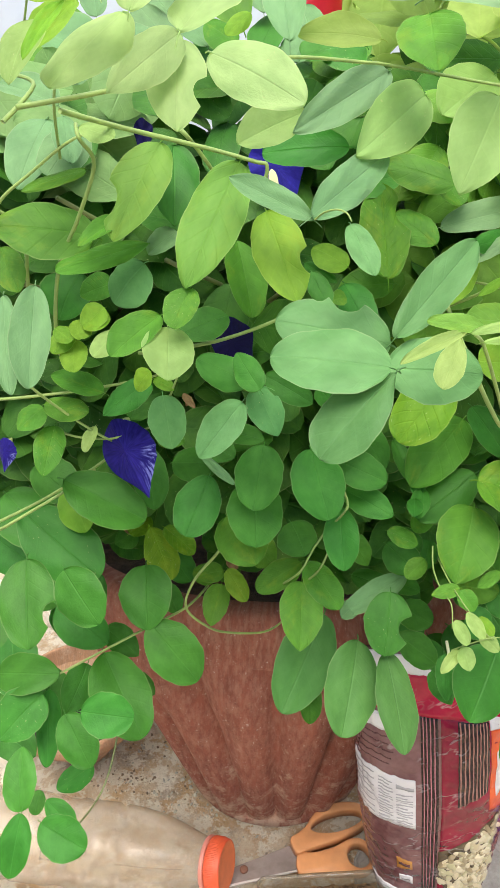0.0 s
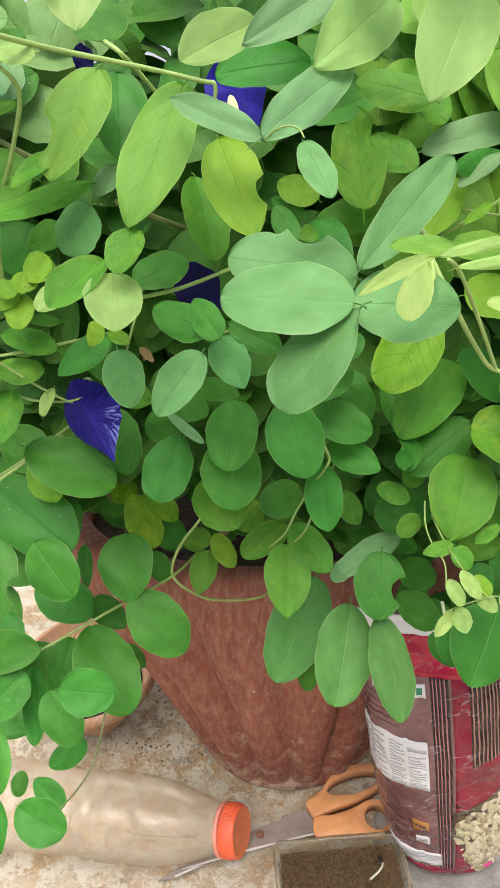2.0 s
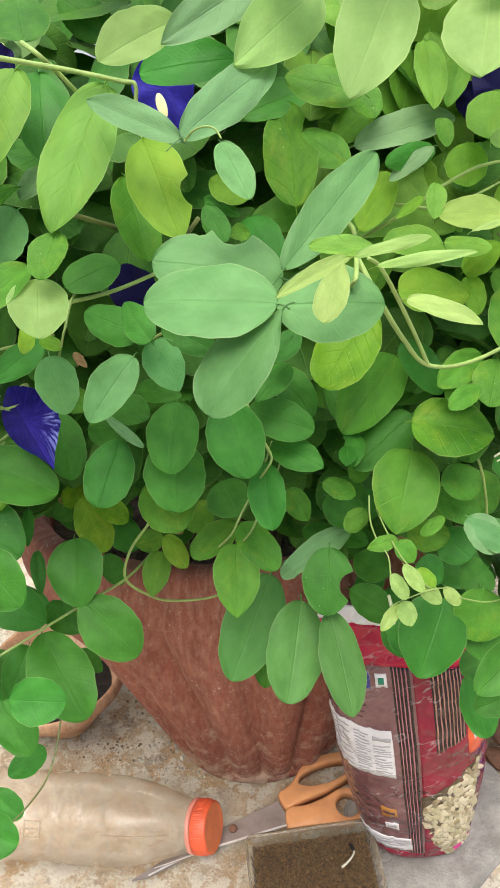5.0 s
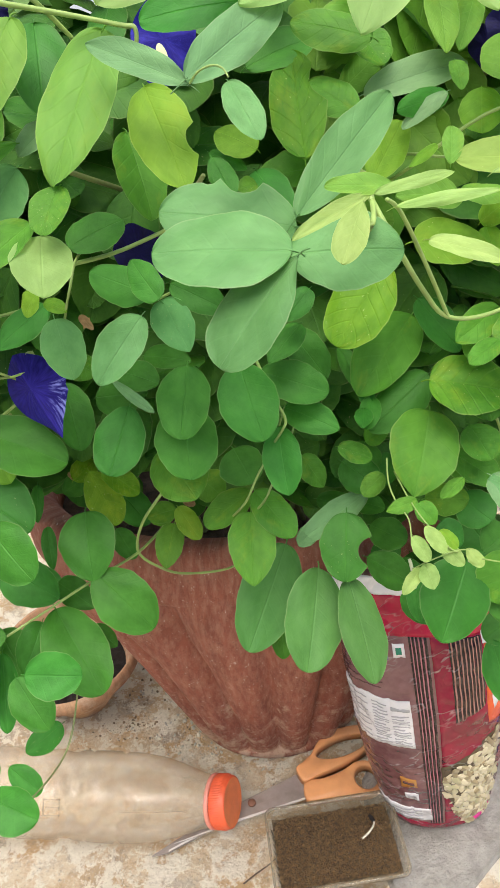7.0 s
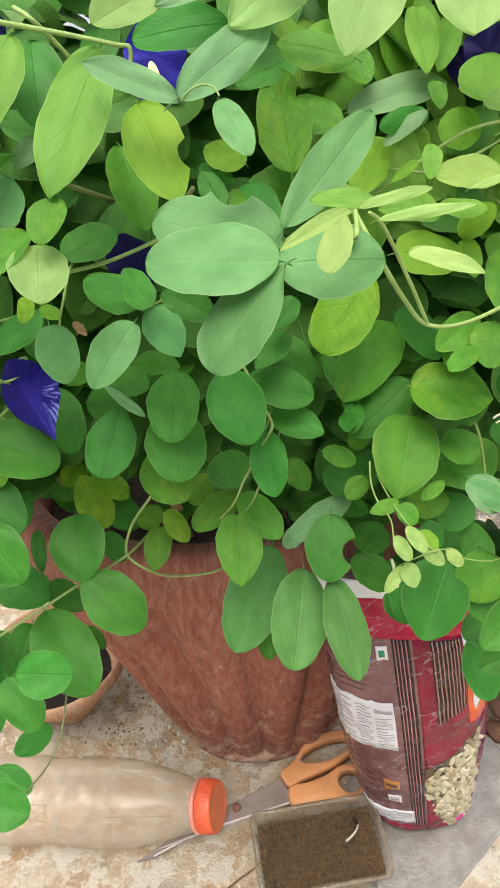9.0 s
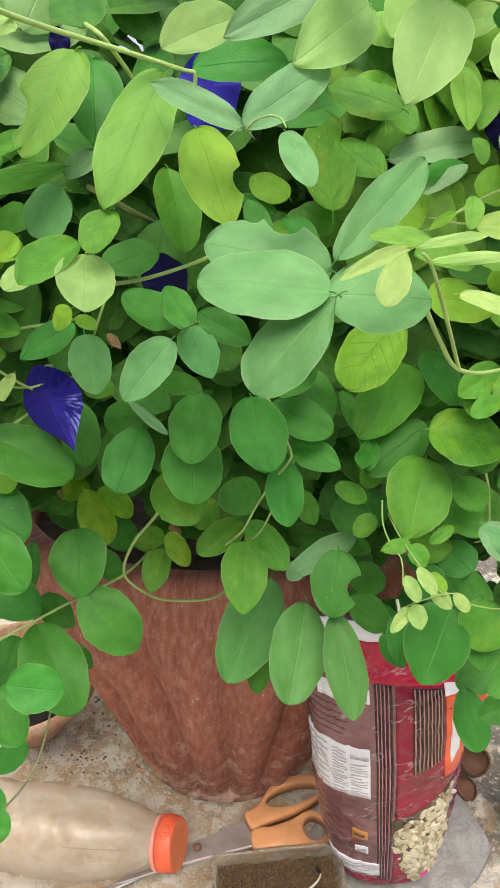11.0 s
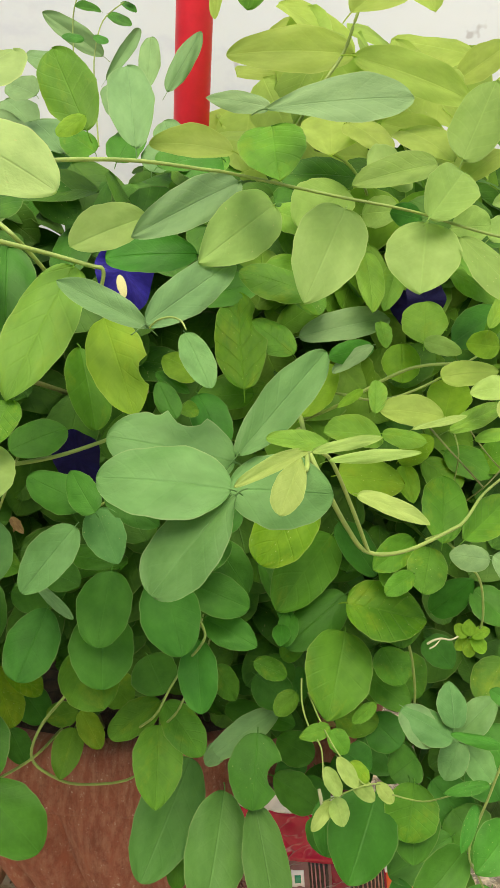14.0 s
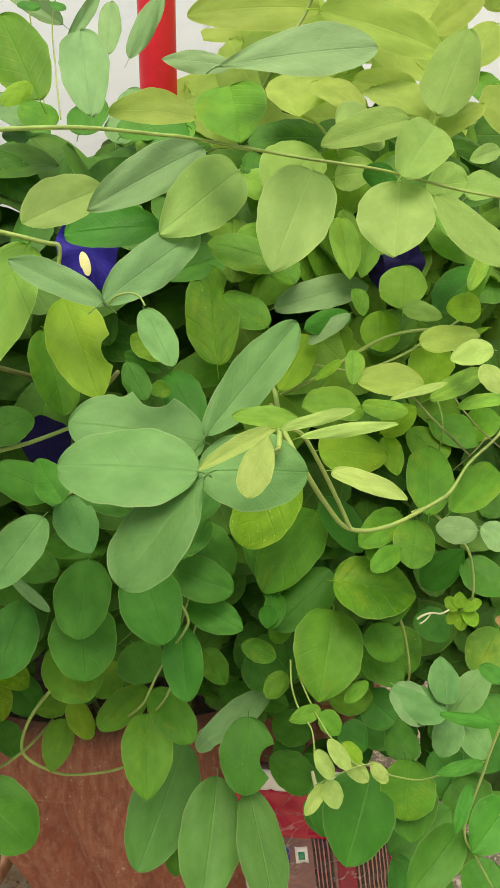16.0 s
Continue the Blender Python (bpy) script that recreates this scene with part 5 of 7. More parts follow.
leaf(-.0673, .3147, .3266, -.0614, .3093, .3246, .0033, -.18, -.50, .85, "br")
leaf(.0910, .2644, .3267, .0973, .2636, .3246, .0030, .22, -.52, .83, "br")
leaf(.1674, .2667, .3590, .1729, .2613, .3567, .0069, .04, -.35, .94, "br")
leaf(-.0599, .3585, .5399, -.0906, .3614, .5561, .0287, .31, -.63, .71, "b")
leaf(-.0432, .3697, .5400, -.0692, .3991, .5583, .0252, -.03, -.55, .83, "b")
leaf(-.0754, .3854, .5460, -.0905, .4070, .5644, .0172, -.09, -.68, .73, "g")
leaf(-.0817, .3641, .5387, -.1065, .3802, .5475, .0250, -.05, -.54, .84, "g")
leaf(-.0339, .3852, .5450, -.0532, .4072, .5646, .0212, .15, -.58, .80, "b")
leaf(-.0206, .3964, .5479, -.0371, .4201, .5641, .0197, .02, -.55, .83, "b")
leaf(.0065, .4026, .5615, -.0007, .4259, .5802, .0153, .14, -.59, .79, "b")
leaf(-.0062, .3948, .5485, -.0207, .3972, .5576, .0216, .36, -.59, .72, "g")
leaf(.0039, .3885, .5450, .0142, .4164, .5619, .0171, .08, -.54, .84, "d")
leaf(.0198, .3905, .5414, .0314, .4016, .5583, .0217, -.37, -.65, .67, "b")
leaf(-.0373, .4229, .5583, -.0531, .4414, .5727, .0183, .02, -.60, .80, "b")
leaf(-.0121, .4051, .5394, -.0303, .4109, .5471, .0257, .19, -.52, .83, "d")
leaf(.0327, .4102, .5467, .0255, .4301, .5654, .0164, -.27, -.71, .65, "b")
leaf(-.0941, .3837, .5453, -.0968, .4090, .5614, .0135, .19, -.51, .84, "b")
leaf(-.0214, .2573, .4108, -.0064, .2471, .4100, .0125, -.26, -.45, .86, "d")
leaf(-.0193, .2359, .4185, -.0057, .2223, .4129, .0037, -.12, -.48, .87, "b")
leaf(-.0121, .2652, .4116, .0051, .2565, .4128, .0100, -.30, -.48, .82, "d")
leaf(-.0366, .2564, .4165, -.0257, .2465, .4163, .0100, -.47, -.53, .71, "g")
leaf(-.0327, .2635, .3970, -.0122, .2566, .4009, .0164, -.33, -.53, .78, "d")
leaf(.0261, .2546, .4361, .0329, .2428, .4332, .0093, -.44, -.45, .78, "d")
leaf(.0686, .2610, .4013, .0676, .2449, .3922, .0083, .04, -.49, .87, "d")
leaf(.0628, .2783, .3999, .0684, .2611, .3892, .0077, .00, -.53, .85, "d")
leaf(.0707, .2493, .3932, .0659, .2361, .3883, .0081, .12, -.38, .92, "d")
leaf(.0673, .2482, .3741, .0746, .2446, .3830, .0087, -.71, -.61, .35, "g")
leaf(.0463, .2385, .3430, .0384, .2287, .3429, .0078, .35, -.29, .89, "b")
leaf(.0206, .2774, .4777, .0318, .2653, .4743, .0053, -.48, -.62, .61, "d")
leaf(.0705, .3136, .4853, .0835, .3116, .4964, .0142, -.53, -.68, .51, "g")
leaf(.0639, .2630, .3342, .0763, .2541, .3353, .0100, -.36, -.39, .85, "d")
leaf(.0812, .2652, .3548, .0762, .2516, .3492, .0103, .11, -.41, .91, "d")
leaf(.0931, .2537, .3381, .1091, .2466, .3417, .0142, -.39, -.49, .78, "g")
leaf(.0657, .2429, .3928, .0637, .2324, .3918, .0067, .00, -.09, 1.00, "d")
leaf(.0678, .1754, .4784, .0818, .1639, .4768, .0053, -.25, -.42, .87, "yp")
leaf(.1228, .3757, .5667, .1498, .3603, .5601, .0177, -.27, -.74, .62, "pl")
leaf(.1687, .4103, .5879, .1908, .4056, .6059, .0186, -.50, -.76, .42, "pl")
leaf(.1740, .3690, .5688, .1821, .3543, .5573, .0124, -.41, -.69, .60, "g")
leaf(.1225, .3064, .5308, .1086, .3010, .5335, .0097, .38, -.91, .15, "d")
leaf(.0688, .3361, .5301, .0869, .3226, .5251, .0159, -.30, -.66, .69, "l")
leaf(.1083, .3253, .5183, .1098, .3083, .4986, .0124, .04, -.75, .66, "l")
leaf(.1530, .2839, .5134, .1386, .2686, .4921, .0070, -.10, -.77, .62, "g")
leaf(.1285, .2570, .3856, .1419, .2532, .4025, .0128, -.62, -.71, .33, "d")
leaf(-.0449, .2348, .4668, -.0516, .2232, .4626, .0087, .23, -.44, .87, "p")
leaf(-.0702, .2644, .3025, -.0531, .2513, .2976, .0135, -.13, -.50, .86, "d")
leaf(-.0767, .2906, .3139, -.0739, .2731, .3028, .0073, .02, -.53, .84, "d")
leaf(-.0573, .2557, .2811, -.0463, .2444, .2788, .0088, -.22, -.39, .89, "d")
leaf(.0776, .2899, .2941, .0928, .2784, .2914, .0168, -.20, -.46, .87, "d")
leaf(.0923, .2965, .2771, .0784, .2833, .2724, .0139, .17, -.49, .86, "d")
leaf(.0526, .2949, .3101, .0723, .2845, .3091, .0127, -.22, -.50, .84, "d")
leaf(.0896, .2829, .2752, .0989, .2688, .2688, .0142, -.08, -.45, .89, "d")
leaf(-.1264, .2921, .3360, -.1050, .2791, .3293, .0240, -.08, -.55, .83, "d")
leaf(-.1221, .2925, .3166, -.0948, .2780, .3075, .0272, -.03, -.58, .82, "d")
leaf(-.1301, .2815, .2975, -.1082, .2659, .2865, .0236, -.01, -.58, .81, "d")
leaf(-.1055, .2927, .2869, -.0747, .2795, .2801, .0196, -.06, -.57, .82, "d")
leaf(-.1258, .2449, .2541, -.1044, .2328, .2492, .0195, -.11, -.54, .84, "d")
leaf(.1051, .3296, .5302, .1174, .3202, .5331, .0143, -.60, -.65, .47, "pm")
leaf(.1679, .3196, .5407, .1533, .3114, .5374, .0071, .38, -.84, .40, "p")
leaf(.0785, .3257, .5127, .0681, .3125, .4995, .0175, -.03, -.69, .72, "g")
leaf(.1436, .2678, .4909, .1292, .2622, .4936, .0101, .39, -.89, .23, "y")
leaf(.1065, .2557, .4517, .1160, .2503, .4625, .0104, -.75, -.54, .39, "y")
leaf(.1391, .2905, .4412, .1550, .2771, .4362, .0166, -.14, -.48, .86, "g")
leaf(.1301, .2901, .4373, .1418, .2765, .4305, .0163, -.07, -.50, .86, "g")
leaf(.1522, .2866, .4369, .1624, .2799, .4449, .0151, -.71, -.40, .58, "g")

# stems and flowers
vine(0.00062, [(-0.0524, 0.1800, 0.5411), (-0.0324, 0.1896, 0.5439), (-0.0150, 0.2100, 0.5474), (0.0121, 0.2400, 0.5487), (0.0358, 0.2580, 0.5466), (0.0446, 0.2640, 0.5456), (0.0785, 0.2700, 0.5400), (0.1059, 0.2700, 0.5360), (0.1321, 0.2700, 0.5299), (0.1668, 0.2760, 0.5239)])
vine(0.00079, [(-0.0497, 0.2100, 0.5375), (-0.0367, 0.2304, 0.5309), (-0.0139, 0.2436, 0.5237), (0.0016, 0.2472, 0.5191), (0.0054, 0.2472, 0.5179), (0.0046, 0.2472, 0.5120)])
vine(0.00079, [(-0.0737, 0.2705, 0.4391), (-0.0715, 0.2544, 0.4557), (-0.0663, 0.2496, 0.4827), (-0.0554, 0.2436, 0.5032), (-0.0475, 0.2364, 0.5200), (-0.0494, 0.2280, 0.5283), (-0.0512, 0.2336, 0.5317)])
vine(0.00079, [(-0.0814, 0.2735, 0.4549), (-0.0801, 0.2580, 0.4718), (-0.0779, 0.2556, 0.4909), (-0.0794, 0.2544, 0.4979), (-0.0871, 0.2520, 0.5050), (-0.0957, 0.2633, 0.5079)])
vine(0.00079, [(0.0595, 0.2100, 0.4818), (0.0656, 0.2016, 0.4698), (0.0745, 0.2040, 0.4540), (0.0836, 0.2088, 0.4424), (0.0989, 0.2160, 0.4386), (0.1204, 0.2280, 0.4404)])
vine(0.00065, [(0.0836, 0.2088, 0.4424), (0.0751, 0.2016, 0.4606), (0.0656, 0.1920, 0.4789), (0.0607, 0.1860, 0.4846)])
vine(0.00066, [(0.0772, 0.2861, 0.4561), (0.0868, 0.2700, 0.4680), (0.1029, 0.2664, 0.4795), (0.1142, 0.2640, 0.4847), (0.1331, 0.2640, 0.4857), (0.1451, 0.2780, 0.4813)])
vine(0.00052, [(0.0773, 0.2952, 0.4658), (0.0881, 0.2760, 0.4704), (0.1006, 0.2700, 0.4699), (0.1160, 0.2664, 0.4761), (0.1481, 0.2880, 0.4841), (0.1578, 0.3086, 0.4815)])
vine(0.00072, [(-0.0025, 0.2877, 0.3619), (-0.0085, 0.2700, 0.3572), (-0.0142, 0.2664, 0.3478), (-0.0257, 0.2628, 0.3337), (-0.0302, 0.2616, 0.3180), (-0.0213, 0.2628, 0.3054), (-0.0114, 0.2652, 0.2986), (0.0072, 0.2700, 0.2943), (0.0186, 0.2869, 0.2867)])
vine(0.00065, [(-0.0211, 0.2834, 0.3125), (-0.0302, 0.2616, 0.3180), (-0.0485, 0.2460, 0.3189), (-0.0750, 0.2340, 0.3110), (-0.0970, 0.2220, 0.3071), (-0.1074, 0.2303, 0.3003)])
runner(0.00042, [(-0.0581, 0.2177, 0.2862), (-0.0609, 0.2048, 0.2763), (-0.0644, 0.1931, 0.2736), (-0.0689, 0.1736, 0.2841), (-0.0769, 0.1656, 0.2868)])
vine(0.00050, [(0.0143, 0.2403, 0.3511), (0.0202, 0.2304, 0.3657), (0.0253, 0.2340, 0.3741), (0.0321, 0.2400, 0.3830), (0.0385, 0.2597, 0.3864)])
vine(0.00050, [(0.0219, 0.2380, 0.3527), (0.0275, 0.2304, 0.3661), (0.0328, 0.2364, 0.3739), (0.0366, 0.2400, 0.3786), (0.0430, 0.2602, 0.3815)])
vine(0.00079, [(-0.0415, 0.2560, 0.4497), (-0.0302, 0.2460, 0.4552), (-0.0133, 0.2520, 0.4558), (0.0025, 0.2568, 0.4593), (0.0126, 0.2616, 0.4621), (0.0230, 0.2806, 0.4600)])
vine(0.00030, [(0.0736, 0.2262, 0.3755), (0.0748, 0.2129, 0.3757), (0.0766, 0.1980, 0.3773), (0.0835, 0.1936, 0.3690), (0.0871, 0.1921, 0.3666)])
vine(0.00026, [(0.0725, 0.1921, 0.3612), (0.0777, 0.1916, 0.3646), (0.0862, 0.1924, 0.3671), (0.0913, 0.1934, 0.3660)])
vine(0.00065, [(-0.1031, 0.2540, 0.4320), (-0.0911, 0.2400, 0.4383), (-0.0702, 0.2400, 0.4406), (-0.0477, 0.2424, 0.4433), (-0.0359, 0.2577, 0.4398)])
vine(0.00058, [(-0.0869, 0.2457, 0.4533), (-0.0796, 0.2340, 0.4491), (-0.0683, 0.2376, 0.4349), (-0.0535, 0.2400, 0.4217), (-0.0446, 0.2554, 0.4088)])
vine(0.00038, [(0.1124, 0.1590, 0.4228), (0.1089, 0.1585, 0.4096), (0.1075, 0.1590, 0.3971), (0.1046, 0.1582, 0.3780), (0.1092, 0.1574, 0.3673), (0.1154, 0.1567, 0.3546)])
vine(0.00026, [(0.0952, 0.1916, 0.3630), (0.1020, 0.1839, 0.3680), (0.1047, 0.1708, 0.3850), (0.1079, 0.1601, 0.3999)])
vine(0.00043, [(-0.0128, 0.4200, 0.5534), (-0.0185, 0.4620, 0.5749), (-0.0213, 0.4740, 0.5943), (-0.0205, 0.4800, 0.6184), (-0.0112, 0.4824, 0.6345), (-0.0022, 0.4800, 0.6325)])
vine(0.00043, [(-0.0061, 0.4200, 0.5508), (-0.0094, 0.4560, 0.5751), (-0.0101, 0.4680, 0.5944), (-0.0057, 0.4776, 0.6126), (0.0058, 0.4800, 0.6227)])
vine(0.00079, [(0.0831, 0.3723, 0.5626), (0.0899, 0.3600, 0.5774), (0.0995, 0.3624, 0.5914), (0.1034, 0.3624, 0.6036), (0.1098, 0.3720, 0.6195), (0.1137, 0.3919, 0.6242)])
vine(0.00058, [(0.0579, 0.4062, 0.6499), (0.0692, 0.3960, 0.6556), (0.0869, 0.4020, 0.6568), (0.1072, 0.4080, 0.6654), (0.1179, 0.4251, 0.6650)])
vine(0.00072, [(0.0878, 0.3500, 0.5541), (0.0965, 0.3360, 0.5508), (0.1051, 0.3360, 0.5426), (0.1105, 0.3420, 0.5349), (0.1163, 0.3624, 0.5216)])
vine(0.00086, [(0.0661, 0.2660, 0.4703), (0.0653, 0.2400, 0.4758), (0.0646, 0.2280, 0.4763), (0.0589, 0.1920, 0.4785), (0.0570, 0.1942, 0.4742)])
vine(0.00058, [(0.1121, 0.2340, 0.4318), (0.1204, 0.2280, 0.4404), (0.1328, 0.2400, 0.4458), (0.1455, 0.2460, 0.4536), (0.1550, 0.2645, 0.4544)])
vine(0.00065, [(0.1128, 0.2643, 0.3853), (0.1170, 0.2520, 0.3792), (0.1231, 0.2544, 0.3632), (0.1277, 0.2568, 0.3405), (0.1300, 0.2720, 0.3238)])
vine(0.00050, [(0.1185, 0.2420, 0.4309), (0.1253, 0.2280, 0.4260), (0.1318, 0.2280, 0.4166), (0.1340, 0.2268, 0.4008), (0.1357, 0.2399, 0.3840)])
vine(0.00050, [(-0.0004, 0.2238, 0.4499), (0.0046, 0.2326, 0.4485), (0.0090, 0.2492, 0.4443)])
vine(0.00050, [(-0.0220, 0.2657, 0.4572), (-0.0227, 0.2400, 0.4595), (-0.0233, 0.2280, 0.4567), (-0.0280, 0.2280, 0.4444), (-0.0323, 0.2420, 0.4282)])
vine(0.00050, [(-0.0781, 0.2540, 0.4192), (-0.0661, 0.2400, 0.4229), (-0.0546, 0.2400, 0.4217), (-0.0481, 0.2400, 0.4229), (-0.0363, 0.2540, 0.4202)])
vine(0.00058, [(0.0289, 0.2478, 0.4145), (0.0334, 0.2304, 0.4089), (0.0366, 0.2280, 0.4014), (0.0351, 0.2232, 0.4003), (0.0316, 0.2260, 0.3928)])
vine(0.00072, [(-0.1159, 0.2660, 0.3643), (-0.1054, 0.2520, 0.3751), (-0.0847, 0.2520, 0.3866), (-0.0645, 0.2520, 0.4004), (-0.0546, 0.2660, 0.4022)])
vine(0.00022, [(-0.0418, 0.1500, 0.5512), (-0.0363, 0.1440, 0.5650), (-0.0332, 0.1416, 0.5722), (-0.0322, 0.1404, 0.5773)])
vine(0.00034, [(0.0713, 0.2284, 0.3801), (0.0701, 0.2195, 0.3765), (0.0706, 0.2092, 0.3758), (0.0731, 0.2017, 0.3742), (0.0729, 0.1959, 0.3680)])
vine(0.00058, [(-0.0558, 0.1800, 0.5381), (-0.0509, 0.1920, 0.5448), (-0.0575, 0.1980, 0.5468)])
vine(0.00058, [(-0.0887, 0.2540, 0.4960), (-0.0792, 0.2400, 0.5084), (-0.0671, 0.2400, 0.5177), (-0.0531, 0.2376, 0.5271), (-0.0433, 0.2499, 0.5287)])
vine(0.00050, [(-0.0590, 0.2420, 0.5208), (-0.0555, 0.2280, 0.5373), (-0.0527, 0.2280, 0.5466), (-0.0492, 0.2420, 0.5530)])
vine(0.00079, [(-0.0261, 0.2583, 0.5295), (-0.0210, 0.2520, 0.5269), (-0.0171, 0.2580, 0.5209), (-0.0129, 0.2640, 0.5137), (-0.0079, 0.2850, 0.5003)])
vine(0.00072, [(-0.1112, 0.2540, 0.3681), (-0.1011, 0.2400, 0.3796), (-0.0859, 0.2400, 0.3893), (-0.0744, 0.2424, 0.3958), (-0.0641, 0.2585, 0.3966)])
runner(0.00040, [(0.1210, 0.2664, 0.4605), (0.1225, 0.2520, 0.4584), (0.1297, 0.2478, 0.4514), (0.1415, 0.2575, 0.4399)])
runner(0.00030, [(0.1354, 0.2643, 0.4605), (0.1375, 0.2509, 0.4560), (0.1424, 0.2480, 0.4512), (0.1510, 0.2546, 0.4439)])
runner(0.00030, [(0.1443, 0.2518, 0.4503), (0.1369, 0.2466, 0.4462), (0.1339, 0.2538, 0.4365)])
vine(0.00030, [(0.1294, 0.2651, 0.4605), (0.1273, 0.2524, 0.4559), (0.1293, 0.2569, 0.4420)])
vine(0.00032, [(0.0190, 0.2184, 0.5076), (0.0213, 0.2158, 0.5102), (0.0246, 0.2127, 0.5117), (0.0271, 0.2099, 0.5113), (0.0283, 0.2079, 0.5095)])
withered(0.00029, [(0.1249, 0.2244, 0.3984), (0.1216, 0.2232, 0.3981), (0.1176, 0.2220, 0.3997), (0.1142, 0.2208, 0.3999), (0.1123, 0.2208, 0.3986)])
withered(0.00022, [(0.1176, 0.2220, 0.3997), (0.1153, 0.2208, 0.3979), (0.1134, 0.2208, 0.3966)])
flower((-0.0466, 0.2352, 0.4194), 0.0277, (-0.45, -0.78, 0.42), 45, "fold")
flower((0.0100, 0.2932, 0.5102), 0.0262, (0, -0.9, 0.35), 0)
flower((-0.0065, 0.2628, 0.4511), 0.0201, (0.1, -0.9, 0.3), 10, "dark")
flower((0.1271, 0.3024, 0.5009), 0.0204, (0.05, -0.85, 0.4), -10, "dark")
flower((-0.0960, 0.2460, 0.4125), 0.0115, (-0.5, -0.7, 0.3), 10, "fold")
flower((-0.0382, 0.2820, 0.5237), 0.0091, (-0.2, -0.9, 0.1), 0, "dark")
flower((0.1237, 0.3144, 0.4950), 0.0154, (-0.3, -0.9, 0.2), 30, "dark")

# withered white stalk end and pale bud
part("withered_stalk", tube("withered_stalk", [(0.0742, 0.2030, 0.3550), (0.0752, 0.2005, 0.3500), (0.0757, 0.1995, 0.3445)], 0.00055, 6, 1.5), SEED_STALK, VINE, "withered white stalk end")

# woody stems rising from the soil
rnd = random.Random(11)
for k in range(26):
    a = rnd.uniform(0, 6.28)
    bx, by = 0.02 + 0.05 * math.cos(a), 0.42 + 0.05 * math.sin(a)
    ex, ey, ez = rnd.uniform(-0.13, 0.2), rnd.uniform(0.24, 0.46), rnd.uniform(0.33, 0.52)
    mx, my = (bx + ex) / 2 + rnd.uniform(-0.02, 0.02), (by + ey) / 2 + 0.03
    part("stem", tube("woody_stem", [(bx, by, 0.218), ((bx + mx) / 2, (by + my) / 2, 0.30), (mx, my, 0.225 + 0.7 * (ez - 0.225)), (ex, ey, ez)], 0.0019, 6, 0.5), STEM_OLD, VINE)


def inner_leaves(name, count, seed, place, mat, small=0.020, large=0.037):
    """The many leaflets inside the bush, as one mesh."""
    rr = random.Random(seed)
    proto = [leaf_mesh("proto", nu=8, nv=3, stalk=False, **{k: v for k, v in s.items() if k not in ("bites", "nu")}) for s in SHAPES[""][:4]]
    data = [([v.co.copy() for v in p.vertices], [tuple(f.vertices) for f in p.polygons]) for p in proto]
    verts, faces, uvs = [], [], []
    for _ in range(count):
        spot = place(rr)
        if spot is None or any(o.y + 0.006 > spot[1] and abs(o.x - spot[0]) < 0.021 and abs(spot[2] - o.z - 0.5 * (o.y - spot[1])) < 0.021 for o in OUTER):
            continue  # inner leaves stay behind the outer ones
        co, fs = data[rr.randrange(4)]
        n = Vector((rr.gauss(0, 0.35), -0.6 + rr.gauss(0, 0.3), 0.7 + rr.gauss(0, 0.25))).normalized()
        d = Vector((rr.gauss(0, 1), rr.gauss(0, 0.5), rr.gauss(-0.4, 0.8)))
        d = (d - n * d.dot(n)).normalized()
        s = d.cross(n)
        length = rr.uniform(small, large)
        width = length * rr.uniform(0.6, 0.8)
        k0 = len(verts)
        for c in co:
            verts.append(Vector(spot) + s * c.x * width + d * (c.y - 0.5) * length + n * c.z * length)
            uvs.append((0.5 + 0.5 * max(-1, min(1, c.x / max(0.02, 0.5 * half_width(min(max(c.y, 0), 1), 1.0, 0.0)))), c.y))
        faces += [tuple(k0 + i for i in f) for f in fs]
    return part(name, mesh_of(name, verts, faces, True, uvs), mat, VINE, "dense inner foliage", "stuff")


def front(x, z):
    """How far forward the outer layer of leaves stands."""
    z -= 0.4
    return 0.2201 + 0.0054 * x - 0.0333 * z + 1.2035 * x * x + 1.0549 * x * z + 1.4356 * z * z


def behind_front(rr):
    x, z = rr.uniform(-0.16, 0.26), rr.uniform(0.275, 0.535)
    y = max(front(x, z) + 0.056 + 0.085 * rr.random() ** 1.1, 0.21)
    if z < (0.365 - 0.8 * (y - 0.25) if x < -0.02 else 0.352 - 0.8 * (y - 0.25) if x < 0.05 else 0.322 - 0.8 * (y - 0.25) if x < 0.13 else 0.275):
        return None
    return x, y, z


def upper_side(rr):
    x, z = rr.uniform(0.05, 0.25), rr.uniform(0.445, 0.535)
    return x, max(front(x, z) + 0.050 + 0.035 * rr.random(), 0.24), z


def soft_crown(rr):
    x, y = rr.uniform(-0.17, -0.045), rr.uniform(0.285, 0.35)
    return x, y, rr.uniform(0.505, 0.538)


def crown(rr):
    x, y = rr.uniform(-0.17, 0.27), rr.uniform(0.29, 0.56)
    return x, y, rr.uniform(0.36, 0.530 + 0.02 * (x > 0.02) - 0.04 * (-0.06 < x < 0.015))


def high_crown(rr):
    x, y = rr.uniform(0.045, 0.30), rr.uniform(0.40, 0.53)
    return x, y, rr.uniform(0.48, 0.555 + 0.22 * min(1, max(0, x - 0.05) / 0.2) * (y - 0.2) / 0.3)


def low_side(rr):
    x = rr.uniform(0.08, 0.26)
    y = rr.uniform(0.325 if x < 0.175 else 0.27, 0.38)
    return x, y, rr.uniform(0.262 if x < 0.175 else 0.20, 0.345)


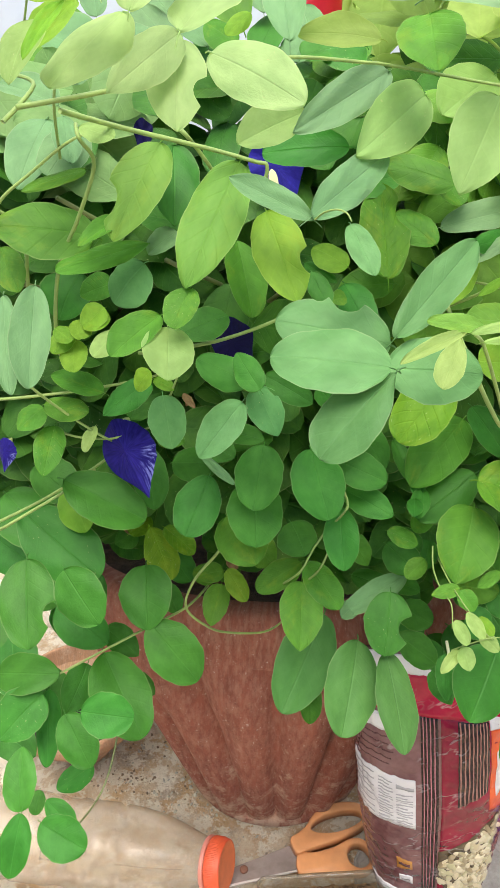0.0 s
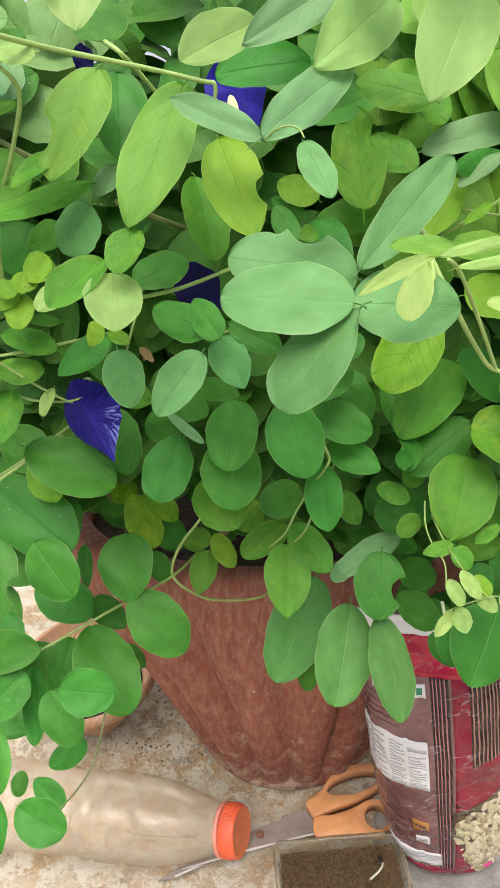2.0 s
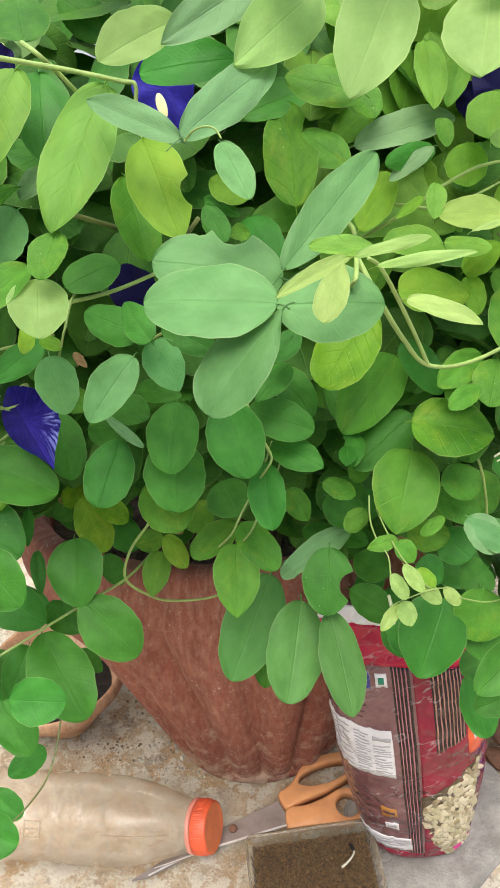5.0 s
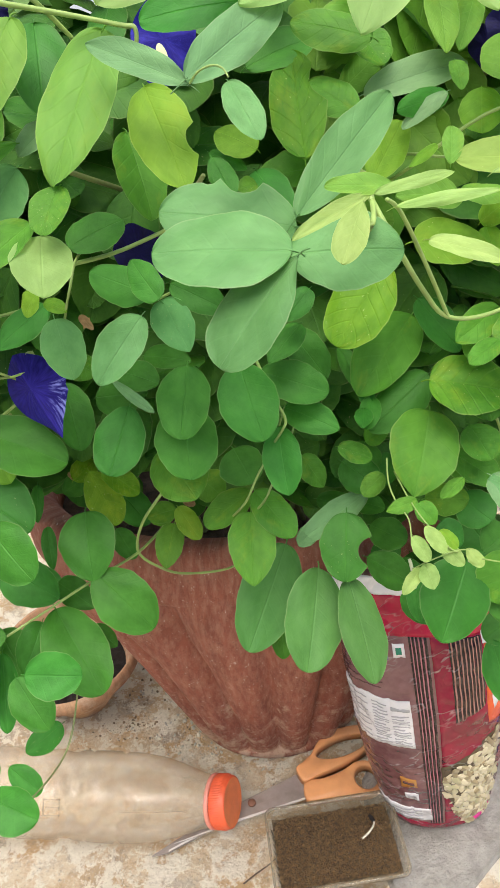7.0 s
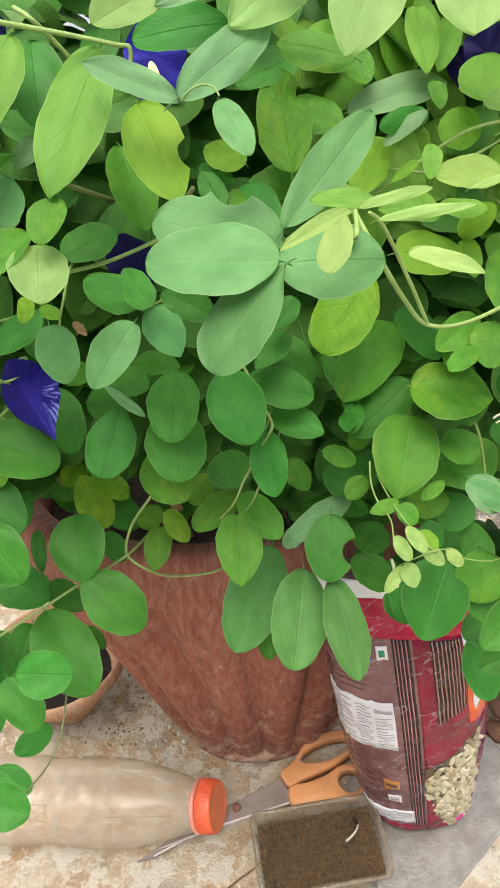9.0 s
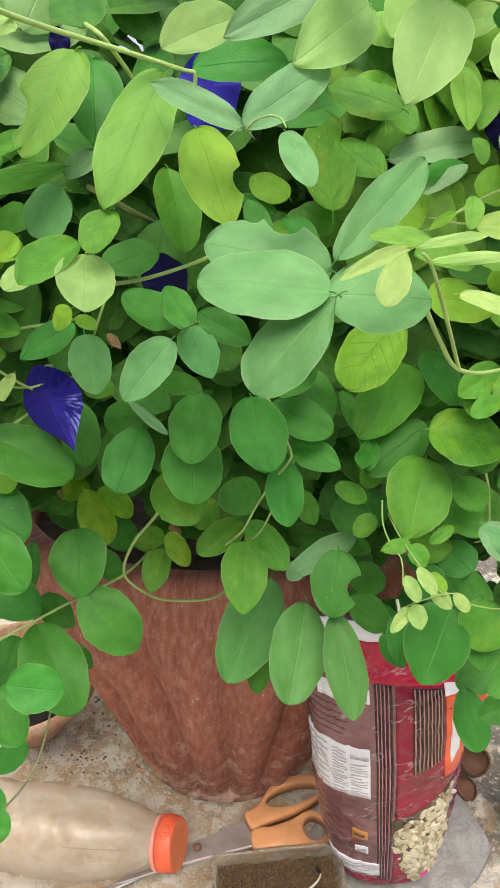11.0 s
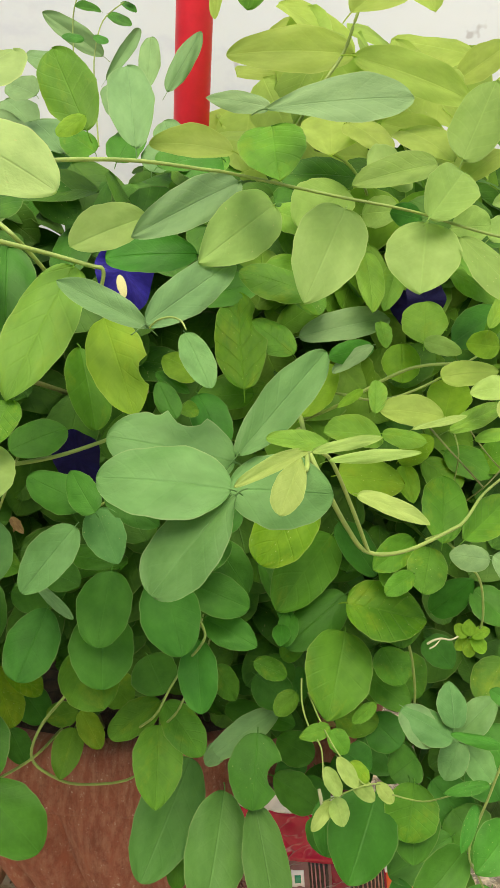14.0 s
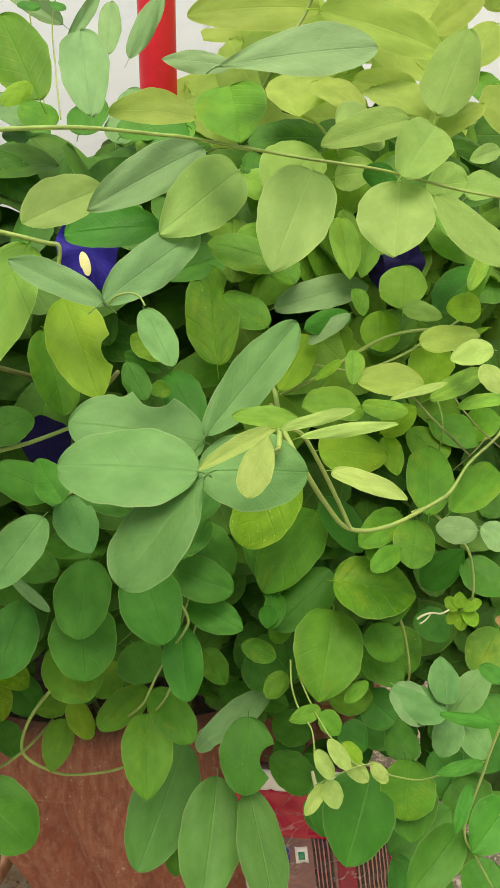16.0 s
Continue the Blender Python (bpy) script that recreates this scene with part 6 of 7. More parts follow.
inner_leaves("side_foliage", 260, 9, low_side, LEAF_SHADED)
inner_leaves("young_foliage", 240, 12, upper_side, LEAF_INNER_LIT, 0.024, 0.040)
inner_leaves("inner_foliage", 1400, 3, behind_front, LEAF_SHADED)
inner_leaves("soft_foliage", 70, 21, soft_crown, LEAF_SOFT, 0.026, 0.042)
inner_leaves("crown_foliage", 1100, 4, crown, LEAF_SHADED)
inner_leaves("sunlit_crown", 88, 6, high_crown, LEAF_CROWN_LIT, 0.038, 0.062)


# ---- things on the ground ----
def bottle():
    tip, back = Vector((-0.0115, 0.3065, 0.0285)), Vector((-0.1900, 0.3330, 0.0310))
    axis = (tip - back).normalized()
    m = Matrix.Translation(tip) @ axis.to_track_quat("Z", "Y").to_matrix().to_4x4()
    b = thing("plastic_bottle", "dusty clear plastic bottle lying on the ground with an orange-red cap", "bottle", "", tuple(tip))

    tilt = Matrix.Translation(tip - 0.018 * axis) @ (axis + 0.27 * Vector((0, -0.5, 0.86))).normalized().to_track_quat("Z", "Y").to_matrix().to_4x4() @ pose(0, 0, 0.018)

    def put(name, me, mat, label="", m=m):
        me.transform(m)
        return part(name, me, mat, b, label)

    prof = [(0.0, -0.218), (0.020, -0.220), (0.027, -0.217), (0.0302, -0.208), (0.0308, -0.19), (0.0298, -0.186), (0.0308, -0.182), (0.0308, -0.168), (0.0298, -0.164), (0.0308, -0.160), (0.0306, -0.146), (0.0298, -0.143), (0.0304, -0.139), (0.0304, -0.134), (0.0290, -0.131), (0.0286, -0.127), (0.0288, -0.122), (0.0300, -0.118), (0.0302, -0.114), (0.0286, -0.111), (0.0304, -0.108), (0.0306, -0.098), (0.0306, -0.091), (0.0288, -0.088), (0.0287, -0.086), (0.0304, -0.083), (0.0298, -0.072), (0.0280, -0.058), (0.0248, -0.045), (0.0212, -0.034), (0.0188, -0.027), (0.0168, -0.020), (0.0160, -0.012)]
    put("body", lathe("bottle_body", prof, 64), BOTTLE)
    ahead = math.atan2(*((m.to_3x3().inverted() @ Vector((0.1, -0.75, 0.66))).yx))
    ridge_line = [(interp(z, [(b_, a_) for a_, b_ in prof]) * math.cos(ahead), interp(z, [(b_, a_) for a_, b_ in prof]) * math.sin(ahead), z) for z in np.linspace(-0.080, -0.034, 9)]
    put("mould_seam", tube("mould_seam", ridge_line, 0.00035, 6, 0.8), BOTTLE, "raised mould seam")
    for z in (-0.1345, -0.1230):
        put("mould_bar", tube("mould_bar", [(0.0303 * math.cos(ahead + d), 0.0303 * math.sin(ahead + d), z) for d in np.linspace(-0.22, 0.16, 5)], 0.0005, 6), BOTTLE, "raised moulded mark")
    for d in (-0.20, -0.03, 0.14):
        put("mould_bar", tube("mould_bar", [(0.0303 * math.cos(ahead + d), 0.0303 * math.sin(ahead + d), z) for z in (-0.1345, -0.129, -0.1230)], 0.0005, 6), BOTTLE, "raised moulded mark")
    ridge = lambda r, z, a: r * (1 + (0.022 * (math.sin(100 * a) > 0) if -0.0155 < z < -0.0085 and r > 0.0175 else 0))
    cap = put("cap", lathe("bottle_cap", [(0.0170, -0.0160), (0.0180, -0.0160), (0.0181, -0.0150), (0.0181, -0.0088), (0.0177, -0.0080), (0.0176, -0.0058), (0.0172, -0.0048), (0.0164, -0.0044)], 400, ridge), CAP_RED, "orange-red ribbed screw cap", tilt)
    top = lathe("cap_top", [(0.0164, -0.0044), (0.0158, -0.0043), (0.0150, -0.0047), (0.010, -0.0047), (0.0, -0.0046)], 60)
    top.transform(tilt)
    part("cap_face", top, CAP_TOP, cap, "faded orange cap face").matrix_basis = Matrix.Identity(4)
    ring = lathe("neck_ring", [(0.0165, -0.0196), (0.0182, -0.0196), (0.0186, -0.0188), (0.0186, -0.0174), (0.0181, -0.0166), (0.0165, -0.0166)], 64)
    put("neck_ring", ring, CAP_RING, "pale red tamper ring", tilt)


bottle()


def strip(name, outline, z0, z1, bevel=0.001):
    bm = bmesh.new()
    f = bm.faces.new([bm.verts.new((x, y, z0)) for x, y in outline])
    top = bmesh.ops.extrude_face_region(bm, geom=[f])
    bmesh.ops.translate(bm, vec=(0, 0, z1 - z0), verts=[v for v in top["geom"] if isinstance(v, bmesh.types.BMVert)])
    if bevel:
        bmesh.ops.bevel(bm, geom=[e for e in bm.edges if abs(e.verts[0].co.z - e.verts[1].co.z) < 1e-6], offset=bevel, segments=4, affect="EDGES")
    return bm_mesh(name, bm, bevel > 0)


def scissors():
    sc = thing("scissors", "scissors with orange plastic grips and dull steel blades lying closed", "scissors", "", (0.03, 0.325, 0.0))
    blade_a = [(0.045, 0.3335), (0.030, 0.3365), (-0.030, 0.3130), (-0.072, 0.2905), (-0.078, 0.2870), (-0.066, 0.2885), (-0.020, 0.3080), (0.045, 0.3245)]
    blade_b = [(0.048, 0.3270), (0.036, 0.3270), (-0.012, 0.3115), (-0.062, 0.2930), (-0.020, 0.3035), (0.036, 0.3175), (0.048, 0.3175)]
    part("blade", strip("blade", blade_a, 0.0030, 0.0050, 0), STEEL, sc, "dull steel blade")
    part("blade", strip("blade", blade_b, 0.0055, 0.0075, 0), STEEL, sc, "dull steel blade")
    edge = [(0.030, 0.3203), (-0.020, 0.3078), (-0.066, 0.2887), (-0.066, 0.2899), (-0.021, 0.3092), (0.030, 0.3217)]
    part("cutting_edge", strip("edge", edge, 0.0044, 0.0054, 0), BRIGHT_STEEL, sc, "bright ground edge")
    edge = [(0.046, 0.3176), (-0.020, 0.3030), (-0.062, 0.2928), (-0.020, 0.3046), (0.046, 0.3190)]
    part("cutting_edge", strip("edge", edge, 0.0070, 0.0079, 0), BRIGHT_STEEL, sc, "bright ground edge")
    part("pivot_screw", lathe("pivot", [(0.0, 0.0), (0.0030, 0.0), (0.0030, 0.0012), (0.0022, 0.0018), (0.0, 0.0018)], 18, None, (-0.0045, 0.3165, 0.0075)), RUST, sc, "rusty pivot screw")

    def rounded(points, n=5):
        """The outline's corners drawn as one smooth line."""
        out = []
        for i in range(len(points)):
            p0, p1, p2, p3 = (Vector(points[(i + k - 1) % len(points)]) for k in range(4))
            for k in range(n):
                s = k / n
                out.append(0.5 * ((2 * p1) + (p2 - p0) * s + (2 * p0 - 5 * p1 + 4 * p2 - p3) * s * s + (3 * p1 - p0 - 3 * p2 + p3) * s**3))
        return out

    def grip(outline, hole, low, high):
        """A moulded plate with eased edges: its shank widens into a ring round the finger hole."""
        cx, cy, rx, ry, turn = hole
        verts, faces = [], []
        rim = rounded(outline)
        for o in rim:
            a = math.atan2(o.y - cy, o.x - cx) - turn
            r = 1 / math.hypot(math.cos(a) / rx, math.sin(a) / ry)
            h = Vector((cx + r * math.cos(a + turn), cy + r * math.sin(a + turn)))
            inward = (h - o).normalized()
            wide = (h - o).length
            ease = min(0.0014, 0.35 * wide)
            for d, z in ((0, low), (0, high - 0.0014), (0.3 * ease, high - 0.0004), (ease, high), (wide - ease, high), (wide - 0.3 * ease, high - 0.0004), (wide, high - 0.0014), (wide, low)):
                p = o + inward * d
                verts.append((p.x, p.y, z))
        n = len(rim)
        for i in range(n):
            for k in range(8):
                j, l = (i + 1) % n, (k + 1) % 8
                faces.append((8 * i + k, 8 * i + l, 8 * j + l, 8 * j + k))
        return mesh_of("grip", verts, faces)

    upper = [(0.0358, 0.3271), (0.0310, 0.3377), (0.0369, 0.3425), (0.0436, 0.3484), (0.0484, 0.3561), (0.0550, 0.3623), (0.0646, 0.3672), (0.0771, 0.3693), (0.0850, 0.3685), (0.0920, 0.3650), (0.0945, 0.3600), (0.0930, 0.3532), (0.0880, 0.3481), (0.0749, 0.3408), (0.0642, 0.3363), (0.0521, 0.3324), (0.0432, 0.3292)]
    lower = [(0.0365, 0.3135), (0.0363, 0.3273), (0.0489, 0.3288), (0.0623, 0.3323), (0.0708, 0.3367), (0.0772, 0.3400), (0.0860, 0.3398), (0.0925, 0.3345), (0.0945, 0.3260), (0.0920, 0.3180), (0.0850, 0.3138), (0.0776, 0.3134), (0.0726, 0.3136), (0.0629, 0.3137), (0.0501, 0.3135)]
    part("grip", grip(upper, (0.0685, 0.3522, 0.0215, 0.0078, 0.27), 0.0045, 0.0125), ORANGE_GRIP, sc, "orange plastic grip with a long finger hole")
    part("grip", grip(lower, (0.0826, 0.3265, 0.0085, 0.0092, 0.3), 0.0020, 0.0100), ORANGE_GRIP, sc, "orange plastic grip with a round finger hole")


scissors()


def tray():
    t = thing("plastic_tray", "small smoky clear plastic tray filled with brown seedling soil", "tray", "", (0.0515, 0.272, 0.0))
    m = Matrix.Translation((0.0515, 0.2720, 0.0)) @ pose(0, 0, 0, 0, 0, 3.5)
    rings = []

    def loop(hx, hy, z, r, ripple=0.0):
        pts = []
        for cx, cy, a0 in ((hx - r, hy - r, 0), (-hx + r, hy - r, 90), (-hx + r, -hy + r, 180), (hx - r, -hy + r, 270)):
            for k in range(7):
                a = radians(a0 + 15 * k)
                pts.append((cx + r * math.cos(a), cy + r * math.sin(a), z))
            nxt = {0: (-hx + r, hy), 90: (-hx, -hy + r), 180: (hx - r, -hy), 270: (hx, hy - r)}[a0]
            last = pts[-1]
            for k in range(1, 44):
                s = k / 44
                x, y = last[0] + (nxt[0] - last[0]) * s, last[1] + (nxt[1] - last[1]) * s
                w = ripple * abs(math.sin(s * math.pi * (13 if a0 in (0, 180) else 8)))
                if a0 == 0:
                    y += w
                elif a0 == 90:
                    x -= w
                elif a0 == 180:
                    y -= w
                else:
                    x += w
                pts.append((x, y, z))
        return pts

    hx, hy = 0.0445, 0.0285
    for dx, z, rip in ((-0.0080, 0.0005, 0.0018), (-0.0062, 0.012, 0.0020), (-0.0045, 0.026, 0.0022), (-0.0028, 0.030, 0.0003), (-0.0005, 0.0315, 0), (0.0006, 0.0312, 0), (0.0008, 0.0285, 0), (0.0, 0.0285, 0), (-0.0010, 0.030, 0)):
        rings.append(loop(hx + dx, hy + dx, z, 0.006, rip))
    n = len(rings[0])
    verts = [p for r in rings for p in r]
    faces = [(i * n + k, i * n + (k + 1) % n, (i + 1) * n + (k + 1) % n, (i + 1) * n + k) for i in range(len(rings) - 1) for k in range(n)]
    me = mesh_of("tray_body", verts, faces)
    me.transform(m)
    part("body", me, TRAY, t)
    me = sheet("tray_soil", -0.0405, 0.0405, -0.0245, 0.0245, 70, 44, lambda x, y: 0.0225 + 0.0022 * noise.fractal(Vector((x * 160, y * 160, 1)), 0.7, 2.0, 4))
    me.transform(m)
    part("soil", me, COIR, t, "brown fibrous seedling soil")
    bits = bmesh.new()
    rr = random.Random(8)
    for _ in range(1700):
        x, y = rr.uniform(-0.038, 0.038), rr.uniform(-0.022, 0.022)
        mm = Matrix.Translation((x, y, 0.0245)) @ pose(0, 0, 0, rr.uniform(0, 360), rr.uniform(0, 360), 0) @ Matrix.Diagonal((rr.uniform(0.0003, 0.0010), rr.uniform(0.0003, 0.0006), 0.0004, 1))
        bmesh.ops.create_icosphere(bits, subdivisions=1, radius=1.0, matrix=mm)
    me = bm_mesh("soil_crumbs", bits)
    me.transform(m)
    part("soil_crumb", me, CRUMB, t, "dark and ochre soil crumbs", "stuff")
    s = thing("husk_sliver", "white curved sliver of husk lying on the tray soil", "debris", "", (0.078, 0.279, 0.026))
    part("sliver", tube("sliver", [(0.0700, 0.2735, 0.0262), (0.0750, 0.2765, 0.0275), (0.0790, 0.2805, 0.0282), (0.0800, 0.2845, 0.0275)], 0.0009, 8, 0.6), WHITE_SLIVER, s)
    part("seed_coat", lathe("seed_coat", [(0.0, -0.0032), (0.0010, -0.0026), (0.0016, 0.0), (0.0011, 0.0026), (0.0, 0.0033)], 14), DAMP_SOIL, s, "dark seed coat at its end").matrix_basis = Matrix.Translation(Vector((0.0788, 0.2858, 0.0276)) - Vector(s.location)) @ pose(0, 0, 0, 90, 0, 25)


tray()


def twig():
    t = thing("dry_twig", "thin dry twig lying on the cement", "twig", "", (0.0, 0.27, 0.0))
    part("stalk", tube("twig_stalk", [(-0.014, 0.2640, 0.0006), (-0.004, 0.2700, 0.0012), (0.004, 0.2745, 0.0008), (0.010, 0.2790, 0.0006)], 0.0006, 6, 0.5), TWIG, t)


twig()


# ---- the snack pouch ----
BASE, TOP, HIGH = Vector((0.1310, 0.3160, 0.003)), Vector((0.1080, 0.3060, 0.0)), 0.2365


def pouch_point(deg, z, off=0.0):
    """A place on the pouch at an angle round it and a height above its base; off stands proud of the film."""
    s = z / HIGH
    c = BASE.lerp(TOP, s)
    a = interp(s, [(0, 0.0345), (0.04, 0.0385), (0.15, 0.0425), (0.4, 0.0480), (0.7, 0.0500), (0.92, 0.0490), (1.0, 0.0480)])
    b = interp(s, [(0, 0.0290), (0.04, 0.0330), (0.3, 0.0355), (0.6, 0.0310), (0.82, 0.0190), (0.93, 0.0070), (1.0, 0.0030)])
    an = radians(deg)
    ca, sa = math.cos(an), math.sin(an)
    p = 0.80
    x, y = a * math.copysign(abs(ca) ** p, ca), b * math.copysign(abs(sa) ** p, sa)
    wr = noise.fractal(Vector((deg * 0.05, z * 40, 2.0)), 0.8, 2.1, 3) * 0.0006 * min(1.0, 8 * s + 0.2)
    fold = abs(noise.noise(Vector((deg * 0.045 + z * 34, z * 46 - deg * 0.03, 5.0))))
    fold2 = abs(noise.noise(Vector((deg * 0.10 - z * 40, z * 70 + deg * 0.03, 9.0))))
    wr -= (0.0008 * max(0.0, 0.22 - fold) / 0.22 + 0.0004 * max(0.0, 0.2 - fold2) / 0.2) * min(1.0, 6 * s + 0.3)
    n = Vector((ca / a, sa / b, 0)).normalized()
    return Vector((c.x + x, c.y + y, BASE.z + z - 0.20 * x * s * s)) + n * (off + wr)


def band(name, d0, d1, z0, z1, off=0.0004, nd=10, nz=8, lean=0.0, lean0=0.0, slant=0.0):
    """A printed patch that follows the film, between two angles and two heights; lean slants its right end up, slant draws its lower left corner in."""
    nd, nz = max(nd, math.ceil(abs(d1 - d0) / 1.5)), max(nz, math.ceil(abs(z1 - z0) / 0.0022))
    verts, faces = [], []
    for layer in (off * 0.6, off * 0.6 - 0.0004):
        for j in range(nz + 1):
            for i in range(nd + 1):
                d_left = d0 + slant * max(0.0, 1 - 1.35 * j / nz) ** 1.6
                d = d_left + (d1 - d_left) * i / nd
                z = z0 + lean0 * i / nd + (z1 - z0 + (lean - lean0) * i / nd) * j / nz
                verts.append(pouch_point(d, min(max(z, 0.0), HIGH), layer))
    w, half = nd + 1, (nd + 1) * (nz + 1)
    for j in range(nz):
        for i in range(nd):
            a = j * w + i
            faces.append((a, a + 1, a + w + 1, a + w))
    edge = [i for i in range(w)] + [j * w + nd for j in range(1, nz + 1)] + [nz * w + i for i in range(nd - 1, -1, -1)] + [j * w for j in range(nz - 1, 0, -1)]
    for k in range(len(edge)):
        a, b = edge[k], edge[(k + 1) % len(edge)]
        faces.append((b, a, a + half, b + half))
    me = mesh_of(name, verts, faces)
    for f in me.polygons[nd * nz:]:
        f.use_smooth = False
    return me


def pouch():
    pk = thing("snack_pouch", "glossy maroon plastic snack pouch of pale seeds standing against the pot", "snack pouch", "", tuple(BASE))
    verts, faces = [], []
    nd, nz = 240, 110
    for j in range(nz + 1):
        for i in range(nd):
            verts.append(pouch_point(-180 + 360 * i / nd, HIGH * j / nz))
    for j in range(nz):
        for i in range(nd):
            k = (i + 1) % nd
            faces.append((j * nd + i, j * nd + k, (j + 1) * nd + k, (j + 1) * nd + i))
    faces.append(tuple(range(nd))[::-1])
    faces.append(tuple(nz * nd + i for i in range(nd)))
    part("film", mesh_of("pouch_film", verts, faces), FILM_BROWN, pk, "brown-mauve printed film")

    def patch(name, mat, *args, label="", **kw):
        return part(name, band(name, *args, **kw), mat, pk, label)

    patch("top_band", FILM_WHITE, -185, 5, 0.2250, 0.2365, nd=40, label="white sealed top edge")
    patch("upper_panel", FILM_RED, -185, -5, 0.2010, 0.2250, nd=40, label="red upper panel")
    patch("side_panel", FILM_MAROON, -90, -8, 0.0, 0.2010, off=0.0003, nd=36, nz=30, label="maroon side panel")
    patch("hem", FILM_MAROON, -178, -90, 0.0, 0.0170, off=0.0003, nd=30, label="maroon bottom hem")
    for k in range(5):
        d = -100 + 2.0 * k
        patch("stripe", FILM_DARK, d, d + 1.15, 0.0170, 0.2010, off=0.0005, nd=2, nz=30, label="dark stripe")
        if k < 4:
            patch("stripe", FILM_PINK, d + 1.3, d + 1.85, 0.0170, 0.2000, off=0.0007, nd=2, nz=30, label="pink stripe")
    patch("striped_panel", FILM_DARK, -82, -58, 0.1360, 0.2000, off=0.0006, nd=16, nz=14, lean0=0.012, label="dark panel with tan stripes")
    for k in range(8):
        d = -81 + 2.9 * k
        patch("stripe", FILM_TAN, d, d + 1.0, 0.1365 + 0.012 * k / 8, 0.1995, off=0.0009, nd=2, nz=14, label="tan stripe")
    patch("front_logo", FILM_ORANGE, -56, -20, 0.1300, 0.1950, off=0.0006, nd=12, label="orange front print")
    patch("front_logo_bar", FILM_WHITE, -50, -38, 0.1420, 0.1780, off=0.0009, nd=6, lean=0.006, lean0=0.006)
    patch("front_edge", FILM_WHITE, -57, -20, 0.1950, 0.2030, off=0.0006, nd=8)

    # facts label with its rows of small print
    patch("facts_label", FILM_WHITE, -176, -104, 0.1130, 0.1560, off=0.0006, nd=24, nz=10, label="white printed facts label")
    for k in range(15):
        z = 0.1155 + 0.0025 * k
        patch("print_bar", INK_GREY, -136, -122 - 3 * (k % 3 == 1), z, z + 0.0007, off=0.0010, nd=10, nz=1)
        if k < 12:
            patch("print_bar", INK_GREY, -119, -106 - 4 * (k % 4 == 2), z, z + 0.0007, off=0.0010, nd=10, nz=1)
        if k % 2 == 0:
            patch("print_bar", INK_GREY, -172, -141, z + 0.001, z + 0.0018, off=0.0010, nd=10, nz=1)
    patch("print_bar", INK_GREY, -119, -105, 0.1475, 0.1500, off=0.0011, nd=5, nz=1)
    for k in range(7):
        z = 0.1630 + 0.0050 * k
        patch("print_bar", INK_BROWN, -168, -124 + 2 * (k % 3), z, z + 0.0007, off=0.0003, nd=30, nz=1)
    for k in range(6):
        z = 0.0500 + 0.0085 * k
        patch("print_bar", INK_BROWN, -165, -130, z, z + 0.0007, off=0.0003, nd=30, nz=1)

    # small marks
    patch("food_mark", FILM_WHITE, -111, -103, 0.1870, 0.1965, off=0.0007, nd=4, nz=3, label="white square food mark")
    patch("food_mark_dot", INK_GREEN, -109, -105, 0.1893, 0.1943, off=0.0013, nd=3, nz=3, label="green dot")
    patch("brand_patch", FILM_ORANGE, -124, -118, 0.1905, 0.1995, off=0.0007, nd=4, nz=3)
    patch("brand_patch", INK_BLUE, -123, -115, 0.1850, 0.1965, off=0.0004, nd=4, nz=3)
    patch("brand_patch", FILM_WHITE, -150, -127, 0.1880, 0.1990, off=0.0007, nd=8, nz=3)
    patch("seal_mark", FILM_GOLD, -121, -107, 0.0690, 0.0790, off=0.0007, nd=6, nz=4, label="gold seal mark")
    patch("seal_mark_bar", INK_BROWN, -119, -109, 0.0730, 0.0750, off=0.0013, nd=5, nz=1)
    patch("maker_mark", FILM_WHITE, -119, -107, 0.0520, 0.0610, off=0.0007, nd=6, nz=3, label="white maker mark")
    patch("maker_mark_bar", INK_GREY, -117, -109, 0.0550, 0.0580, off=0.0013, nd=5, nz=1)
    patch("address_panel", FILM_WHITE, -162, -98, 0.0180, 0.0360, off=0.0007, nd=20, nz=5, label="white panel of small print", lean=0.003, lean0=0.003)
    for k in range(4):
        patch("print_bar", INK_GREY, -150, -106, 0.0202 + 0.004 * k, 0.0213 + 0.004 * k, off=0.0013, nd=12, nz=1, lean=0.003, lean0=0.003)

    # clear window with the seeds behind it
    # opaque patch; its dark colour stands for shade between the seeds
    patch("window", FILM_SEED_GAP, -90.5, -40, 0.0080, 0.0900, off=0.0005, nd=24, nz=16, lean=0.036, lean0=0.006, slant=20, label="clear window onto the seeds")
    patch("window_corner", FILM_MAGENTA, -68, -42, 0.0030, 0.0130, off=0.0013, nd=8, nz=4, lean=0.012, lean0=0.004, label="magenta corner")
    rr = random.Random(5)
    bm = bmesh.new()
    spots = []
    while len(spots) < 330:
        d, z = rr.uniform(-89.5, -43), rr.uniform(0.014, 0.124)
        inside = z < 0.083 + 0.00074 * (d + 89) and d > -89 + 20 * max(0.0, 1 - z / 0.062) ** 1.6
        if inside and (all(abs(d - a) > 3.0 or abs(z - b) > 0.0052 for a, b in spots) or rr.random() < 0.03):
            spots.append((d, z))
    for d, z in spots:
        p, q = pouch_point(d, z, -0.0004), pouch_point(d, z, 0.01)
        n = (q - p).normalized()
        m = Matrix.Translation(p) @ n.to_track_quat("Z", "Y").to_matrix().to_4x4() @ pose(0, 0, 0, rr.uniform(-15, 15), rr.uniform(-15, 15), rr.gauss(112, 26)) @ Matrix.Diagonal((rr.uniform(0.0050, 0.0082), rr.uniform(0.0021, 0.0034), rr.uniform(0.0006, 0.0010), 1))
        bmesh.ops.create_icosphere(bm, subdivisions=2, radius=1.0, matrix=m)
    part("seed_mass", bm_mesh("seed_mass", bm), SEEDS, pk, "pale flat seeds", "stuff")


pouch()


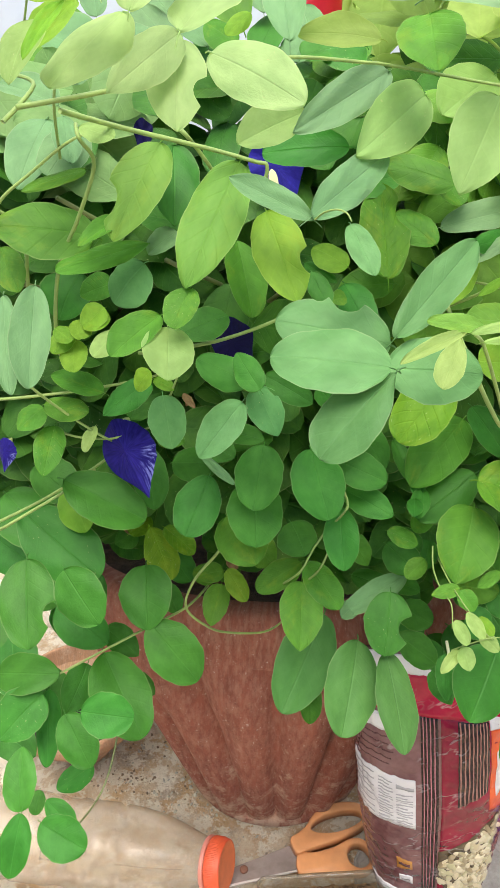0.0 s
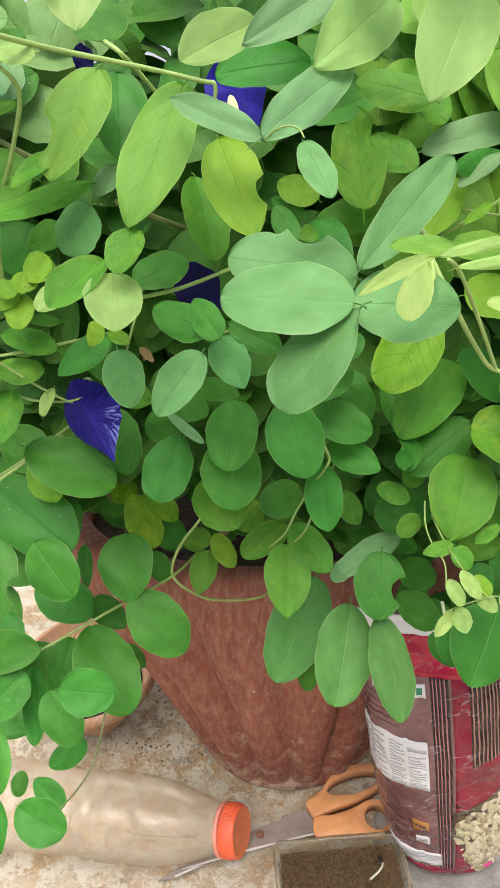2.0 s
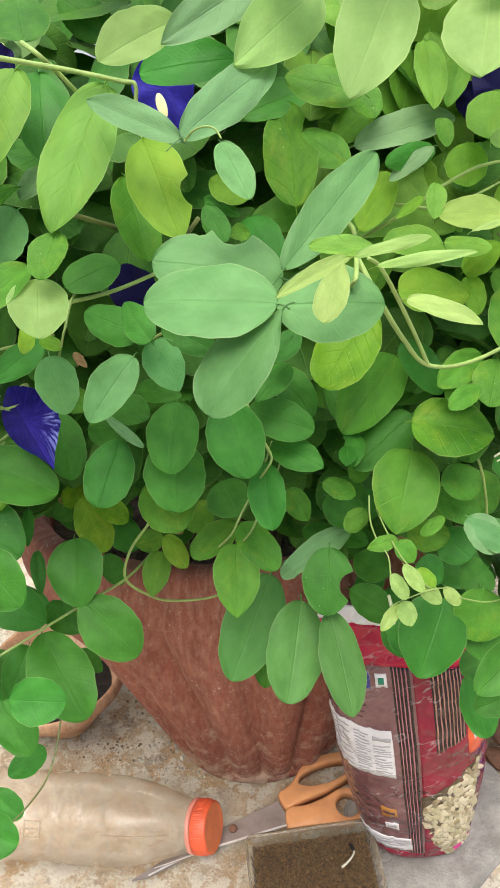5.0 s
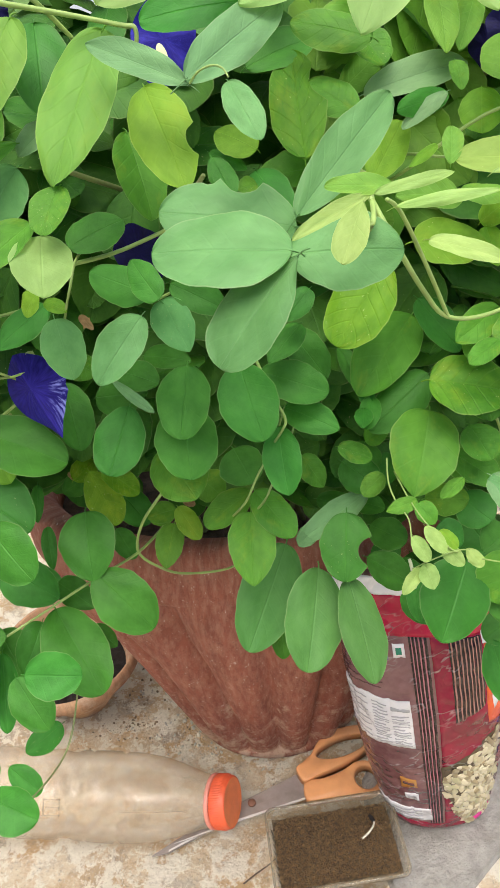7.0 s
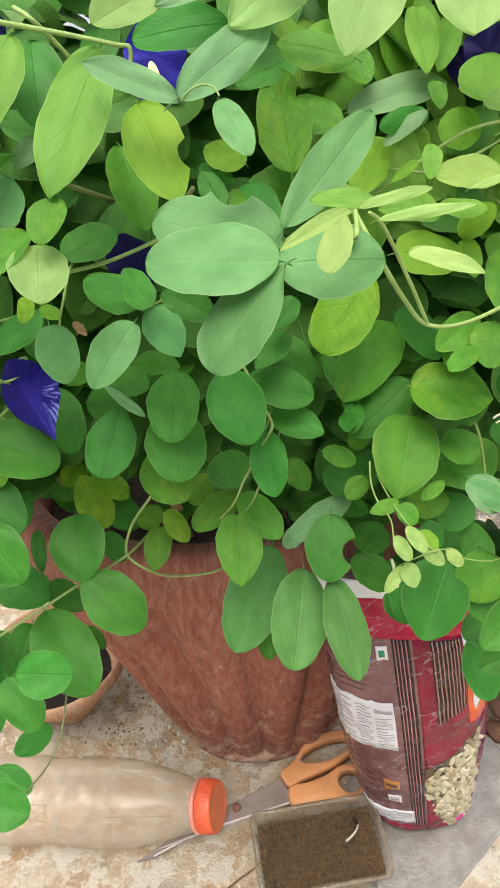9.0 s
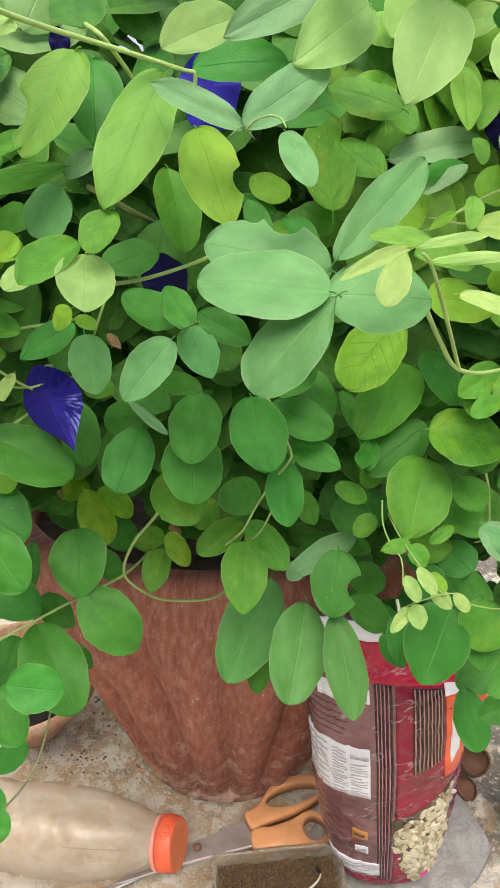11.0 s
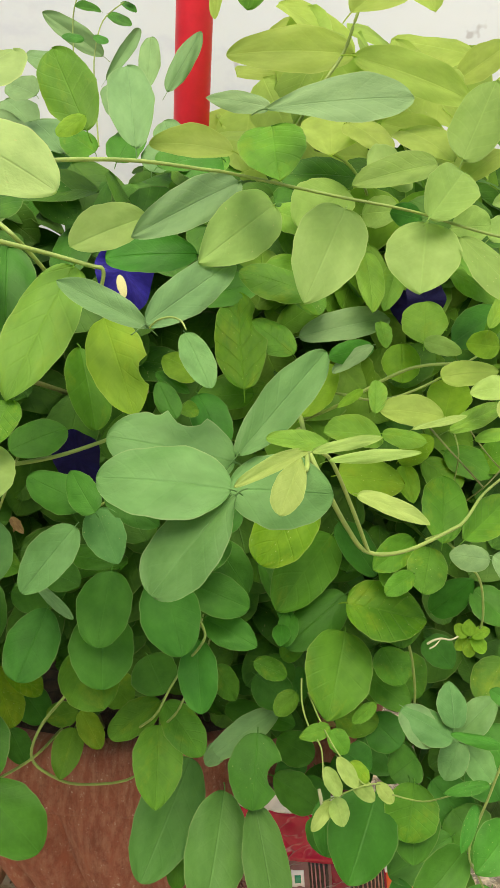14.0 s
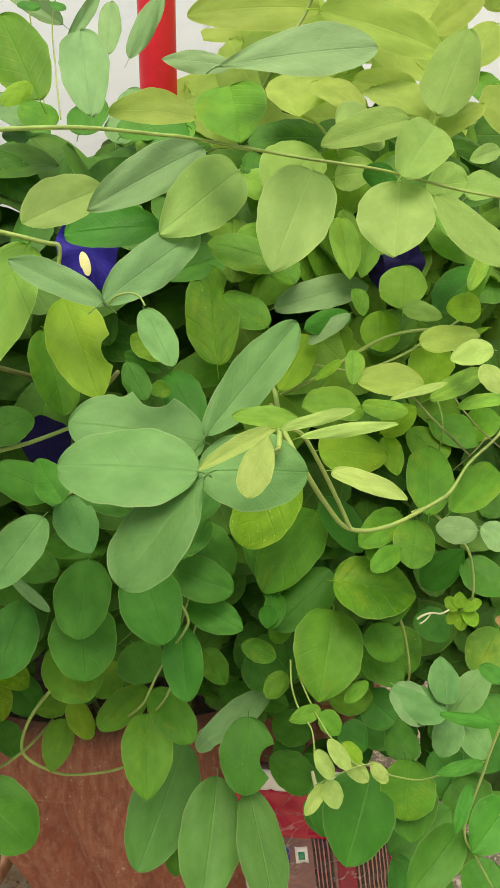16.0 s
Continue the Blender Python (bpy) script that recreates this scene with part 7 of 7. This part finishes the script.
# ---- clutter beside the slab ----
def shard(at, radius, turn, label):
    s = thing("shell_piece", label, "shell", "broken shells beside the slab", at)
    verts, faces = [], []
    nr, na = 8, 20
    for layer in (1.0, 0.86):
        for i in range(nr + 1):
            for k in range(na):
                a, t = 2 * math.pi * k / na, i / nr * 1.35
                r = radius * layer * (1 + 0.06 * math.sin(3 * a + at[0] * 90))
                verts.append((r * math.sin(t) * math.cos(a), r * math.sin(t) * math.sin(a) * 0.85, radius * layer * (1 - math.cos(t)) + radius * (1 - layer)))
    half = (nr + 1) * na
    for base in (0, half):
        for i in range(nr):
            for k in range(na):
                j = (k + 1) % na
                faces.append((base + i * na + k, base + i * na + j, base + (i + 1) * na + j, base + (i + 1) * na + k))
    for k in range(na):
        j = (k + 1) % na
        faces.append((nr * na + k, nr * na + j, half + nr * na + j, half + nr * na + k))
    me = mesh_of("shell", verts, faces)
    me.transform(Matrix.Translation(at) @ pose(0, 0, 0, *turn))
    part("shell", me, BROWN_SHELL, s)


shard((0.218, 0.388, -0.004), 0.016, (35, 20, 0), "small brown cupped shell lying on the cement")
shard((0.243, 0.352, 0.006), 0.026, (60, -25, 30), "broken brown shell tipped on its side")
shard((0.205, 0.362, -0.008), 0.012, (10, 30, 0), "small dark brown shell beside the slab")


def blue_cap():
    at = Vector((0.247, 0.314, -0.012))
    c = thing("blue_lid", "blue plastic lid lying beside the brown shells", "lid", "", at)
    part("body", lathe("blue_lid", [(0.0, 0.016), (0.0125, 0.016), (0.0145, 0.014), (0.0150, 0.0), (0.0135, 0.0), (0.0130, 0.012), (0.0, 0.013)], 40, lambda r, z, a: r * (1 + 0.012 * (math.sin(36 * a) > 0) * (0.002 < z < 0.013 and r > 0.0145)), at), BLUE_PLASTIC, c)


blue_cap()


def wrapper():
    w = thing("foil_wrapper", "crumpled orange and yellow foil wrapper behind the pouch", "wrapper", "", (0.195, 0.40, 0.0))
    me = sheet("foil", -0.03, 0.03, -0.02, 0.02, 24, 16, lambda x, y: 0.006 + 0.005 * noise.fractal(Vector((x * 60, y * 60, 4)), 0.8, 2.0, 3))
    me.transform(Matrix.Translation((0.205, 0.415, 0.045)) @ pose(0, 0, 0, 55, 5, 12))
    part("foil", me, ORANGE_FOIL, w)
    me = rounded_box("carton", 0.055, 0.03, 0.055, 0.003, 2, Matrix.Translation((0.207, 0.432, 0.014)) @ pose(0, 0, 0, 0, 0, 14))
    part("carton", me, YELLOW_FOIL, w, "yellow foil side")


wrapper()


# ---- loose bits on the cement ----
def scattered(name, label, mat, patches, seed):
    """Small uneven lumps strewn round some spots, each half sunk into the cement."""
    r = random.Random(seed)
    bm = bmesh.new()
    for x0, y0, sx, sy, count, size in patches:
        for k in range(count):
            x, y, s = r.gauss(x0, sx), r.gauss(y0, sy), size * r.uniform(0.55, 1.5) ** 2 * 0.9
            if math.hypot((x - 0.0204) / 0.074, (y - 0.430) / 0.080) < 1.0 or math.hypot(x + 0.17, y - 0.46) < 0.07 or y < 0.345:
                continue
            m = pose(x, y, ground_height(x, y) + 0.25 * s, r.uniform(0, 90), r.uniform(0, 90), r.uniform(0, 360)) @ Matrix.Diagonal((s, s * r.uniform(0.5, 0.9), s * r.uniform(0.4, 0.7), 1))
            bmesh.ops.create_icosphere(bm, subdivisions=1, radius=1.0, matrix=m)
    ob = new(name, bm_mesh(name, bm, False))
    ob.data.materials.append(mat)
    tagged(ob, label, name.replace("_", " "), "", "stuff")


scattered("soil_crumbs", "dry brown soil crumbs strewn on the cement between the pots", DRY_CRUMB, ((-0.095, 0.440, 0.016, 0.022, 90, 0.0009), (-0.110, 0.395, 0.020, 0.008, 60, 0.0008), (-0.050, 0.392, 0.020, 0.014, 45, 0.0008)), 3)
scattered("grit", "pale lime grit lying along the foot of the pot", WHITE_SLIVER, ((-0.010, 0.366, 0.026, 0.006, 60, 0.0011), (-0.055, 0.385, 0.020, 0.012, 45, 0.0012), (-0.09, 0.42, 0.03, 0.02, 30, 0.0011)), 8)
